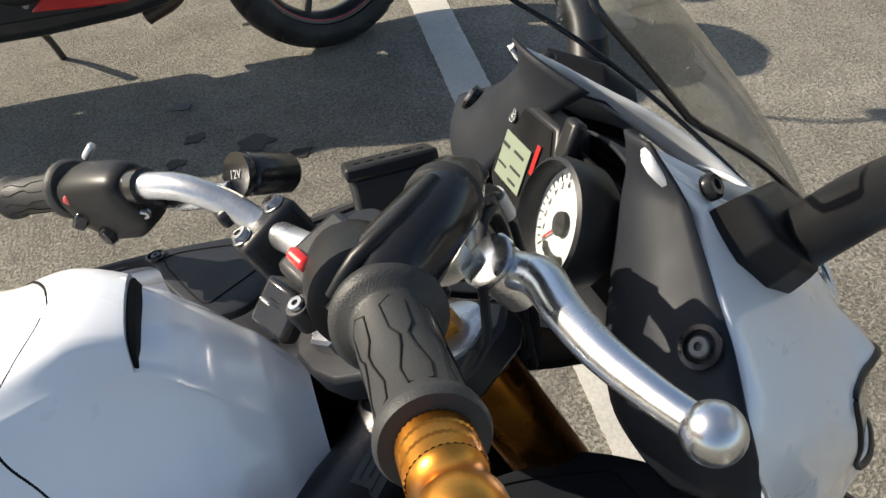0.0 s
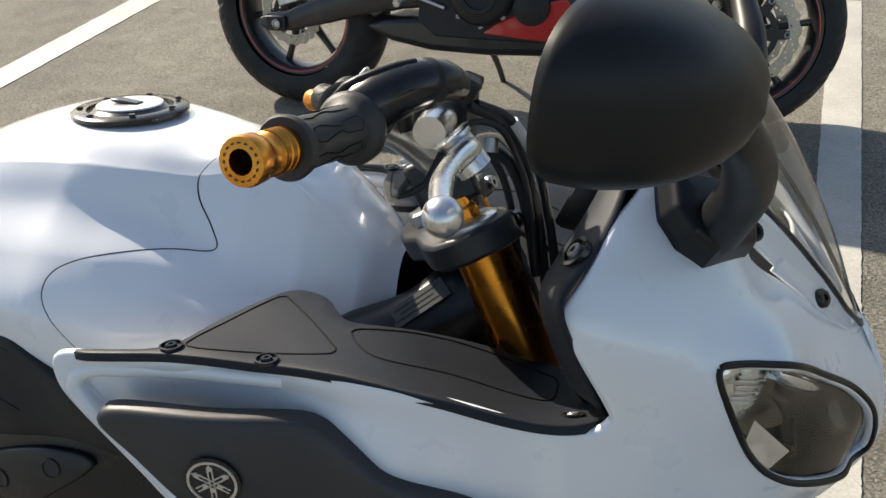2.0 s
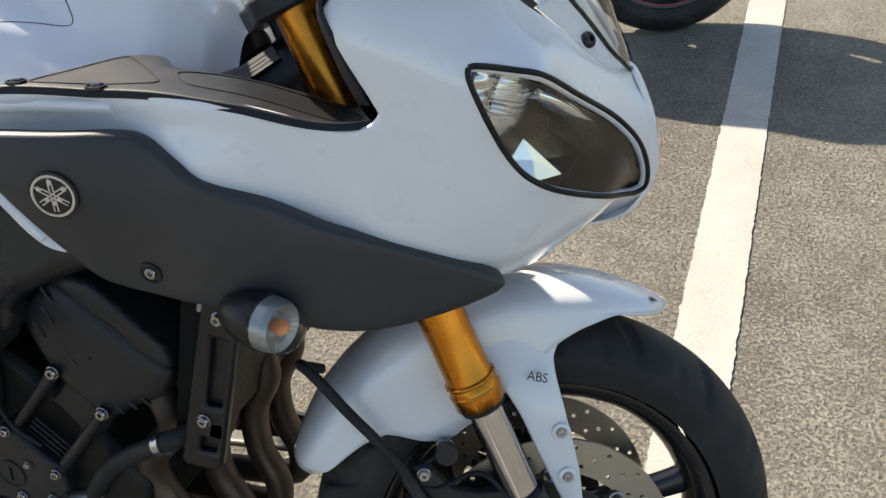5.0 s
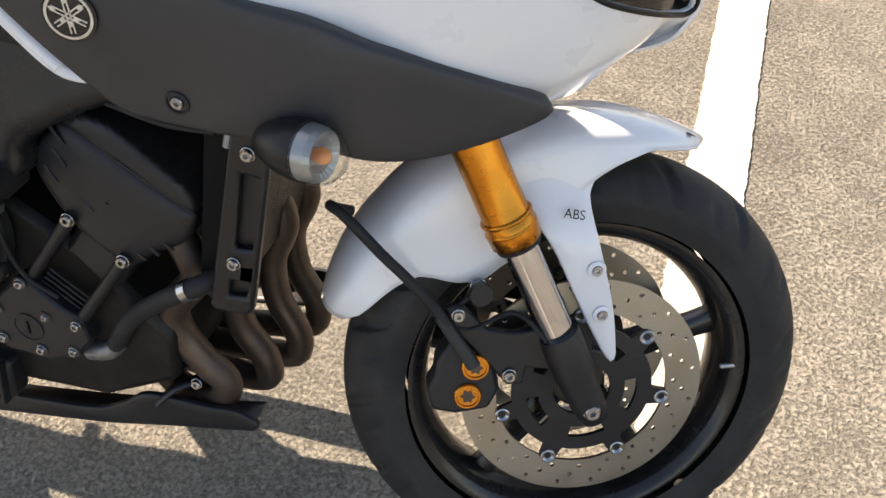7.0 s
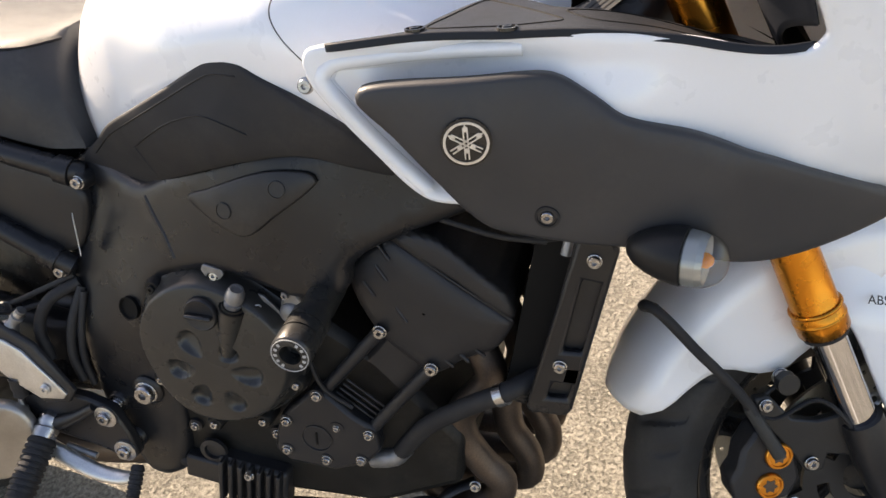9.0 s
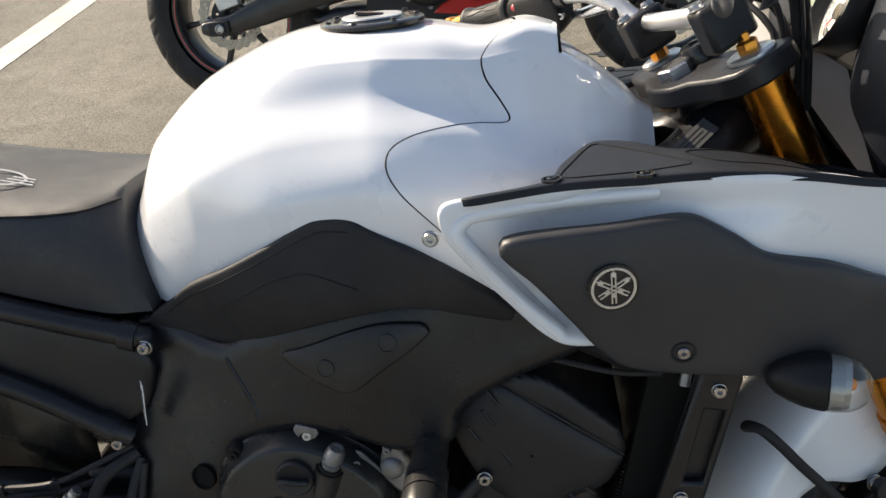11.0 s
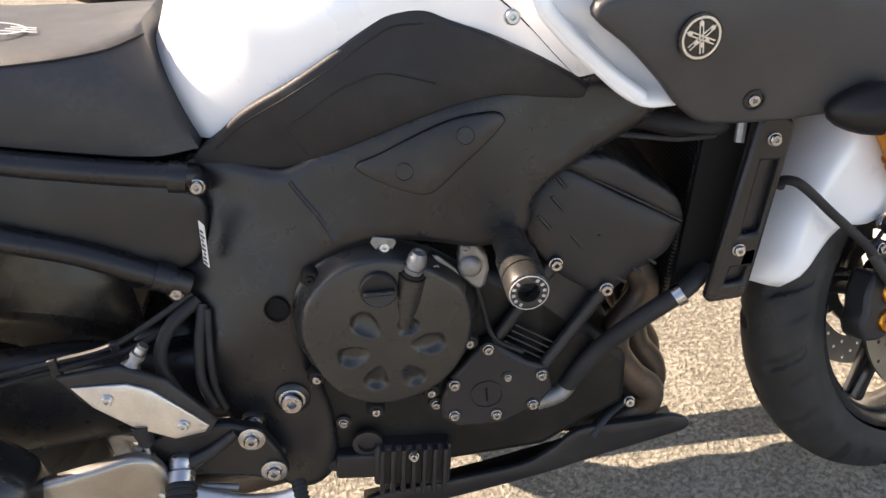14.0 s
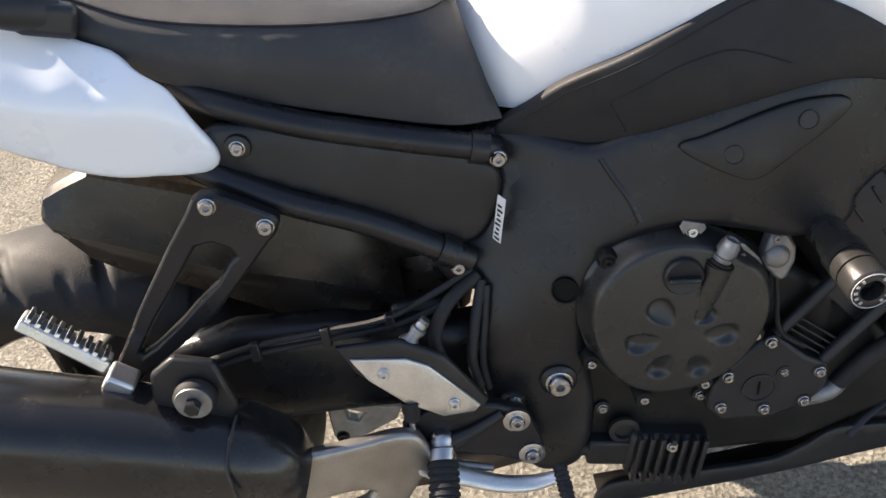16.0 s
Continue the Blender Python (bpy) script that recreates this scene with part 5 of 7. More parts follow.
    part("drain_seat", lathe([(0, .020), (.006, .020), (.007, .013), (.002, .012), (.002, 0)], (.565, -.195, .31), (0, -1, 0), 28), BLACK, case)


engine()


def crash_bobbin():
    a, d = Vector((.790, -.20, .592)), Vector((.02, -1, -.06)).normalized()
    bob = part("crash_bobbin", lathe([(0, .020), (.060, .0205), (.066, .0235), (.085, .0235), (.085, .0215), (.0875, .0215), (.0875, .0235), (.103, .0235), (.103, .0215), (.1055, .0215), (.1055, .0235), (.128, .0235), (.131, .0225), (.1325, .020), (.1325, .0125), (.115, .0115), (.115, 0)], a, d, 40), COVER, bike, "black plastic crash bobbin with a metal end ring")
    part("end_ring", lathe([(.1328, .0215), (.1334, .0215), (.1334, .0205), (.1328, .0205)], a, d, 40, closed=True), PALE, bob)
    m = facing(a + d * .1333, d)
    for k in range(14):
        if k in (3, 4, 10, 11):
            continue
        ang = 2 * math.pi * k / 14
        part("mark", box((.0032, .0038, .0004), m @ pose(.0168 * math.cos(ang), .0168 * math.sin(ang), 0, 0, 0, math.degrees(ang) - 90)), PALE, bob)


crash_bobbin()


def radiator():
    core = part("radiator", box((.032, .34, .31), pose(1.035, 0, .565, 0, 15, 0)), BLACK, bike, "black radiator with fine fins", bevel=.004)
    for k in range(56):
        part("fin", box((.0326, .3404, .0011), pose(1.035, 0, .565, 0, 15, 0) @ pose(0, 0, -.150 + .0054 * k)), RECESS, core)
    m = Matrix(((1, 0, 0, 0), (0, 0, -1, -.218), (0, 1, 0, 0), (0, 0, 0, 1)))
    for s in (1, -1):
        outline = [(1.088, .675), (1.094, .680), (1.126, .673), (1.131, .665), (1.075, .452), (1.068, .444), (1.026, .446), (1.021, .453)]
        holes = [[(1.091, .628), (1.112, .624), (1.089, .534), (1.067, .534)], [(1.055, .491), (1.076, .489), (1.070, .468), (1.046, .468)]]
        bm = plate(outline, holes, .014, m)
        back = plate([(1.085, .673), (1.127, .666), (1.072, .449), (1.024, .450)], (), .003, m @ pose(0, 0, -.006))
        if s < 0:
            for b in (bm, back):
                bmesh.ops.scale(b, vec=(1, -1, 1), verts=b.verts)
        # near-black plate added to close the open, shaded gap behind the side cover
        gap_side = plate([(1.045, .69), (1.10, .68), (1.04, .452), (.990, .448)], (), .010, m @ pose(0, 0, -.034))
        if s < 0:
            bmesh.ops.scale(gap_side, vec=(1, -1, 1), verts=gap_side.verts)
        part("radiator_gap_plate", gap_side, RECESS, bike, bevel=.003)
        guard = part("radiator_side_cover", bm, FRAME, bike, "black side cover of the radiator", bevel=.004)
        part("cover_back", back, BLACK, guard)
        bolt((1.105, -s * .226, .653), (0, -s, 0), guard, .007)
        bolt((1.064, -s * .226, .516), (0, -s, 0), guard, .007)
    part("coolant_hose", tube([(1.035, -.19, .475), (.998, -.215, .466), (.946, -.212, .436), (.89, -.20, .392), (.852, -.19, .345), (.838, -.185, .325)], .0122, n=16), RUBBER, bike, "black coolant hose")
    part("hose_clamp", lathe([(-.006, .0142), (.006, .0142)], (.992, -.216, .462), (.8, -.05, .42), 28), STEEL, bike)
    part("upper_hose", tube([(1.09, -.17, .66), (1.03, -.18, .665), (.98, -.16, .68), (.93, -.14, .69)], .014, n=14), RUBBER, bike)
    part("hose_stub", tube([(1.078, -.20, .672), (1.072, -.205, .648)], .006, n=12), DULL, bike)
    part("cable", tube([(.96, -.19, .70), (1.0, -.20, .715), (1.05, -.19, .72)], .004, n=8), RUBBER, bike)
    part("cable", tube([(.90, -.19, .69), (.95, -.2, .68), (1.0, -.2, .665), (1.05, -.19, .655)], .0035, n=8), RUBBER, bike)
    # near-black boxes added above the head, behind the fairing, to block the view through
    part("dark_fill_front", box((.30, .30, .12), pose(.95, 0, .76)), RECESS, bike, bevel=.02)
    part("dark_fill_middle", box((.16, .30, .09), pose(.80, 0, .68)), RECESS, bike, bevel=.015)


radiator()


def exhaust():
    part("header_pipe", tube([(0.947, -.150, .50), (0.965, -.155, .44), (0.923, -.158, .385), (0.920, -.155, .345), (0.943, -.152, .295), (0.966, -.148, .262), (0.953, -.140, .225), (0.888, -.125, .205), (0.800, -.07, .20)], .0205, n=20), HEADER, bike, "brown heat-stained exhaust header")
    part("header_pipe", tube([(0.971, -.075, .50), (0.991, -.080, .43), (0.967, -.082, .36), (0.967, -.080, .30), (0.990, -.078, .25), (0.984, -.072, .205), (0.902, -.06, .195), (0.800, -.04, .20)], .0205, n=20), HEADER, bike)
    part("header_pipe", tube([(0.990, .0, .50), (1.013, .0, .43), (0.984, 0, .36), (0.984, 0, .29), (1.006, 0, .23), (0.996, 0, .19), (0.916, .0, .19), (0.800, 0, .20)], .0205, n=20), HEADER, bike)
    part("header_pipe", tube([(0.990, .08, .50), (1.013, .08, .43), (0.981, .08, .36), (0.981, .08, .29), (1.004, .08, .23), (0.996, .075, .19), (0.916, .06, .19), (0.800, .04, .20)], .0205, n=20), HEADER, bike)
    part("exhaust_collector", tube([(.82, -.02, .20), (.70, -.02, .19), (.55, -.05, .20), (.42, -.12, .235), (.30, -.19, .29), (.22, -.225, .335)], [.05, .048, .035, .028, .028, .028], n=20), HEADER, bike)
    # muffler: a long dark can, tapering to its front, and its heat shield
    bm = bmesh.new()
    last = None
    path = [(.170, .374, .030, .030), (.155, .384, .046, .046), (.135, .394, .057, .054), (.105, .408, .066, .060), (.0, .446, .074, .064), (-.25, .537, .077, .066), (-.42, .600, .074, .063), (-.44, .606, .060, .050)]
    d = Vector((-.94, -.02, .34)).normalized()
    _, u, v = axes_for(d)
    for x, z, a, b in path:
        row = ring(bm, (x, -.262 - .012 * (x < 0), z), Vector((0, 1, 0)), d.cross(Vector((0, 1, 0))), b, a, 40, 2.6)
        if last:
            bridge(bm, last, row)
        else:
            bm.faces.new(row)
        last = row
    bm.faces.new(last)
    can = part("muffler", bm, GLOSS, bike, "dark satin muffler with a rounded front end")
    part("muffler_band", tube([(.118, -.20, .44), (.112, -.262, .486), (.10, -.32, .455), (.105, -.335, .41)], .0025, n=8), GLOSS, can)
    part("hanger", plate([(.030, .555), (.06, .575), (.105, .560), (.115, .50), (.10, .45), (.01, .46)], (), .012, Matrix(((1, 0, 0, 0), (0, 0, -1, -.262), (0, 1, 0, 0), (0, 0, 0, 1)))), BLACK, can, bevel=.004)
    pad = part("hanger_rubber", lathe([(0, .024), (.010, .024), (.014, .020), (.014, 0)], (.075, -.272, .524), (0, -1, 0), 32), RUBBER, can)
    part("washer", lathe([(.0135, .021), (.0155, .0205), (.0155, 0)], (.075, -.272, .524), (0, -1, 0), 32), DULL, pad)
    part("hanger_bolt", lathe([(0, .0095), (.010, .0095), (.011, .008), (.011, 0)], (.075, -.288, .524), (0, -1, 0), 6), FRAME, pad, smooth=20)
    shield = Height([(.085, -.262, .31), (.155, -.268, .39), (.24, -.262, .392), (.30, -.25, .385), (.30, -.25, .33), (.24, -.258, .30), (.19, -.272, .345)])
    outline = [(.062, .30), (.10, .345), (.135, .385), (.152, .396), (.20, .400), (.24, .400), (.285, .398), (.305, .385), (.312, .350), (.29, .315), (.25, .272), (.16, .262), (.08, .268)]
    slot = [(.155, .318), (.185, .337), (.235, .333), (.247, .318), (.225, .298), (.17, .296)]
    part("heat_shield", panel(shield, outline, (slot,), grid=.014, depth=.010, round_edge=.006), TITAN, bike, "cast aluminium exhaust heat shield")


exhaust()


def belly_pan():
    side = Height([(.524, -.186, .160), (.551, -.184, .196), (.67, -.182, .18), (.79, -.180, .185), (.86, -.178, .23), (.95, -.174, .205), (1.01, -.172, .205), (.88, -.177, .19)])
    line = [(.524, .159), (.546, .193), (.67, .193), (.771, .195), (.815, .212), (.854, .235), (.905, .232), (.948, .226), (.985, .225), (1.005, .215), (1.012, .205), (1.004, .198), (.889, .187), (.778, .174), (.667, .167), (.57, .162)]
    for flip in (False, True):
        part("belly_pan", panel(side, line, grid=.012, step=.005, depth=.006, round_edge=.003, flip=flip), BLACK, bike, "black plastic belly pan")
        s = -1 if flip else 1
        # floor strip turned in under the rim
        bm, rows = bmesh.new(), []
        for x, z, y in ((.53, .162, .182), (.62, .165, .180), (.72, .170, .178), (.82, .179, .176), (.92, .190, .173), (1.0, .198, .169)):
            rows.append([bm.verts.new((x, -s * (y - .055 * k), z - .004 * k)) for k in np.linspace(0, 1, 5)])
        for a, b in zip(rows, rows[1:]):
            for k in range(4):
                bm.faces.new((a[k], a[k + 1], b[k + 1], b[k]))
        part("belly_floor", bm, BLACK, bike, solid=.004)
    bolt((.932, -.165, .262), (0, -1, .2), bike, .0068)
    part("belly_strut", block_strut(), BLACK, bike)


def block_strut():
    return tube([(.93, -.155, .262), (.90, -.165, .25), (.87, -.175, .225)], .010, n=10, flat=.5)


belly_pan()


def side_stand_switch():
    body = part("finned_regulator", box((.105, .035, .070), pose(.618, -.19, .262, 0, 12, 0)), BLACK, bike, "black finned regulator", bevel=.006)
    for k in range(7):
        part("fin", box((.0065, .016, .076), pose(.618, -.19, .262, 0, 12, 0) @ pose(-.042 + .0142 * k, -.022, 0)), BLACK, body, bevel=.002)
    bolt((.623, -.216, .286), (0, -1, .2), body, .006)
    part("plug", box((.060, .028, .040), pose(.545, -.19, .275, 0, 12, 0)), BLACK, bike, "black cable plug", bevel=.004)
    part("plug_boot", tube([(.52, -.19, .28), (.495, -.19, .29), (.47, -.18, .30)], [.014, .010, .008], n=12), RUBBER, bike)
    part("cable", tube([(.50, -.19, .285), (.47, -.17, .30), (.45, -.15, .34)], .005, n=8), RUBBER, bike)
    part("loom", tube([(.56, -.15, .30), (.545, -.165, .33), (.55, -.175, .36)], .006, n=8), RUBBER, bike)


side_stand_switch()


# ---- rear of the motorcycle ----
def strip(rows, bm=None):
    bm = bm or bmesh.new()
    grid = [[bm.verts.new(p) for p in row] for row in rows]
    for a, b in zip(grid, grid[1:]):
        for k in range(len(a) - 1):
            bm.faces.new((a[k], a[k + 1], b[k + 1], b[k]))
    return bm, grid


def seat():
    # half rows: top centre, crown edge, seam, side, lower edge
    rows = [
        [(-.10, 0, 1.02), (-.10, .05, 1.018), (-.10, .085, .99), (-.10, .10, .975), (-.10, .10, .955)],
        [(.02, 0, .968), (.02, .07, .962), (.022, .112, .938), (.024, .128, .915), (.03, .122, .888)],
        [(.10, 0, .940), (.10, .08, .932), (.10, .128, .906), (.10, .142, .880), (.10, .136, .842)],
        [(.20, 0, .914), (.20, .085, .906), (.20, .133, .885), (.20, .148, .850), (.20, .142, .806)],
        [(.30, 0, .890), (.30, .085, .886), (.30, .133, .872), (.30, .150, .830), (.30, .146, .775)],
        [(.38, 0, .878), (.38, .075, .876), (.385, .115, .866), (.395, .142, .815), (.405, .144, .745)],
        [(.418, 0, .878), (.418, .050, .877), (.424, .080, .868), (.44, .125, .80), (.458, .138, .742)],
    ]
    fine = []
    cols = len(rows[0])
    lines = [spline([r[k] for r in rows], .012) for k in range(cols)]
    n = 44
    for i in range(n):
        pts = [np.array(l[min(len(l) - 1, round(i * (len(l) - 1) / (n - 1)))]) for l in lines]
        half = spline(pts, .010)
        half = [half[round(k * (len(half) - 1) / 19)] for k in range(20)]
        fine.append([(p[0], -p[1], p[2]) for p in half[::-1]] + [tuple(p) for p in half[1:]])
    bm, grid = strip(fine)
    bm.faces.new(grid[0])
    bm.faces.new(grid[-1])
    body = part("seat", bm, SEAT, bike, "black vinyl seat with a textured top", smooth=70)
    for s in (-1, 1):
        pts = [(p[0], s * p[1], p[2] + .0008) for p in spline([r[2] for r in rows], .012)]
        part("piping", tube(pts, .0016, n=6, smooth_path=False), RUBBER, body, "stitched seam")
    # embossed oval mark with two bars
    m = pose(.255, -.055, .9005, 0, 15, 0)
    oval = lathe([(0, 1.0), (.02, 1.0), (.02, .88), (0, .88)], n=40, closed=True)
    bmesh.ops.transform(oval, matrix=m @ pose(0, .0, .001) @ Matrix.Diagonal((.036, .026, .02, 1)), verts=oval.verts)
    mark = part("printed_oval", oval, PALE, body)
    for k in range(3):
        part("printed_bar", box((.040 - .006 * k, .003, .0006), m @ pose(.030, -.010 + .009 * k, .0018, 0, 0, 4)), PALE, mark)


seat()


def subframe():
    for s in (1, -1):
        rail = part("subframe_tube", tube([(.445, -s * .142, .709), (.43, -s * .150, .717), (.339, -s * .152, .744), (.233, -s * .150, .778), (.150, -s * .140, .812), (.08, -s * .105, .838), (-.1, -s * .08, .90)], .0155, n=18), FRAME, bike, "black subframe tube")
        part("subframe_tube", tube([(.400, -s * .160, .580), (.374, -s * .166, .600), (.291, -s * .170, .655), (.203, -s * .170, .698), (.120, -s * .152, .742), (.05, -s * .11, .77), (-.1, -s * .08, .84)], .0155, n=18), FRAME, bike)
        part("collar", tube([(.437, -s * .150, .714), (.418, -s * .151, .720)], .019, n=18), FRAME, rail)
        part("collar", tube([(.385, -s * .165, .593), (.366, -s * .167, .606)], .019, n=18), FRAME, rail)
        cover = Height([(.15, -.160, .765), (.25, -.160, .745), (.37, -.160, .70), (.43, -.158, .68), (.41, -.158, .62), (.32, -.162, .66), (.28, -.166, .705)])
        line = [(.150, .783), (.254, .762), (.373, .725), (.425, .701), (.441, .678), (.430, .640), (.409, .612), (.370, .608), (.319, .636), (.213, .698), (.148, .745), (.132, .767)]
        lid = part("side_cover", panel(cover, line, grid=.018, depth=.012, round_edge=.008, flip=s < 0), BLACK, bike, "black plastic side cover between the subframe tubes")
        p, n = cover.place(.170, .765, .004)
        part("screw_seat", lathe([(-.004, .015), (.002, .014), (.003, .010)], (p.x, s * p.y, p.z), (n.x, s * n.y, n.z), 22), BLACK, lid)
        bolt((p.x, s * p.y - s * .002, p.z), (n.x, s * n.y, n.z), lid, .0075)
    # near-black boxes added under the seat to keep the inside dark and closed
    part("dark_fill_seat", box((.42, .22, .10), pose(.24, 0, .76, 0, 17, 0)), RECESS, bike, bevel=.02)
    part("dark_fill_rear", box((.20, .24, .16), pose(.40, 0, .64, 0, 0, 0)), RECESS, bike, bevel=.02)
    # label on the rear edge of the frame, printed with bars
    m = facing((.440, -.181, .640), (-.80, -.58, .1), (.35, 0, 1))
    label = part("label", box((.013, .060, .0008), m @ pose(0, 0, .001)), PAPER, bike, "small white printed label")
    for k in range(8):
        part("printed_bar", box((.009 - .002 * (k % 3), .003, .0004), m @ pose(-.001 * (k % 2), -.026 + .0062 * k, .0016)), INK, label)


subframe()


def tail():
    # an upper face that leans in and a lower face, meeting in a soft crease
    shape = Height([(-.25, -.170, .905), (-.12, -.186, .885), (-.05, -.193, .872), (-.024, -.193, .861), (.019, -.192, .862), (.065, -.188, .857), (.102, -.181, .841), (.118, -.178, .817), (.131, -.175, .789), (.142, -.172, .758),
                    (-.25, -.11, .985), (-.10, -.135, .950), (-.039, -.140, .928), (-.012, -.142, .906), (.024, -.144, .888), (.059, -.146, .869), (.117, -.160, .843),
                    (.139, -.170, .751), (.084, -.173, .755), (.028, -.174, .764), (-.037, -.176, .795), (-.10, -.174, .835), (-.25, -.150, .885), (.04, -.184, .81), (-.04, -.186, .835)])
    line = [(.110, .844), (.121, .824), (.133, .792), (.143, .764), (.141, .754), (.130, .750), (.084, .754), (.028, .763), (-.037, .794), (-.10, .830), (-.25, .885), (-.28, .94), (-.25, .985), (-.10, .950), (-.03, .924), (.035, .893), (.075, .872)]
    for flip in (False, True):
        part("tail_panel", panel(shape, line, grid=.014, depth=.008, round_edge=.007, flip=flip), WHITE, bike, "pearl white tail panel")
    grab = bmesh.new()
    tube([(.02, -.135, .925), (-.02, -.160, .945), (-.10, -.175, .985), (-.25, -.14, 1.03), (-.30, 0, 1.05)], .015, grab, n=14, flat=1.3)
    part("grab_rail", grab, BLACK, bike, "black passenger grab rail")
    part("grab_foot", box((.06, .03, .035), pose(.012, -.140, .925, 0, 20, 20)), BLACK, bike, bevel=.008)


tail()


def passenger_peg():
    m = Matrix(((1, 0, 0, 0), (0, 0, -1, -.197), (0, 1, 0, 0), (0, 0, 0, 1)))
    for s in (1, -1):
        outline = [(.107, .717), (.116, .730), (.127, .735), (.142, .734), (.168, .719), (.200, .697), (.203, .690), (.196, .677), (.178, .660), (.151, .632), (.105, .585), (.050, .545), (-.005, .510), (-.034, .480), (-.049, .492), (-.050, .508), (-.043, .520), (-.023, .545), (.016, .601), (.073, .676)]
        hole = [(.105, .675), (.124, .677), (.141, .667), (.148, .654), (.138, .649), (.116, .623), (.082, .597), (.060, .578), (.020, .548), (.002, .538), (.000, .545), (.030, .585), (.066, .627)]
        bm = plate(outline, (hole,), .020, m)
        if s < 0:
            bmesh.ops.scale(bm, vec=(1, -1, 1), verts=bm.verts)
        hanger = part("peg_hanger", bm, FRAME, bike, "black cast passenger footrest hanger", bevel=.005)
        for x, z in ((.132, .722), (.187, .688)):
            bolt((x, -s * .207, z), (0, -s, 0), hanger, .0085)
        bolt((-.031, -s * .207, .508), (0, -s, 0), hanger, .006)
        peg = part("passenger_peg", box((.105, .030, .016), pose(-.052, -s * .250, .605, s * -14, 46, 0)), ALU, hanger, "folded aluminium passenger footrest", bevel=.003)
        for k in range(9):
            part("tooth", box((.006, .032, .006), pose(-.052, -s * .250, .605, s * -14, 46, 0) @ pose(-.045 + .011 * k, 0, .010)), POLISHED, peg, bevel=.001)
        part("peg_joint", box((.034, .034, .022), pose(-.016, -s * .240, .535, 0, 40, 0)), ALU, peg, bevel=.004)
        part("peg_spring", tube([(-.085, -s * .215, .60), (-.06, -s * .215, .56), (-.045, -s * .21, .52)], .0022, n=8), STEEL, peg)


passenger_peg()


def rear_wheel():
    at = pose(-.175, 0, .295)
    wheel = part("rear_wheel", lathe([(-.07, .022), (-.07, .040), (0, .05), (.07, .040), (.07, .022)], axis=(0, 1, 0), n=40), GLOSS, bike, "black five-spoke rear wheel", at=at)
    part("tyre", tyre_mesh(.322, .180, .216, 15), TYRE, wheel, "wide black rear tyre with rain grooves", smooth=30)
    part("rim", rim_mesh(.217, .140), GLOSS, wheel)
    for k in range(5):
        part("spoke", spoke_mesh(radians(72 * k + 30), .04, .20, .05, .03, .05), GLOSS, wheel)
    brake_disc("brake_disc", -.075, .133, .05, wheel, Matrix.Identity(4), holes=14)
    # the long boxy guard between the tyre and the tail
    rows = []
    for x, top, low, skirt in ((-.097, .700, .684, .678), (-.090, .712, .671, .664), (-.062, .723, .653, .622), (-.031, .733, .639, .598), (.03, .710, .609, .570), (.09, .687, .582, .535), (.20, .640, .545, .470), (.31, .590, .500, .420)):
        half = [(x, .040, top + .006), (x, .088, top + .003), (x, .098, top - .004), (x, .104, (top + low) / 2), (x, .107, low + .004), (x, .104, low - .003), (x, .098, skirt)]
        rows.append([(p[0], -p[1], p[2]) for p in half[::-1]] + half)
    bm, _ = strip(rows)
    bmesh.ops.recalc_face_normals(bm, faces=bm.faces)
    part("rear_guard", bm, GUARD, bike, "smoky brown guard over the rear tyre", solid=.004, smooth=28)


rear_wheel()


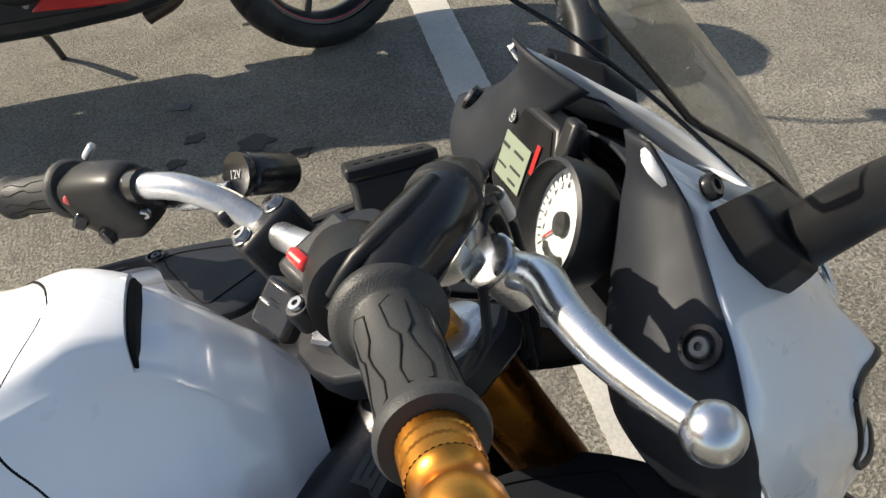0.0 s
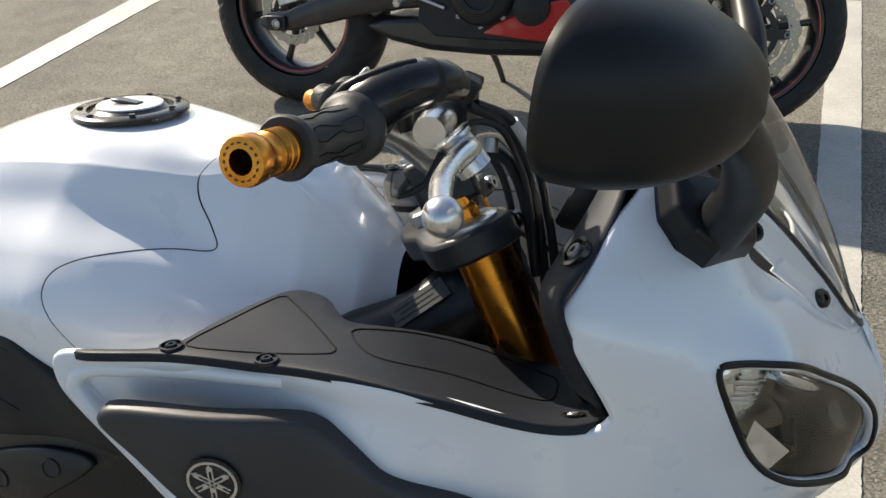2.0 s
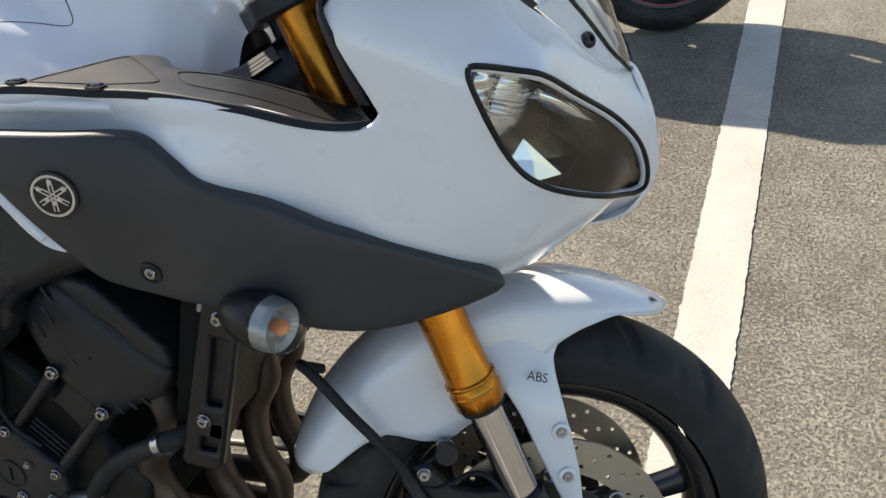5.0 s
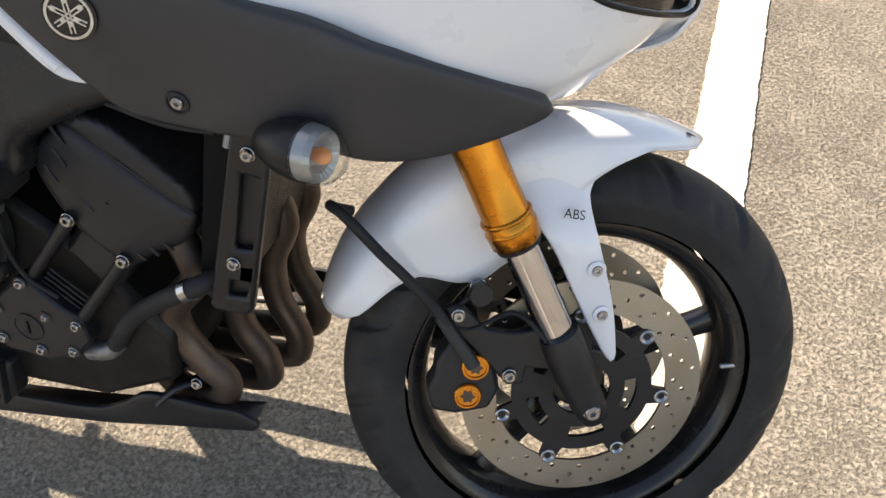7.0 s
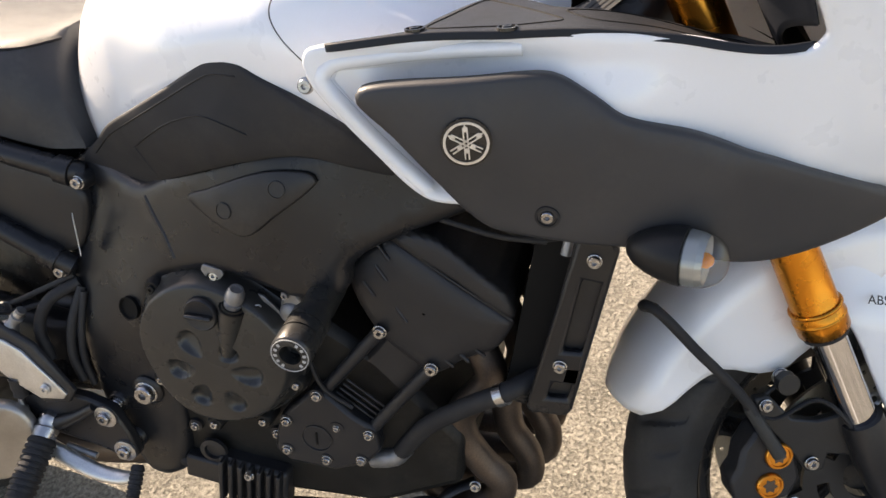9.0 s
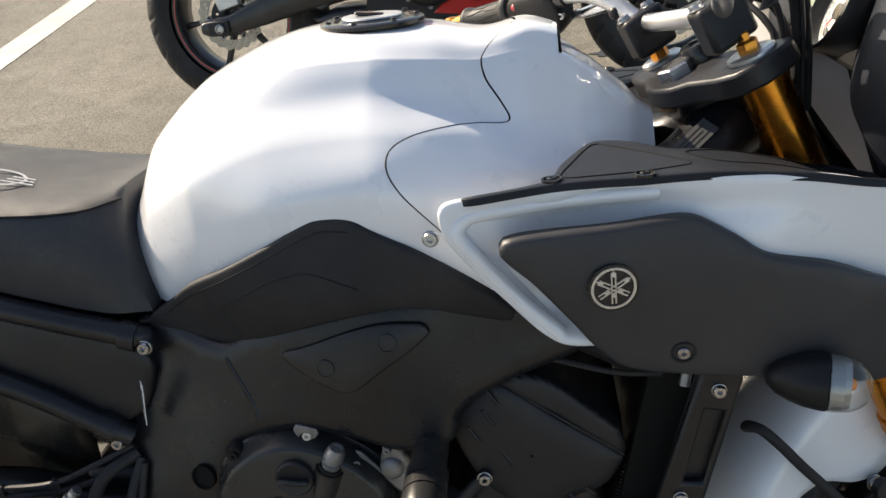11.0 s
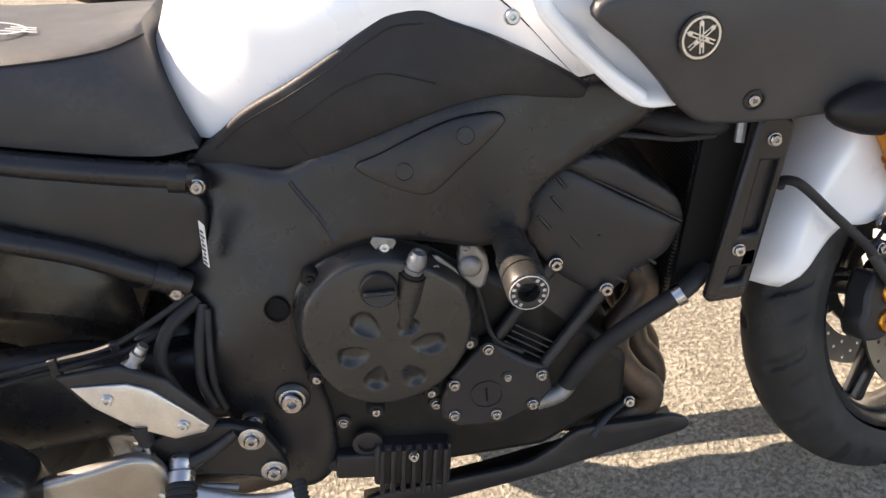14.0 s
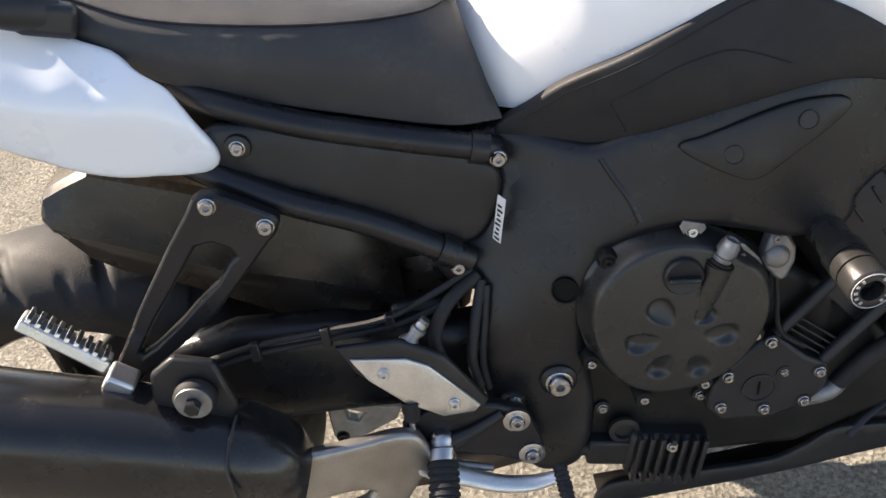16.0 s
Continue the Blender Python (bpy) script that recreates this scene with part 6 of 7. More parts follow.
def swingarm():
    for s in (1, -1):
        bm = bmesh.new()
        last = None
        for x, z, hz, y, hy in ((.50, .420, .045, -.115, .03), (.42, .420, .062, -.130, .032), (.33, .425, .062, -.140, .030), (.22, .445, .074, -.143, .028), (.10, .450, .078, -.143, .026), (-.02, .425, .078, -.143, .024), (-.13, .355, .056, -.143, .020), (-.20, .315, .040, -.143, .018), (-.23, .300, .026, -.143, .014)):
            row = ring(bm, (x, s * y, z), Vector((0, 1, 0)), Vector((0, 0, 1)), hy, hz, 24, 3.4)
            if last:
                bridge(bm, last, row)
            else:
                bm.faces.new(row)
            last = row
        bm.faces.new(last)
        part("swingarm", bm, FRAME, bike, "black cast swingarm")
    part("swingarm_bridge", box((.09, .24, .10), pose(.33, 0, .45)), FRAME, bike, bevel=.015)
    part("shock", tube([(.36, 0, .42), (.42, 0, .66)], .032, n=16), BLACK, bike)
    link = part("linkage", plate([(.146, .262), (.165, .266), (.210, .248), (.262, .238), (.250, .212), (.195, .187), (.160, .178), (.146, .192)], ([(.174, .246), (.202, .232), (.190, .217), (.174, .224)],), .022, Matrix(((1, 0, 0, 0), (0, 0, -1, 0), (0, 1, 0, 0), (0, 0, 0, 1)))), DULL, bike, "dull cast suspension linkage", bevel=.004)
    bolt((.160, -.011, .193), (0, -1, 0), link, .009, BLACK)
    wires = [[(.40, -.165, .57), (.36, -.178, .555), (.29, -.186, .530), (.20, -.184, .522), (.12, -.182, .513), (.05, -.182, .497)],
             [(.40, -.165, .56), (.37, -.18, .54), (.30, -.188, .520), (.21, -.186, .511), (.12, -.184, .503), (.05, -.184, .486)]]
    for w in wires:
        part("brake_line", tube(w, .0042, n=8), RUBBER, bike)
    for x, z in ((.127, .509), (.215, .516), (.295, .523)):
        part("line_clip", box((.012, .010, .026), pose(x, -.186, z)), BLACK, bike, bevel=.002)
    for k, pts in enumerate(([(.405, -.165, .56), (.365, -.19, .54), (.345, -.200, .50), (.352, -.205, .455)], [(.41, -.17, .555), (.395, -.192, .51), (.385, -.2, .46), (.39, -.2, .42)], [(.415, -.175, .55), (.405, -.19, .50), (.397, -.195, .45), (.40, -.195, .41)])):
        part("hose", tube(pts, (.0085, .0065, .005)[k], n=10), RUBBER, bike, "black rubber hose")
    joint = part("hose_joint", lathe([(-.014, 0), (-.013, .008), (-.006, .0125), (.004, .0130), (.010, .0100), (.013, .0075), (.020, .0075), (.021, .0092), (.027, .0092), (.028, .0070), (.040, .0066)], (.312, -.217, .510), (.66, .12, .70), 24), DULL, bike, "grey hose joint")
    part("hose_band", lathe([(.030, .0074), (.036, .0074)], (.312, -.217, .510), (.66, .12, .70), 20), STEEL, joint)


swingarm()


def rearset():
    m = Matrix(((1, 0, 0, 0), (0, 0, -1, -.215), (0, 1, 0, 0), (0, 0, 0, 1)))
    plate_ob = part("rearset", plate([(.285, .385), (.30, .405), (.35, .415), (.405, .405), (.44, .388), (.455, .345), (.46, .310), (.44, .298), (.40, .318), (.34, .335), (.30, .345)], (), .018, m), FRAME, bike, "black cast rider footrest bracket", bevel=.004)
    for x, z in ((.428, .378), (.442, .319)):
        part("washer", lathe([(0, .017), (.004, .017), (.005, .014)], (x, -.224, z), (0, -1, 0), 28), STEEL, plate_ob)
        bolt((x, -.228, z), (0, -1, 0), plate_ob, .0098)
    heel = Height([(.242, -.232, .519), (.348, -.236, .49), (.386, -.238, .421), (.35, -.238, .409), (.30, -.236, .445), (.255, -.233, .493)])
    edge = [(.246, .510), (.310, .501), (.334, .487), (.386, .421), (.379, .414), (.342, .412), (.300, .439), (.262, .479)]
    part("heel_guard_bed", panel(heel, [(.234, .524), (.305, .523), (.352, .493), (.394, .424), (.382, .408), (.345, .403), (.297, .440), (.25, .490)], depth=.004, lift=-.004, grid=.016, smooth_outline=False), BLACK, plate_ob)
    guard = part("heel_guard", panel(heel, edge, depth=.002, grid=.014, round_edge=.0015, smooth_outline=False), ALU, plate_ob, "brushed aluminium heel guard")
    for x, z in ((.281, .486), (.357, .429)):
        p, n = heel.place(x, z, .001)
        bolt(p, n, guard, .0066, ALU, "screw", True)
    part("cast_arm", tube([(.412, -.224, .392), (.375, -.226, .372), (.338, -.228, .358)], [.007, .009, .012], n=14), FRAME, plate_ob)
    # rider's peg, pointing outward with a ribbed rubber
    a, d = Vector((.3325, -.222, .365)), Vector((-.06, -.82, -.56)).normalized()
    peg = part("rider_peg", lathe([(-.006, .012), (0, .0165), (.010, .0168), (.012, .0150), (.016, .0150), (.018, .0172), (.030, .0168), (.034, .0150)], a, d, 28), STEEL, plate_ob, "ribbed rubber rider footrest with a plated collar")
    part("peg_spring", tube([a + d * .015 + Vector((.014, 0, .006)), a + d * .030 + Vector((.006, -.004, .014)), a + d * .036 + Vector((-.010, -.002, .012))], .0016, n=8), STEEL, peg)
    prof = [(.032, .0165)]
    for k in range(9):
        prof += [(.036 + .0085 * k, .0198), (.0405 + .0085 * k, .0198), (.0412 + .0085 * k, .0176), (.0440 + .0085 * k, .0176)]
    prof += [(.117, .0196), (.122, .016), (.122, 0)]
    part("peg_rubber", lathe(prof, a, d, 28), RUBBER, peg)
    # brake pedal: a flat cast bar with a ribbed toe, and its push rod
    pedal = part("brake_pedal", tube([(.302, -.236, .372), (.299, -.238, .356), (.306, -.240, .336), (.333, -.240, .320), (.367, -.242, .303), (.402, -.244, .290), (.440, -.246, .287), (.472, -.250, .298)], [.009, .011, .0135, .0125, .0120, .0115, .0105, .008], n=18, flat=.55), ALU, bike, "cast aluminium rear brake pedal")
    prof = [(0, .008)]
    for k in range(6):
        prof += [(.004 + .0062 * k, .0098), (.0072 + .0062 * k, .0098), (.0078 + .0062 * k, .0085), (.0098 + .0062 * k, .0085)]
    toe = part("pedal_toe", lathe(prof + [(.044, .0095), (.046, .007), (.046, 0)], (.473, -.246, .313), (.10, -.78, -.60), 22), RUBBER, pedal)
    part("toe_cap", lathe([(.0455, .0062), (.0475, .0058), (.0480, 0)], (.473, -.246, .313), (.10, -.78, -.60), 18), ALU, toe)
    part("pedal_rod", tube([(.300, -.234, .380), (.302, -.230, .418), (.306, -.224, .450)], .0042, n=8), STEEL, pedal)
    part("rod_fork", box((.013, .016, .030), pose(.300, -.236, .376, 0, 6, 0)), STEEL, pedal, bevel=.003)
    part("rod_boot", lathe([(0, .005), (.006, .011), (.012, .010), (.018, .0125), (.028, .0125), (.034, .014)], (.302, -.230, .402), (.08, .10, 1), 20), RUBBER, pedal)
    part("return_spring", tube([(.345, -.226, .318), (.39, -.226, .303)], .0048, n=10), DULL, pedal)
    # side stand on the far side
    part("side_stand", tube([(.50, .16, .26), (.47, .25, .13), (.45, .335, .025)], [.014, .011, .010], n=14), FRAME, bike, "black side stand leg")
    part("stand_foot", box((.06, .035, .008), pose(.452, .340, .034 - .008, 11.5, 0, 0)), FRAME, bike, bevel=.003)


rearset()


# ---- cockpit ----
def windscreen():
    rows = []
    centre = spline([(1.497, .876), (1.485, .905), (1.468, .950), (1.440, 1.008), (1.415, 1.052), (1.372, 1.115), (1.318, 1.185), (1.270, 1.240)], .012)
    n = len(centre)
    for i, (x, z) in enumerate(centre):
        t = i / (n - 1)
        half = float(np.interp(t, [0, .06, .2, .36, .48, .6, .8, .93, 1], [.012, .040, .072, .104, .125, .150, .150, .120, .06]))
        rows.append([(x - 4.2 * (half * s) ** 2 * (1 - .25 * t), half * s, z + .15 * (half * s) ** 2) for s in np.linspace(-1, 1, 25)])
    bm, _ = strip(rows)
    screen = part("windscreen", bm, SCREEN, bike, "clear lightly smoked windscreen", smooth=80)
    screen.visible_shadow = False
    rim = [(r[0][0], r[0][1], r[0][2]) for r in rows] + list(rows[-1][1:-1]) + [r[-1] for r in rows[::-1]]
    part("screen_edge", tube(rim + [rim[0]], .0024, n=8, smooth_path=False), GLOSS, screen)
    # the white ledge of the fairing that carries the screen, open in the middle
    outer = spline([(1.288, -.115, 1.078), (1.318, -.128, 1.052), (1.360, -.108, 1.015), (1.392, -.090, .982), (1.425, -.068, .945), (1.456, -.046, .910), (1.474, -.034, .888)], .008)
    inner = spline([(1.350, -.066, 1.078), (1.380, -.062, 1.045), (1.408, -.052, 1.020), (1.430, -.045, .990), (1.450, -.030, .955), (1.468, -.018, .925), (1.480, -.014, .900)], .004)
    for s in (1, -1):
        ledge = []
        for k, a in enumerate(outer):
            b = inner[round(k * (len(inner) - 1) / (len(outer) - 1))]
            b = a + (b - a) * float(np.interp(k / (len(outer) - 1), [0, .3, .6, 1], [.18, .34, .7, 1]))
            ledge.append([(a[0] + (b[0] - a[0]) * v, s * (a[1] + (b[1] - a[1]) * v), a[2] + (b[2] - a[2]) * v - .004 - .010 * math.sin(math.pi * v)) for v in np.linspace(-.10, 1, 10)])
        bm, _ = strip(ledge)
        part("screen_ledge", bm, WHITE, bike, solid=.003, smooth=70)
    for s in (1, -1):
        for p, n_ in (((1.323, -.129, 1.050), (.55, -.6, .55)), ((1.394, -.090, .985), (.6, -.55, .55)), ((1.456, -.045, .912), (.75, -.4, .5))):
            q, m = Vector((p[0], s * p[1], p[2])), Vector((n_[0], s * n_[1], n_[2])).normalized()
            part("screen_screw", lathe([(-.003, .0085), (.002, .0085), (.004, .0065), (.004, .0035), (.002, .003), (.002, 0)], q + m * .002, m, 20), GLOSS, screen)


windscreen()


def cockpit_panels():
    outer = [(1.295, -.117, 1.080), (1.306, -.139, 1.049), (1.305, -.151, 1.039), (1.298, -.187, 1.015), (1.289, -.220, 1.001), (1.275, -.257, .982), (1.283, -.250, .944), (1.297, -.232, .893)]
    inner = [(1.325, -.040, 1.050), (1.295, -.075, 1.020), (1.272, -.105, .985), (1.255, -.130, .955), (1.246, -.155, .925), (1.255, -.165, .895), (1.275, -.165, .855)]
    for s in (1, -1):
        rows = []
        line, back = spline(outer, .01), spline(inner, .004)
        for k, a in enumerate(line):
            b = back[round(k * (len(back) - 1) / (len(line) - 1))]
            proud = min(1, max(0, (.78 - k / (len(line) - 1)) / .15))
            row = []
            for t in np.linspace(0, 1, 12):
                p = a + (b - a) * t
                lift = .016 * math.sin(math.pi * t)
                row.append((p[0] - lift * .7 - .0035 * proud, s * p[1], p[2] + lift * .5 + .0025 * proud))
            rows.append(row)
        bm, _ = strip(rows)
        trim = part("cockpit_panel", bm, PANEL, bike, "black moulded cockpit panel", solid=.003, smooth=70)
        p, n = Vector((1.2735, s * -.207, 1.0035)), Vector((-.66, s * -.30, .68))
        part("screw_cup", lathe([(-.002, .0125), (.003, .0125), (.0035, .0095), (.0005, .009), (.0005, 0)], p, n, 24), GLOSS, trim)
        bolt(p, n, trim, .0062, DULL, "screw", False)
        # near-black sheet added down to the fork, standing for the shaded inside
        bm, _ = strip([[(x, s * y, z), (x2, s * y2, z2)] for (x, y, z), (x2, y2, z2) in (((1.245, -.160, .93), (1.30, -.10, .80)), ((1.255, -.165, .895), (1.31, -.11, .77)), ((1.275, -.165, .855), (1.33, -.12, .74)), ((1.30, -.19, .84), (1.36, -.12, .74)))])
        part("dark_inner_sheet", bm, RECESS, bike, solid=.003)
    # dash hood, up to the windscreen
    rows = []
    for t in np.linspace(0, 1, 12):
        x, z, w = 1.318 + .150 * t, 1.028 - .125 * t, .085 - .05 * t
        rows.append([(x - 1.5 * (w * s) ** 2, w * s, z - .02 * s * s) for s in np.linspace(-1, 1, 13)])
    bm, _ = strip(rows)
    part("dash_hood", bm, PANEL, bike, "black hood behind the gauges", solid=.003, smooth=70)
    # near-black blocks that fill the space in the nose and behind the gauges
    part("nose_block", box((.10, .20, .02), pose(1.40, 0, .80, 0, 20, 0)), RECESS, bike, bevel=.004)
    part("dash_back", box((.02, .20, .08), pose(1.305, .02, .965, 0, 25, 0)), RECESS, bike, bevel=.006)


cockpit_panels()


def gauges():
    n = Vector((-.90, -.02, .43)).normalized()
    up = (.43, 0, .9)
    c = Vector((1.257, -.047, 1.003))
    m = facing(c, n, up)
    pod = part("tachometer", lathe([(-.035, .030), (-.02, .043), (.004, .0465), (.010, .0455), (.012, .0425), (.006, .0400), (-.009, .0392)], c, n, 48), BLACK, bike, "round white-faced rev counter in a black bezel")
    part("dial", lathe([(-.004, .0395), (-.0035, .0395), (-.0035, 0)], c, n, 48), DIAL, pod)
    glass_ = part("dial_glass", lathe([(.003, .0398), (.0055, .020), (.006, 0)], c, n, 40), LENS, pod)
    glass_.visible_shadow = False
    for k in range(27):
        a = radians(-140 + 10 * k)
        tick = m @ pose(.0335 * math.sin(a), .0335 * math.cos(a), -.003, 0, 0, -math.degrees(a))
        part("tick", box((.0009, .005 if k % 2 == 0 else .003, .0004), tick), RED if k > 21 else INK, pod)
    for k in range(14):
        a = radians(-140 + 20 * k)
        text(str(k), .0068, m @ pose(.0272 * math.sin(a), .0272 * math.cos(a), -.0031), RED if k > 11 else INK, pod, "numeral")
    a = radians(-138)
    part("needle", box((.0014, .030, .0008), m @ pose(.011 * math.sin(a), .011 * math.cos(a), -.0016, 0, 0, -math.degrees(a))), RED, pod, "red needle")
    part("needle_hub", lathe([(-.003, .009), (.0008, .0085), (.0012, .007), (.0012, 0)], c, n, 28), INK, pod)
    for k in range(5):
        a = radians(152 + 14 * k)
        part("warning_light", lathe([(-.0032, .0042), (-.0026, .0042), (-.0026, 0)], m @ Vector((.0255 * math.sin(a) * (1 if k != 2 else .7), .0265 * math.cos(a), 0)), n, 16), GLOSS, pod)
    # the display beside it
    c2 = Vector((1.276, .074, .994))
    m2 = facing(c2, n, up)
    shape = [(.058, -.030), (.064, .014), (.046, .046), (-.032, .044), (-.048, .022), (-.044, -.030), (-.02, -.046), (.03, -.046)]
    case = part("display_unit", extrude(shape, .030, m2 @ pose(0, 0, .006)), BLACK, bike, "black display unit with a grey-green screen", bevel=.004)
    part("display_glass", extrude([(x * .86, y * .86) for x, y in shape], .001, m2 @ pose(0, 0, .0072)), GLOSS, case)
    lcd = part("lcd", box((.052, .038, .0008), m2 @ pose(-.004, -.004, .0085)), LCD, case, "grey-green liquid crystal display")
    for x, y, w, h in ((-.018, .008, .014, .003), (.008, .009, .02, .0025), (-.016, -.008, .018, .002), (.010, -.004, .022, .0022), (.010, -.014, .016, .0022)):
        part("segment", box((w, h, .0003), m2 @ pose(-.004 + x, -.004 + y, .0091)), INK, lcd)
    part("lamp_strip", box((.006, .024, .0006), m2 @ pose(.031, .012, .0085)), REDPAINT, case)
    emblem(m2 @ Vector((-.028, .028, .0078)), n, .006, case, PALE, up)
    for k in (0, 1):
        part("button", lathe([(0, .006), (.006, .0055), (.007, .004), (.007, 0)], m2 @ Vector((-.030 + .02 * k, -.047, .0)), n, 16), RUBBER, case)
    part("gauge_ear", box((.02, .034, .012), m2 @ pose(.058, .040, 0)), BLACK, case, bevel=.004)


gauges()


def mirrors():
    for s in (1, -1):
        def at(p):
            return Vector((p[0], s * p[1], p[2]))
        # foot: a moulded block on the fairing, narrowing to the arm
        base_line = [(1.319, -.138, 1.040), (1.325, -.160, 1.016), (1.340, -.168, .998), (1.360, -.160, .981), (1.390, -.112, .973), (1.388, -.098, .996), (1.362, -.105, 1.022)]
        ends = [Vector(p) for p in base_line]
        loop = [p + (q - p) * f for p, q in zip(ends, ends[1:] + ends[:1]) for f in (0, .07, .2, .8, .93)]
        mid = sum(ends, Vector()) / len(ends)
        out = Vector((.30, -.62, .72)).normalized()
        boot = bmesh.new()
        rows = []
        for h, k in ((-.012, 1.02), (.003, 1.0), (.017, .94), (.022, .90), (.0245, .82), (.026, .45)):
            rows.append([boot.verts.new(at(mid + (p - mid) * k + out * h + Vector((.006, 0, .002)) * max(0, h / .04))) for p in loop])
        for p, q in zip(rows, rows[1:]):
            bridge(boot, p, q)
        boot.faces.new(rows[-1])
        base = part("mirror_foot", boot, MATT, bike, "black rubber mirror foot")
        part("mirror_arm", tube([at(p) for p in ((1.366, -.148, 1.006), (1.376, -.168, 1.030), (1.384, -.192, 1.056), (1.382, -.232, 1.088), (1.374, -.270, 1.113), (1.366, -.300, 1.135))], [.0195, .0190, .0180, .0165, .0145, .0125], n=20), MATT, base)
        f = at((-.957, .235, .170)).normalized()
        w = at((.238, .971, 0)).normalized()
        u = w.cross(f) * s
        roll = .084 * s
        w, u = (w * math.cos(roll * s) + u * math.sin(roll * s)), (u * math.cos(roll * s) - w * math.sin(roll * s))
        c = at((1.303, -.359, 1.161))

        def loop_at(k, depth, dw=0.0, du=0.0):
            pts = []
            for q in range(56):
                a = 2 * math.pi * q / 56
                cx, cy = math.copysign(abs(math.cos(a)) ** .75, math.cos(a)), math.copysign(abs(math.sin(a)) ** .75, math.sin(a))
                pts.append(c + w * (.064 * cx * k + dw) + u * ((.0455 * cy - .002 * cx) * k + du) - f * depth)
            return pts
        bm = bmesh.new()
        rows = [[bm.verts.new(p) for p in loop_at(.93, .003)], [bm.verts.new(p) for p in loop_at(.955, -.0012)], [bm.verts.new(p) for p in loop_at(.985, -.0012)], [bm.verts.new(p) for p in loop_at(1.0, .002)]]
        for i in range(1, 17):
            t = i / 16
            k = (1 - t**2.3) ** .5 if t < 1 else .001
            rows.append([bm.verts.new(p) for p in loop_at(1.02 * k if t < .9 else k, .077 * t, .040 * t**1.4, -.010 * t**1.4)])
        for a, b in zip(rows, rows[1:]):
            bridge(bm, a, b)
        part("mirror_housing", bm, MATT, base, "black moulded mirror housing", smooth=60)
        bm = bmesh.new()
        bm.faces.new([bm.verts.new(p) for p in loop_at(.945, -.0002)])
        part("mirror_glass", bm, MIRROR, base, "mirror glass", solid=.0015)


mirrors()


def indicators():
    for s in (1, -1):
        a, d = Vector((1.160, s * -.272, .694)), Vector((.965, s * -.24, -.05)).normalized()
        body = part("indicator", lathe([(-.020, .004), (-.018, .009), (-.010, .0165), (.002, .0225), (.016, .0268), (.030, .0286), (.036, .0288), (.037, .0272)], a, d, 36), MATT, bike, "black front indicator with a clear lens")
        lens = part("indicator_lens", lathe([(.037, .0286), (.048, .0282), (.058, .0262), (.066, .0222), (.072, .0165), (.0755, .009), (.0765, 0)], a, d, 36), LENS, body, "clear indicator lens")
        lens.visible_shadow = False
        # fluted pale liner and the amber bulb in it
        liner = bmesh.new()
        _, u, v = axes_for(d)
        rows = []
        for t, r in ((.038, .0270), (.050, .0262), (.056, .0235), (.052, .0170), (.044, .0110), (.042, .001)):
            rows.append([liner.verts.new(a + d * (t + (.0005 if k % 2 and r > .005 else 0)) + (u * math.cos(2 * math.pi * k / 48) + v * math.sin(2 * math.pi * k / 48)) * r) for k in range(48)])
        for p, q in zip(rows, rows[1:]):
            bridge(liner, p, q)
        part("lens_liner", liner, LINER, body, "pale fluted liner", smooth=0)
        part("bulb", lathe([(.043, .005), (.050, .0078), (.057, .0075), (.062, .004), (.063, 0)], a, d, 20), AMBER, body, "amber bulb")
        part("stalk", tube([a - d * .008, a - d * .02 + Vector((0, s * .03, .012))], .010, n=12), RUBBER, body)


indicators()


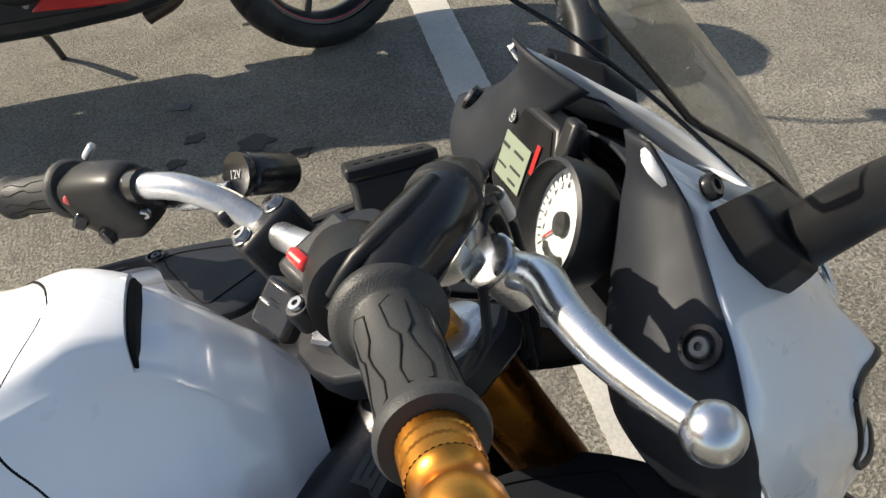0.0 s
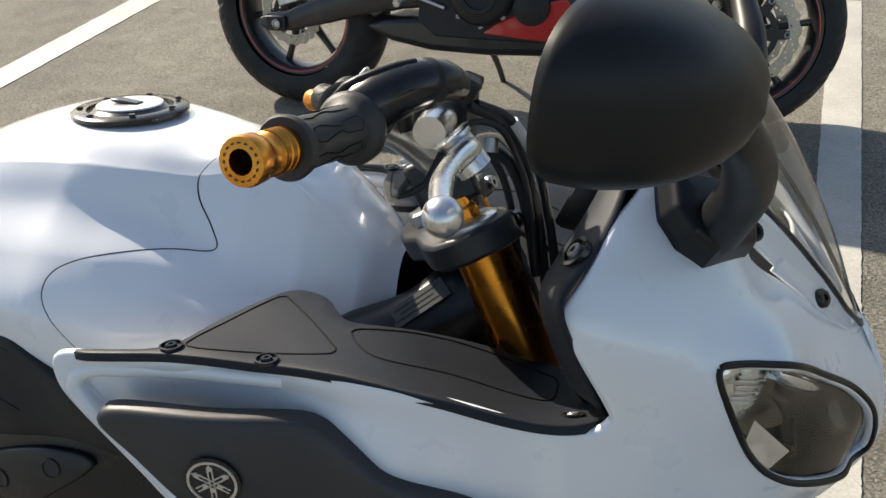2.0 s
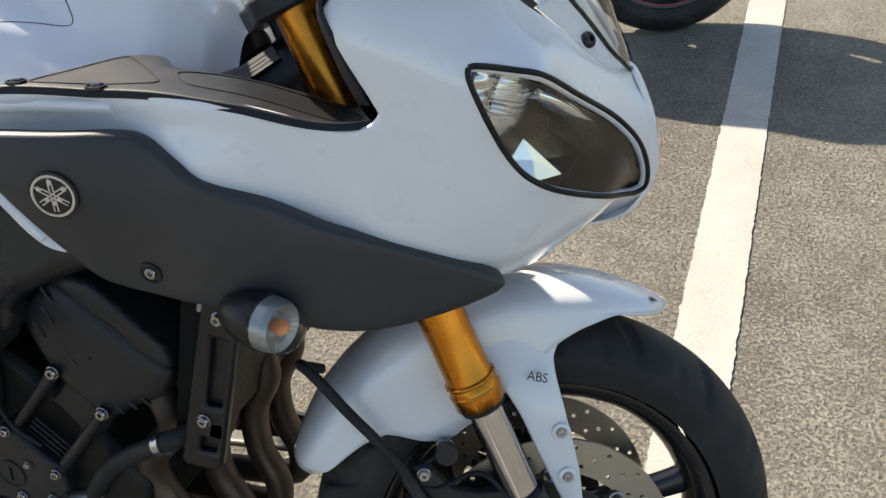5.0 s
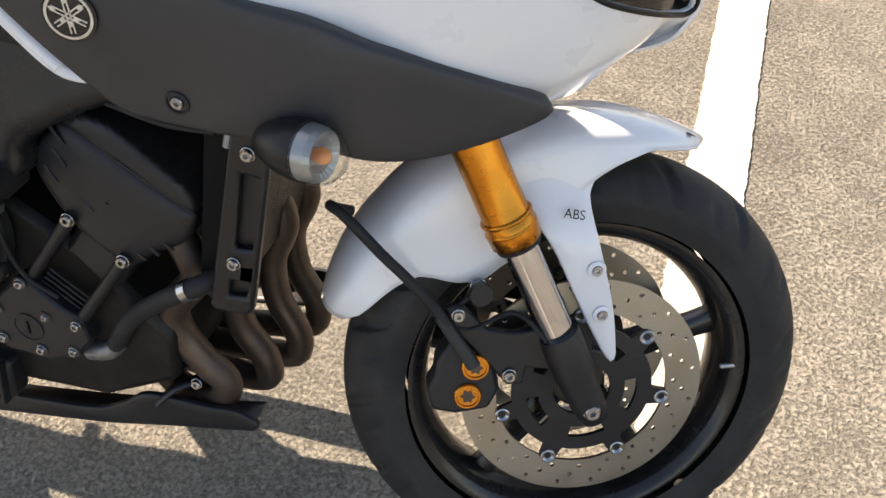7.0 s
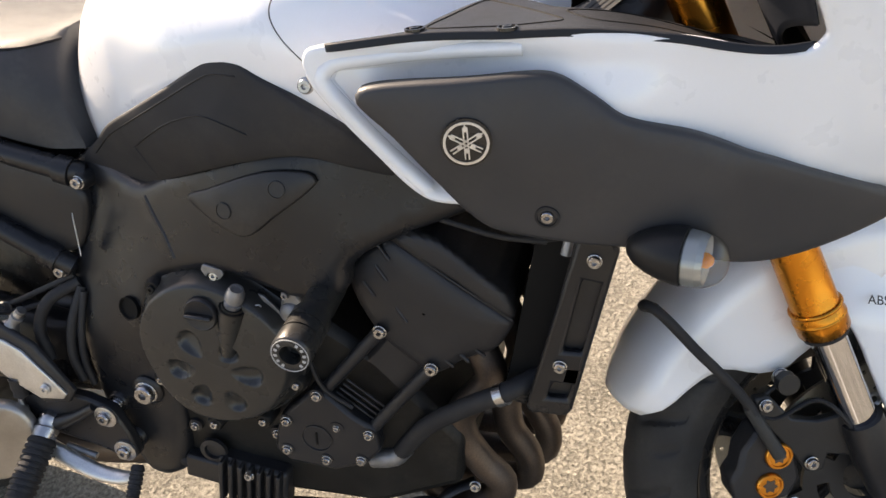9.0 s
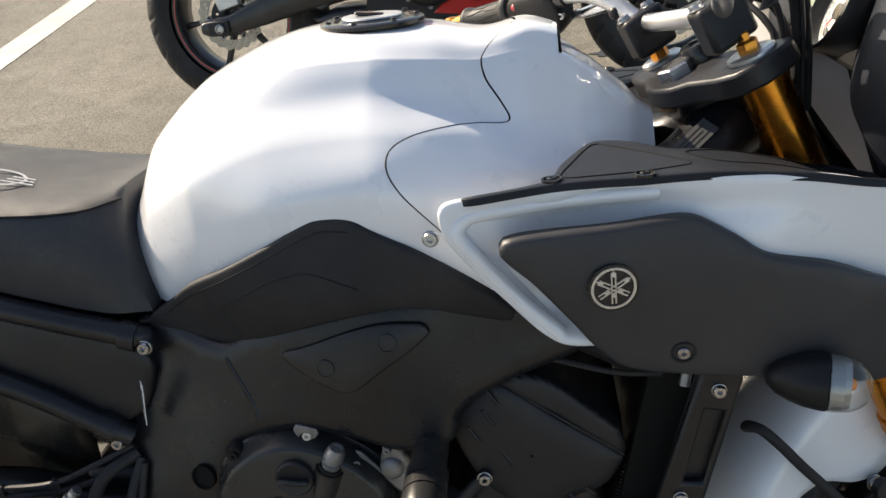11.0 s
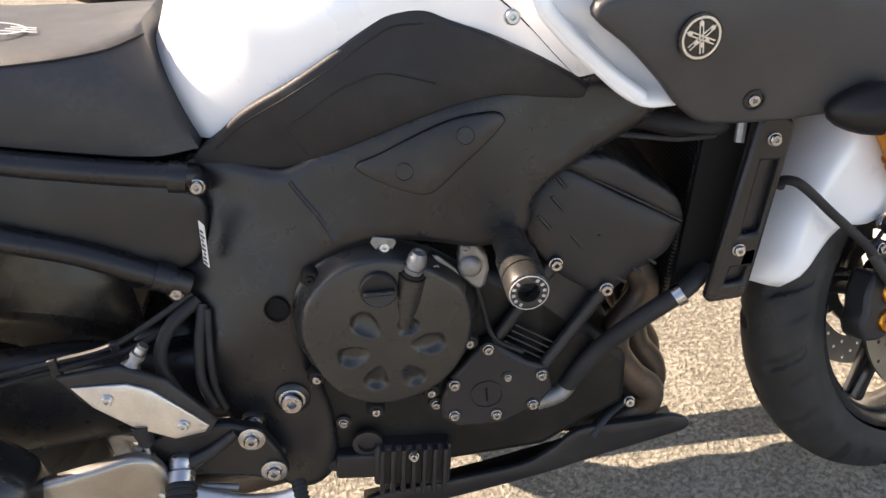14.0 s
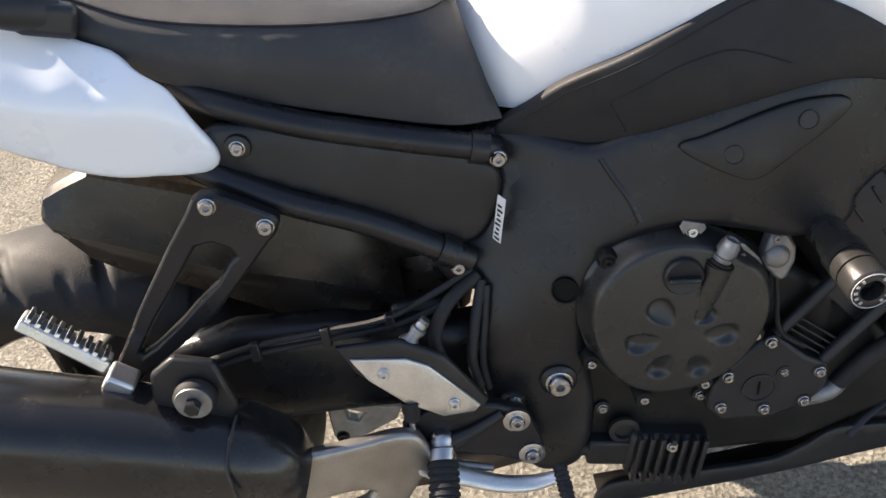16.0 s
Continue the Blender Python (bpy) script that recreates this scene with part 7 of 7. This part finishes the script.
def handlebar():
    part("handlebar", tube([(-.078, .376, .898), (-.05, .315, .890), (-.028, .265, .884), (-.001, .177, .875), (.014, .145, .864), (.027, .118, .838), (.031, .098, .815), (.032, .085, .807), (.032, -.085, .807), (.028, -.11, .820), (.018, -.135, .846), (.006, -.165, .868), (0, -.205, .877), (-.042, -.306, .890)], .0112, n=18), ALU, bike, "silver aluminium handlebar", at=STEER)
    for s in (-1, 1):
        a = Vector((.0005, -.201, .876)) if s < 0 else Vector((-.028, .269, .884))
        d = (Vector((-.367, -.922, .122)) if s < 0 else Vector((-.42, .90, .12))).normalized()
        grip = part("grip", lathe([(.016, .013), (.017, .0240), (.020, .0265), (.025, .0268), (.029, .0235), (.031, .0195), (.034, .0180), (.07, .0174), (.107, .0178), (.110, .0205), (.115, .0212), (.118, .0198), (.119, .012)], a, d, 40), GRIP, bike, "black ribbed rubber handlebar grip", at=STEER)
        _, u, v = axes_for(d)
        for k in range(6):
            base = 2 * math.pi * k / 6
            line = []
            for t, w in ((.036, .0), (.042, .3), (.062, .26), (.070, .10), (.078, .14), (.094, .32), (.104, .26), (.104, -.26), (.094, -.32), (.078, -.14), (.070, -.10), (.062, -.26), (.042, -.3), (.036, .0)):
                line.append(a + d * t + (u * math.cos(base + w) + v * math.sin(base + w)) * .0178)
            part("grip_pattern", tube(line, .0005, n=5, smooth_path=False), RECESS, grip)
        knurl = bmesh.new()
        rows = []
        for i in range(21):
            t = .119 + .019 * i / 20
            rows.append([knurl.verts.new(a + d * t + (u * math.cos(2 * math.pi * q / 72) + v * math.sin(2 * math.pi * q / 72)) * (.0138 + (.0006 if (i + q) % 2 else 0) - (.0012 if i in (6, 13) else 0))) for q in range(72)])
        for p, q in zip(rows, rows[1:]):
            bridge(knurl, p, q)
        end = part("bar_end", knurl, GOLD, bike, "gold anodised knurled bar end", at=STEER)
        part("end_cap", lathe([(.138, .0138), (.140, .0122), (.147, .0118), (.150, .0135), (.153, .0152), (.163, .0156), (.166, .0146), (.1665, .0078), (.160, .0072), (.150, .0070), (.150, 0)], a, d, 40), GOLD, end)
        # near-black disc added in the hole to stand for its shade
        part("bore_shade", lathe([(.1505, .0069), (.1515, .0069), (.1515, 0)], a, d, 24), RECESS, end)
        m = facing(a + d * .1667, d)
        for k in range(16):
            ang = 2 * math.pi * k / 16
            part("mark", box((.0010, .0019, .0003), m @ pose(.0112 * math.cos(ang), .0112 * math.sin(ang), 0, 0, 0, math.degrees(ang))), HEADER, end)


handlebar()


def controls():
    S = STEER
    # right: switch housing round the bar, throttle cable boot, kill switch
    a, d = Vector((-.008, -.211, .887)), Vector((.36, .92, -.10)).normalized()
    part("throttle_housing", lathe([(0, .022), (.002, .0255), (.016, .0262), (.026, .0255), (.040, .0235), (.052, .019), (.055, .013)], a, d, 32), MATT, bike, "black right switch housing", at=S)
    boot = part("throttle_boot", tube([(1.102, -.212, 1.086), (1.120, -.207, 1.104), (1.138, -.198, 1.113), (1.153, -.184, 1.117), (1.163, -.166, 1.115), (1.170, -.150, 1.108)], [.021, .0215, .0195, .0175, .0160, .012], n=24), GLOSS, bike, "black throttle cable boot")
    part("boot_collar", lathe([(0, .0168), (.002, .0190), (.010, .0190), (.013, .0172)], (1.151, -.184, 1.116), (.55, .83, -.04), 28), RUBBER, boot)
    part("boot_rib", tube([(1.092, -.214, 1.104), (1.106, -.214, 1.119), (1.125, -.208, 1.127), (1.140, -.198, 1.131), (1.150, -.188, 1.132)], .0042, n=10), MATT, boot)
    part("cable_clamp", box((.018, .016, .024), pose(1.173, -.143, 1.104, 20, 30, 30)), BLACK, boot, bevel=.003)
    part("kill_switch", box((.0075, .016, .020), pose(1.086, -.182, 1.104, 10, -40, 15)), RED, bike, "red engine kill switch", bevel=.003)
    part("starter_button", box((.026, .026, .012), pose(1.068, -.176, 1.080, 20, -50, 15)), GLOSS, bike, bevel=.003)
    for k in range(3):
        part("switch_mark", box((.0007, .006, .002), pose(1.0615, -.177 + .004 * (k % 2), 1.0885 - .004 * k, 20, -50, 15)), PALE, bike)
    part("switch_top", box((.040, .026, .012), pose(1.094, -.180, 1.106, 10, -22, 18)), BLACK, bike, bevel=.004)
    for p in ((1.108, -.197, 1.114), (1.076, -.196, 1.092)):
        hood = part("screw_post", lathe([(-.012, .0072), (0, .0072), (.0012, .0060), (.0012, .0042)], p, (-.35, -.15, .9), 20), BLACK, bike)
        bolt(p, (-.35, -.15, .9), hood, .0042, STEEL, "screw", False)
    # brake master cylinder, reservoir and lever
    master = part("master_cylinder", tube([(.040, -.185, .848), (.052, -.150, .850), (.060, -.105, .852)], [.013, .0145, .012], n=18), POLISHED, bike, "cast brake master cylinder", at=S)
    part("lever_pivot", lathe([(-.022, .014), (.0, .014), (.004, .0135), (.006, .0155), (.009, .0155), (.0105, .013), (.0105, 0)], (.056, -.195, .830), (-.2, 0, 1), 28), POLISHED, master)
    lever = part("brake_lever", tube([(.058, -.196, .828), (.060, -.222, .828), (.048, -.250, .828), (.036, -.285, .826), (.030, -.318, .820), (.028, -.338, .816)], [.0105, .0110, .0100, .0090, .0080, .0078], n=18, flat=.75), POLISHED, bike, "polished ball-end brake lever", at=S)
    bm = bmesh.new()
    bmesh.ops.create_uvsphere(bm, u_segments=24, v_segments=14, radius=.0128, matrix=pose(.028, -.343, .8155))
    part("ball_end", bm, POLISHED, lever)
    seat_at = pose(1.1435, -.103, 1.079, -18, 0, -2)
    tank_ = part("brake_reservoir", box((.048, .034, .046), seat_at), BLACK, bike, "black square brake fluid reservoir", bevel=.003)
    part("reservoir_lid", box((.052, .038, .008), seat_at @ pose(0, 0, .0255)), MATT, tank_, bevel=.002)
    for k in range(6):
        part("raised_mark", box((.004, .002 + .001 * (k % 2), .0006), seat_at @ pose(-.018 + .0072 * k, -.006, .0298)), ENGINE, tank_)
    part("stalk_cap", lathe([(-.02, .009), (0, .0115), (.008, .0115), (.010, .010), (.010, 0)], (1.119, -.146, 1.090), (-.1, 0, 1), 24), BLACK, bike)
    # left: switch gear, clutch lever stub, power socket
    bar_d = Vector((-.33, .94, .10)).normalized()
    body = bmesh.new()
    last = None
    for t, ru, rv, drop in ((0, .014, .014, 0), (.002, .021, .018, .003), (.012, .030, .022, .008), (.035, .036, .0245, .012), (.066, .037, .025, .013), (.084, .030, .023, .010), (.090, .019, .019, .003)):
        row = ring(body, Vector((-.006, .190, .876)) + bar_d * t - Vector((0, 0, drop)), Vector((0, 0, 1)), bar_d.cross(Vector((0, 0, 1))).normalized(), ru, rv, 28, 2.9)
        if last:
            bridge(body, last, row)
        else:
            body.faces.new(row)
        last = row
    body.faces.new(last)
    left = part("left_switchgear", body, MATT, bike, "black left switchgear", at=S)
    part("mirror_flash_button", box((.016, .011, .007), pose(-.006, .258, .907, 0, -20, -24)), ALU, left, bevel=.003)
    part("beam_switch", box((.010, .012, .010), pose(-.046, .250, .892, 0, -25, -24)), REDPAINT, left, bevel=.003)
    part("indicator_switch", box((.016, .018, .012), pose(-.052, .252, .872, 0, -25, -24)), GLOSS, left, bevel=.003)
    part("horn_button", lathe([(0, .009), (.006, .0085), (.007, .007), (.007, 0)], (-.046, .236, .850), (-1, -.2, .1), 20), GLOSS, left)
    for z in (.880, .874):
        part("switch_mark", box((.0006, .004, .003), pose(-.0475, .264, z + .006, 0, -25, -24)), PALE, left)
    bolt((-.016, .190, .857), (-.6, -.5, -.2), left, .0055, STEEL, "screw", False)
    part("lever_collar", lathe([(0, .0125), (.001, .0150), (.016, .0150), (.017, .0125)], (-.001, .176, .875), bar_d, 24), GLOSS, left)
    part("clutch_lever", tube([(.036, .124, .840), (.024, .152, .842), (.012, .180, .843), (.006, .212, .846)], [.011, .0125, .010, .008], n=14, flat=.7), POLISHED, bike, "polished clutch lever", at=S)
    part("clutch_perch", box((.024, .020, .016), pose(.024, .116, .832, 0, 0, -15)), BLACK, bike, at=S, bevel=.005)
    ax = Vector((.62, .20, -.62)).normalized()
    sock = part("power_socket", lathe([(0, .0185), (.006, .0185), (.010, .0155), (.012, .0175), (.050, .0170), (.055, .013)], (.048, .121, .848), ax, 28), GLOSS, bike, "black power socket with a lettered cap", at=S)
    text("12V", .010, facing(Vector((.048, .121, .848)) - ax * .0004, -ax, (0, 0, 1)), PALE, sock, "marking")
    part("cap_strap", tube([(.036, .114, .836), (.030, .106, .822), (.030, .098, .806)], .004, n=8, flat=.5), RUBBER, sock)
    # cables and hoses in front of the clamps
    for k, pts in enumerate((
        [(1.176, -.146, 1.092), (1.192, -.118, 1.075), (1.205, -.092, 1.040), (1.214, -.075, .985), (1.222, -.06, .90)],
        [(1.180, -.138, 1.092), (1.198, -.108, 1.074), (1.214, -.082, 1.035), (1.224, -.066, .975), (1.23, -.05, .90)],
        [(1.182, -.112, 1.050), (1.196, -.100, 1.035), (1.206, -.085, .995), (1.214, -.07, .92)],
        [(1.150, -.214, 1.052), (1.142, -.216, 1.040), (1.158, -.205, 1.046), (1.168, -.175, 1.070), (1.180, -.148, 1.080), (1.196, -.118, 1.066), (1.210, -.092, 1.010), (1.216, -.08, .93)],
        [(1.15, -.04, 1.03), (1.185, -.05, 1.02), (1.208, -.055, .98), (1.218, -.05, .90)],
        [(1.10, .06, 1.00), (1.16, .02, 1.02), (1.20, -.02, .98), (1.215, -.03, .90)],
        [(1.165, -.08, 1.045), (1.186, -.085, 1.02), (1.196, -.08, .97), (1.20, -.07, .90)],
    )):
        part("control_cable", tube(pts, (.0042, .0042, .0048, .0028, .0040, .0040, .0035)[k], n=8), RUBBER, bike, "black control cable")
    part("cable_sleeve", tube([(1.200, -.104, 1.070), (1.210, -.088, 1.046)], .0058, n=10), PALE, bike)
    part("red_connector", box((.012, .010, .008), pose(.06, -.04, .80)), RED, bike, at=S, bevel=.002)
    part("brake_banjo", lathe([(-.006, .009), (.006, .009)], (1.182, -.112, 1.052), (0, .3, 1), 20), STEEL, bike)


controls()


def steering_head():
    part("head_tube", tube([(1.205, 0, .74), (1.128, 0, .935)], .042, n=24), FRAME, bike, "black frame head")
    for s in (1, -1):
        part("frame_arm", tube([(1.150, -s * .020, .880), (1.10, -s * .055, .848), (1.03, -s * .105, .815), (.95, -s * .165, .75)], [.045, .038, .050, .055], n=20), FRAME, bike)
    m = facing((1.1020, -.0800, .8825), (-.03, -.64, .76), (-.682, .565, .449))
    label = part("label", box((.062, .022, .0008), m), FOIL, bike, "grey printed identification label")
    for k in range(3):
        part("printed_bar", box((.050 - .012 * (k % 2), .0013, .0004), m @ pose(-.002 * k, .006 - .0055 * k, .0006)), INK, label)
    # near-black boxes added to fill the shaded space round the frame head
    part("dark_fill_head", box((.05, .10, .05), pose(1.17, 0, .80, 0, -25, 0)), RECESS, bike, bevel=.01)
    part("dark_fill_cover", box((.20, .20, .03), pose(1.02, 0, .80)), RECESS, bike, bevel=.01)


steering_head()


def bulkhead():
    """A near-black sheet added ahead of the fork, standing for the fairing's shaded inside."""
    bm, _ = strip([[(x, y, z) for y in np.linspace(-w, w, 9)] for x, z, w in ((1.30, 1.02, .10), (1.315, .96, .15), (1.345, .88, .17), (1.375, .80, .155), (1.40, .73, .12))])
    part("fairing_dark_sheet", bm, RECESS, bike, solid=.004)


bulkhead()


# ---- the red and black motorcycle parked behind ----
REDBIKE = pose(-.414, 2.357, .0) @ pose(0, 0, 0, -11.3) @ Matrix.Scale(1.106, 4)
other = empty("motorcycle", REDBIKE, "red and black sports motorcycle parked on its side stand", "motorcycle")
DARK = material("satin black paint", (0.018, 0.018, 0.02), 0.35, coat=0.3, var=0.15, rough_var=0.06, dust=0.08)


def flat_part(name, outline, y, thick, mat, holes=(), label="", bevel=.006):
    m = Matrix(((1, 0, 0, 0), (0, 0, -1, y), (0, 1, 0, 0), (0, 0, 0, 1)))
    return part(name, plate(outline, holes, thick, m), mat, other, label, bevel=bevel)


def other_wheel(name, x, width, r, discs, at_z=.297, turn=0.0):
    at = pose(x, 0, at_z) @ pose(0, 0, 0, 0, 0, turn)
    wheel = part(name, lathe([(-.05, .018), (-.05, .036), (0, .042), (.05, .036), (.05, .018)], axis=(0, 1, 0), n=32), DARK, other, "black spoked wheel with a red rim stripe", at=at)
    part("tyre", tyre_mesh(r, width, .214, 14), TYRE, wheel, "black sports tyre", smooth=30)
    part("rim", rim_mesh(.215, width * .72), DARK, wheel)
    for s in (-1, 1):
        part("rim_stripe", lathe([(s * width * .37, .2135), (s * width * .378, .2135), (s * width * .378, .2095), (s * width * .37, .2095)], axis=(0, 1, 0), n=80, closed=True), REDPAINT, wheel, "thin red rim stripe")
    for k in range(6):
        part("spoke", spoke_mesh(radians(60 * k + 8), .03, .205, .030, .016, .03), DARK, wheel)
    for y, rr in discs:
        brake_disc("brake_disc", y, rr, rr * .36, wheel, Matrix.Identity(4), wavy=.0035, holes=20, band=.034)
    return wheel


def red_motorcycle():
    front = other_wheel("front_wheel", 1.5, .120, .298, ((-.060, .150), (.060, .150)), turn=18)
    other_wheel("rear_wheel", 0.0, .175, .336, ((-.075, .115),), .329)
    # fork, guard, calipers
    for s in (-1, 1):
        leg = part("fork_tube", tube([(1.48, s * .10, .36), (1.28, s * .10, .86)], .026, n=20, smooth_path=False), DARK, other, "black upper fork tube")
        part("slider", tube([(1.495, s * .10, .30), (1.455, s * .10, .42)], .0205, n=20, smooth_path=False), CHROME, leg)
        part("fork_foot", tube([(1.515, s * .10, .27), (1.5, s * .10, .31), (1.475, s * .10, .37)], [.022, .027, .026], n=16), DARK, leg)
        part("axle_nut", lathe([(0, .015), (.010, .015), (.011, .012), (.006, .010), (.006, 0)], (1.5, s * .122, .297), (0, s, 0), 20), STEEL, leg)
        m = Matrix(((1, 0, 0, 0), (0, 0, -1, s * .075), (0, 1, 0, 0), (0, 0, 0, 1)))
        cal = part("brake_caliper", plate([(1.36, .39), (1.405, .405), (1.425, .36), (1.405, .27), (1.375, .255), (1.345, .30)], (), .045, m), DARK, other, "black brake caliper", bevel=.006)
        for x, z in ((1.385, .37), (1.378, .30), (1.445, .33), (1.46, .40)):
            bolt((x, s * .10, z), (0, s, 0), cal, .008)
    rows = []
    for a in np.linspace(48, 128, 22):
        r = .325
        rows.append([(1.5 + r * math.cos(radians(a)), .066 * s, .297 + r * math.sin(radians(a)) - .045 * abs(s) ** 3) for s in np.linspace(-1, 1, 11)])
    bm, _ = strip(rows)
    part("front_fender", bm, DARK, other, "black front mudguard", solid=.004)
    # swingarm, axle plate, chain side
    bm = bmesh.new()
    last = None
    for x, z, hz, hy in ((.60, .42, .05, .03), (.45, .42, .065, .032), (.30, .39, .060, .03), (.15, .345, .048, .028), (.03, .31, .034, .026), (-.06, .302, .026, .022), (-.08, .302, .018, .018)):
        row = ring(bm, (x, -.135, z), Vector((0, 1, 0)), Vector((0, 0, 1)), hy, hz, 20, 3.2)
        bridge(bm, last, row) if last else bm.faces.new(row)
        last = row
    bm.faces.new(last)
    arm = part("swingarm", bm, DARK, other, "black swingarm")
    part("axle_block", box((.075, .012, .050), pose(-.01, -.168, .302)), ENGINE, arm, bevel=.004)
    part("axle_nut", lathe([(0, .016), (.012, .016), (.013, .013), (.008, .010), (.008, 0)], (0, -.174, .302), (0, -1, 0), 24), STEEL, arm)
    part("rear_caliper", box((.08, .04, .05), pose(.02, -.115, .385, 0, -15, 0)), ALU, arm, bevel=.006)
    part("swingarm_left", tube([(.60, .13, .42), (.3, .14, .39), (0, .14, .31)], [.05, .05, .03], n=16), DARK, other)
    flat_part("hugger_plate", [(.06, .58), (.14, .66), (.34, .62), (.52, .52), (.50, .40), (.36, .33), (.20, .40), (.09, .46)], -.150, .012, DARK, label="black chain and wheel cover plate")
    # engine, exhaust box, belly panel
    flat_part("engine_case", [(.52, .33), (.58, .28), (.92, .27), (1.02, .32), (1.05, .45), (.98, .58), (.80, .64), (.62, .58), (.54, .45)], -.055, .25, ENGINE, label="dark grey engine")
    lid = part("clutch_cover", lathe([(0, .105), (.025, .100), (.04, .085), (.044, .06), (.040, .056), (.040, 0)], (.74, -.18, .42), (0, -1, 0), 36), ENGINE, other, "dark cast clutch cover")
    part("cover_ring", lathe([(.044, .062), (.048, .060), (.048, .048), (.044, .046)], (.74, -.18, .42), (0, -1, 0), 32, closed=True), ENGINE, lid)
    for k in range(8):
        a = 2 * math.pi * k / 8
        bolt((.74 + .102 * math.cos(a), -.20, .42 + .102 * math.sin(a)), (0, -1, 0), lid, .007)
    part("pulse_cover", lathe([(0, .058), (.02, .055), (.026, .04), (.026, 0)], (.90, -.18, .38), (0, -1, 0), 30), ENGINE, other, "dark cast engine cover")
    flat_part("exhaust_box", [(.30, .30), (.40, .335), (.60, .34), (.95, .30), (1.10, .30), (1.135, .275), (1.07, .236), (.965, .222), (.735, .216), (.54, .224), (.40, .25)], -.055, .17, DARK, label="black under-engine exhaust box", bevel=.03)
    part("header_pipe", tube([(1.04, -.08, .50), (1.12, -.08, .38), (1.10, -.08, .25), (1.0, -.07, .20)], .022, n=16), HEADER, other, "brown exhaust header")
    part("header_pipe", tube([(1.04, .06, .50), (1.12, .06, .38), (1.10, .06, .25), (1.0, .05, .20)], .022, n=16), HEADER, other)
    flat_part("belly_panel", [(.74, .295), (.775, .325), (.913, .385), (1.0, .405), (1.09, .36), (1.10, .31), (.98, .275), (.885, .280)], -.175, .02, REDPAINT, label="red belly panel")
    flat_part("frame_panel", [(.44, .66), (.50, .52), (.54, .46), (.60, .50), (.60, .60), (.54, .72)], -.155, .02, REDPAINT, label="red frame panel")
    m = Matrix(((1, 0, 0, 0), (0, 0, -1, -.175), (0, 1, 0, 0), (0, 0, 0, 1)))
    hanger = part("peg_hanger", plate([(.30, .70), (.36, .71), (.50, .50), (.56, .44), (.54, .41), (.46, .42), (.36, .56)], ([(.36, .66), (.48, .48), (.43, .50), (.36, .60)],), .016, m), ALU, other, "grey cast footrest hanger", bevel=.004)
    part("rider_peg", tube([(.49, -.18, .40), (.485, -.26, .39)], .012, n=12), ALU, hanger)
    part("shift_rod", tube([(.50, -.185, .41), (.62, -.19, .37)], .006, n=10), ALU, hanger)
    # bodywork above
    part("frame_spar", tube([(.52, -.15, .62), (.70, -.18, .74), (.95, -.14, .84), (1.12, -.05, .88)], .035, n=16), DARK, other, "black frame spar")
    part("frame_spar", tube([(.52, .15, .62), (.70, .18, .74), (.95, .14, .84), (1.12, .05, .88)], .035, n=16), DARK, other)
    bm = bmesh.new()
    last = None
    for x, z, hy, hz in ((.50, .84, .08, .05), (.60, .90, .13, .09), (.78, .95, .16, .11), (.95, .94, .15, .10), (1.06, .90, .09, .06)):
        row = ring(bm, (x, 0, z), Vector((0, 1, 0)), Vector((0, 0, 1)), hy, hz, 28, 2.6)
        bridge(bm, last, row) if last else bm.faces.new(row)
        last = row
    bm.faces.new(last)
    part("fuel_tank", bm, REDPAINT, other, "red fuel tank")
    bm = bmesh.new()
    last = None
    for x, z, hy, hz in ((.54, .82, .11, .035), (.30, .80, .13, .04), (.10, .86, .11, .04), (-.12, .94, .07, .035), (-.20, .96, .03, .02)):
        row = ring(bm, (x, 0, z), Vector((0, 1, 0)), Vector((0, 0, 1)), hy, hz, 24, 2.8)
        bridge(bm, last, row) if last else bm.faces.new(row)
        last = row
    bm.faces.new(last)
    part("seat", bm, SEAT, other, "black seat and tail")
    bm = bmesh.new()
    last = None
    for x, z, hy, hz in ((1.10, .88, .14, .12), (1.3, .90, .15, .13), (1.42, .88, .11, .09), (1.5, .85, .05, .04)):
        row = ring(bm, (x, 0, z), Vector((0, 1, 0)), Vector((0, 0, 1)), hy, hz, 28, 2.6)
        bridge(bm, last, row) if last else bm.faces.new(row)
        last = row
    bm.faces.new(last)
    part("nose_fairing", bm, DARK, other, "black nose fairing")
    flat_part("radiator_shroud", [(1.06, .70), (1.16, .74), (1.3, .66), (1.26, .50), (1.14, .40), (1.10, .42), (1.12, .55)], -.165, .015, DARK, label="black radiator shroud")
    part("radiator", box((.04, .30, .30), pose(1.14, 0, .55, 0, -12, 0)), RECESS, other, bevel=.004)
    part("handlebar", tube([(1.10, -.36, .98), (1.14, -.20, 1.0), (1.16, 0, 1.0), (1.14, .20, 1.0), (1.10, .36, .98)], .014, n=12), DARK, other)
    for s in (-1, 1):
        part("mirror", box((.03, .13, .07), pose(1.28, s * .36, 1.12, 0, 0, s * -12)), DARK, other, bevel=.02)
        part("mirror_stem", tube([(1.14, s * .28, 1.0), (1.18, s * .32, 1.07), (1.27, s * .34, 1.11)], .007, n=10), DARK, other)
    part("side_stand", tube([(.63, .14, .24), (.66, .22, .12), (.675, .275, .012)], [.013, .011, .010], n=12), DARK, other, "black side stand")
    part("stand_foot", box((.07, .035, .008), pose(.678, .276, .012 + .034, 8, 0, 0)), DARK, other, bevel=.003)
    part("chain_hose", tube([(.50, -.16, .46), (.30, -.17, .50), (.10, -.16, .44), (.02, -.14, .40)], .005, n=8), RUBBER, other)


red_motorcycle()
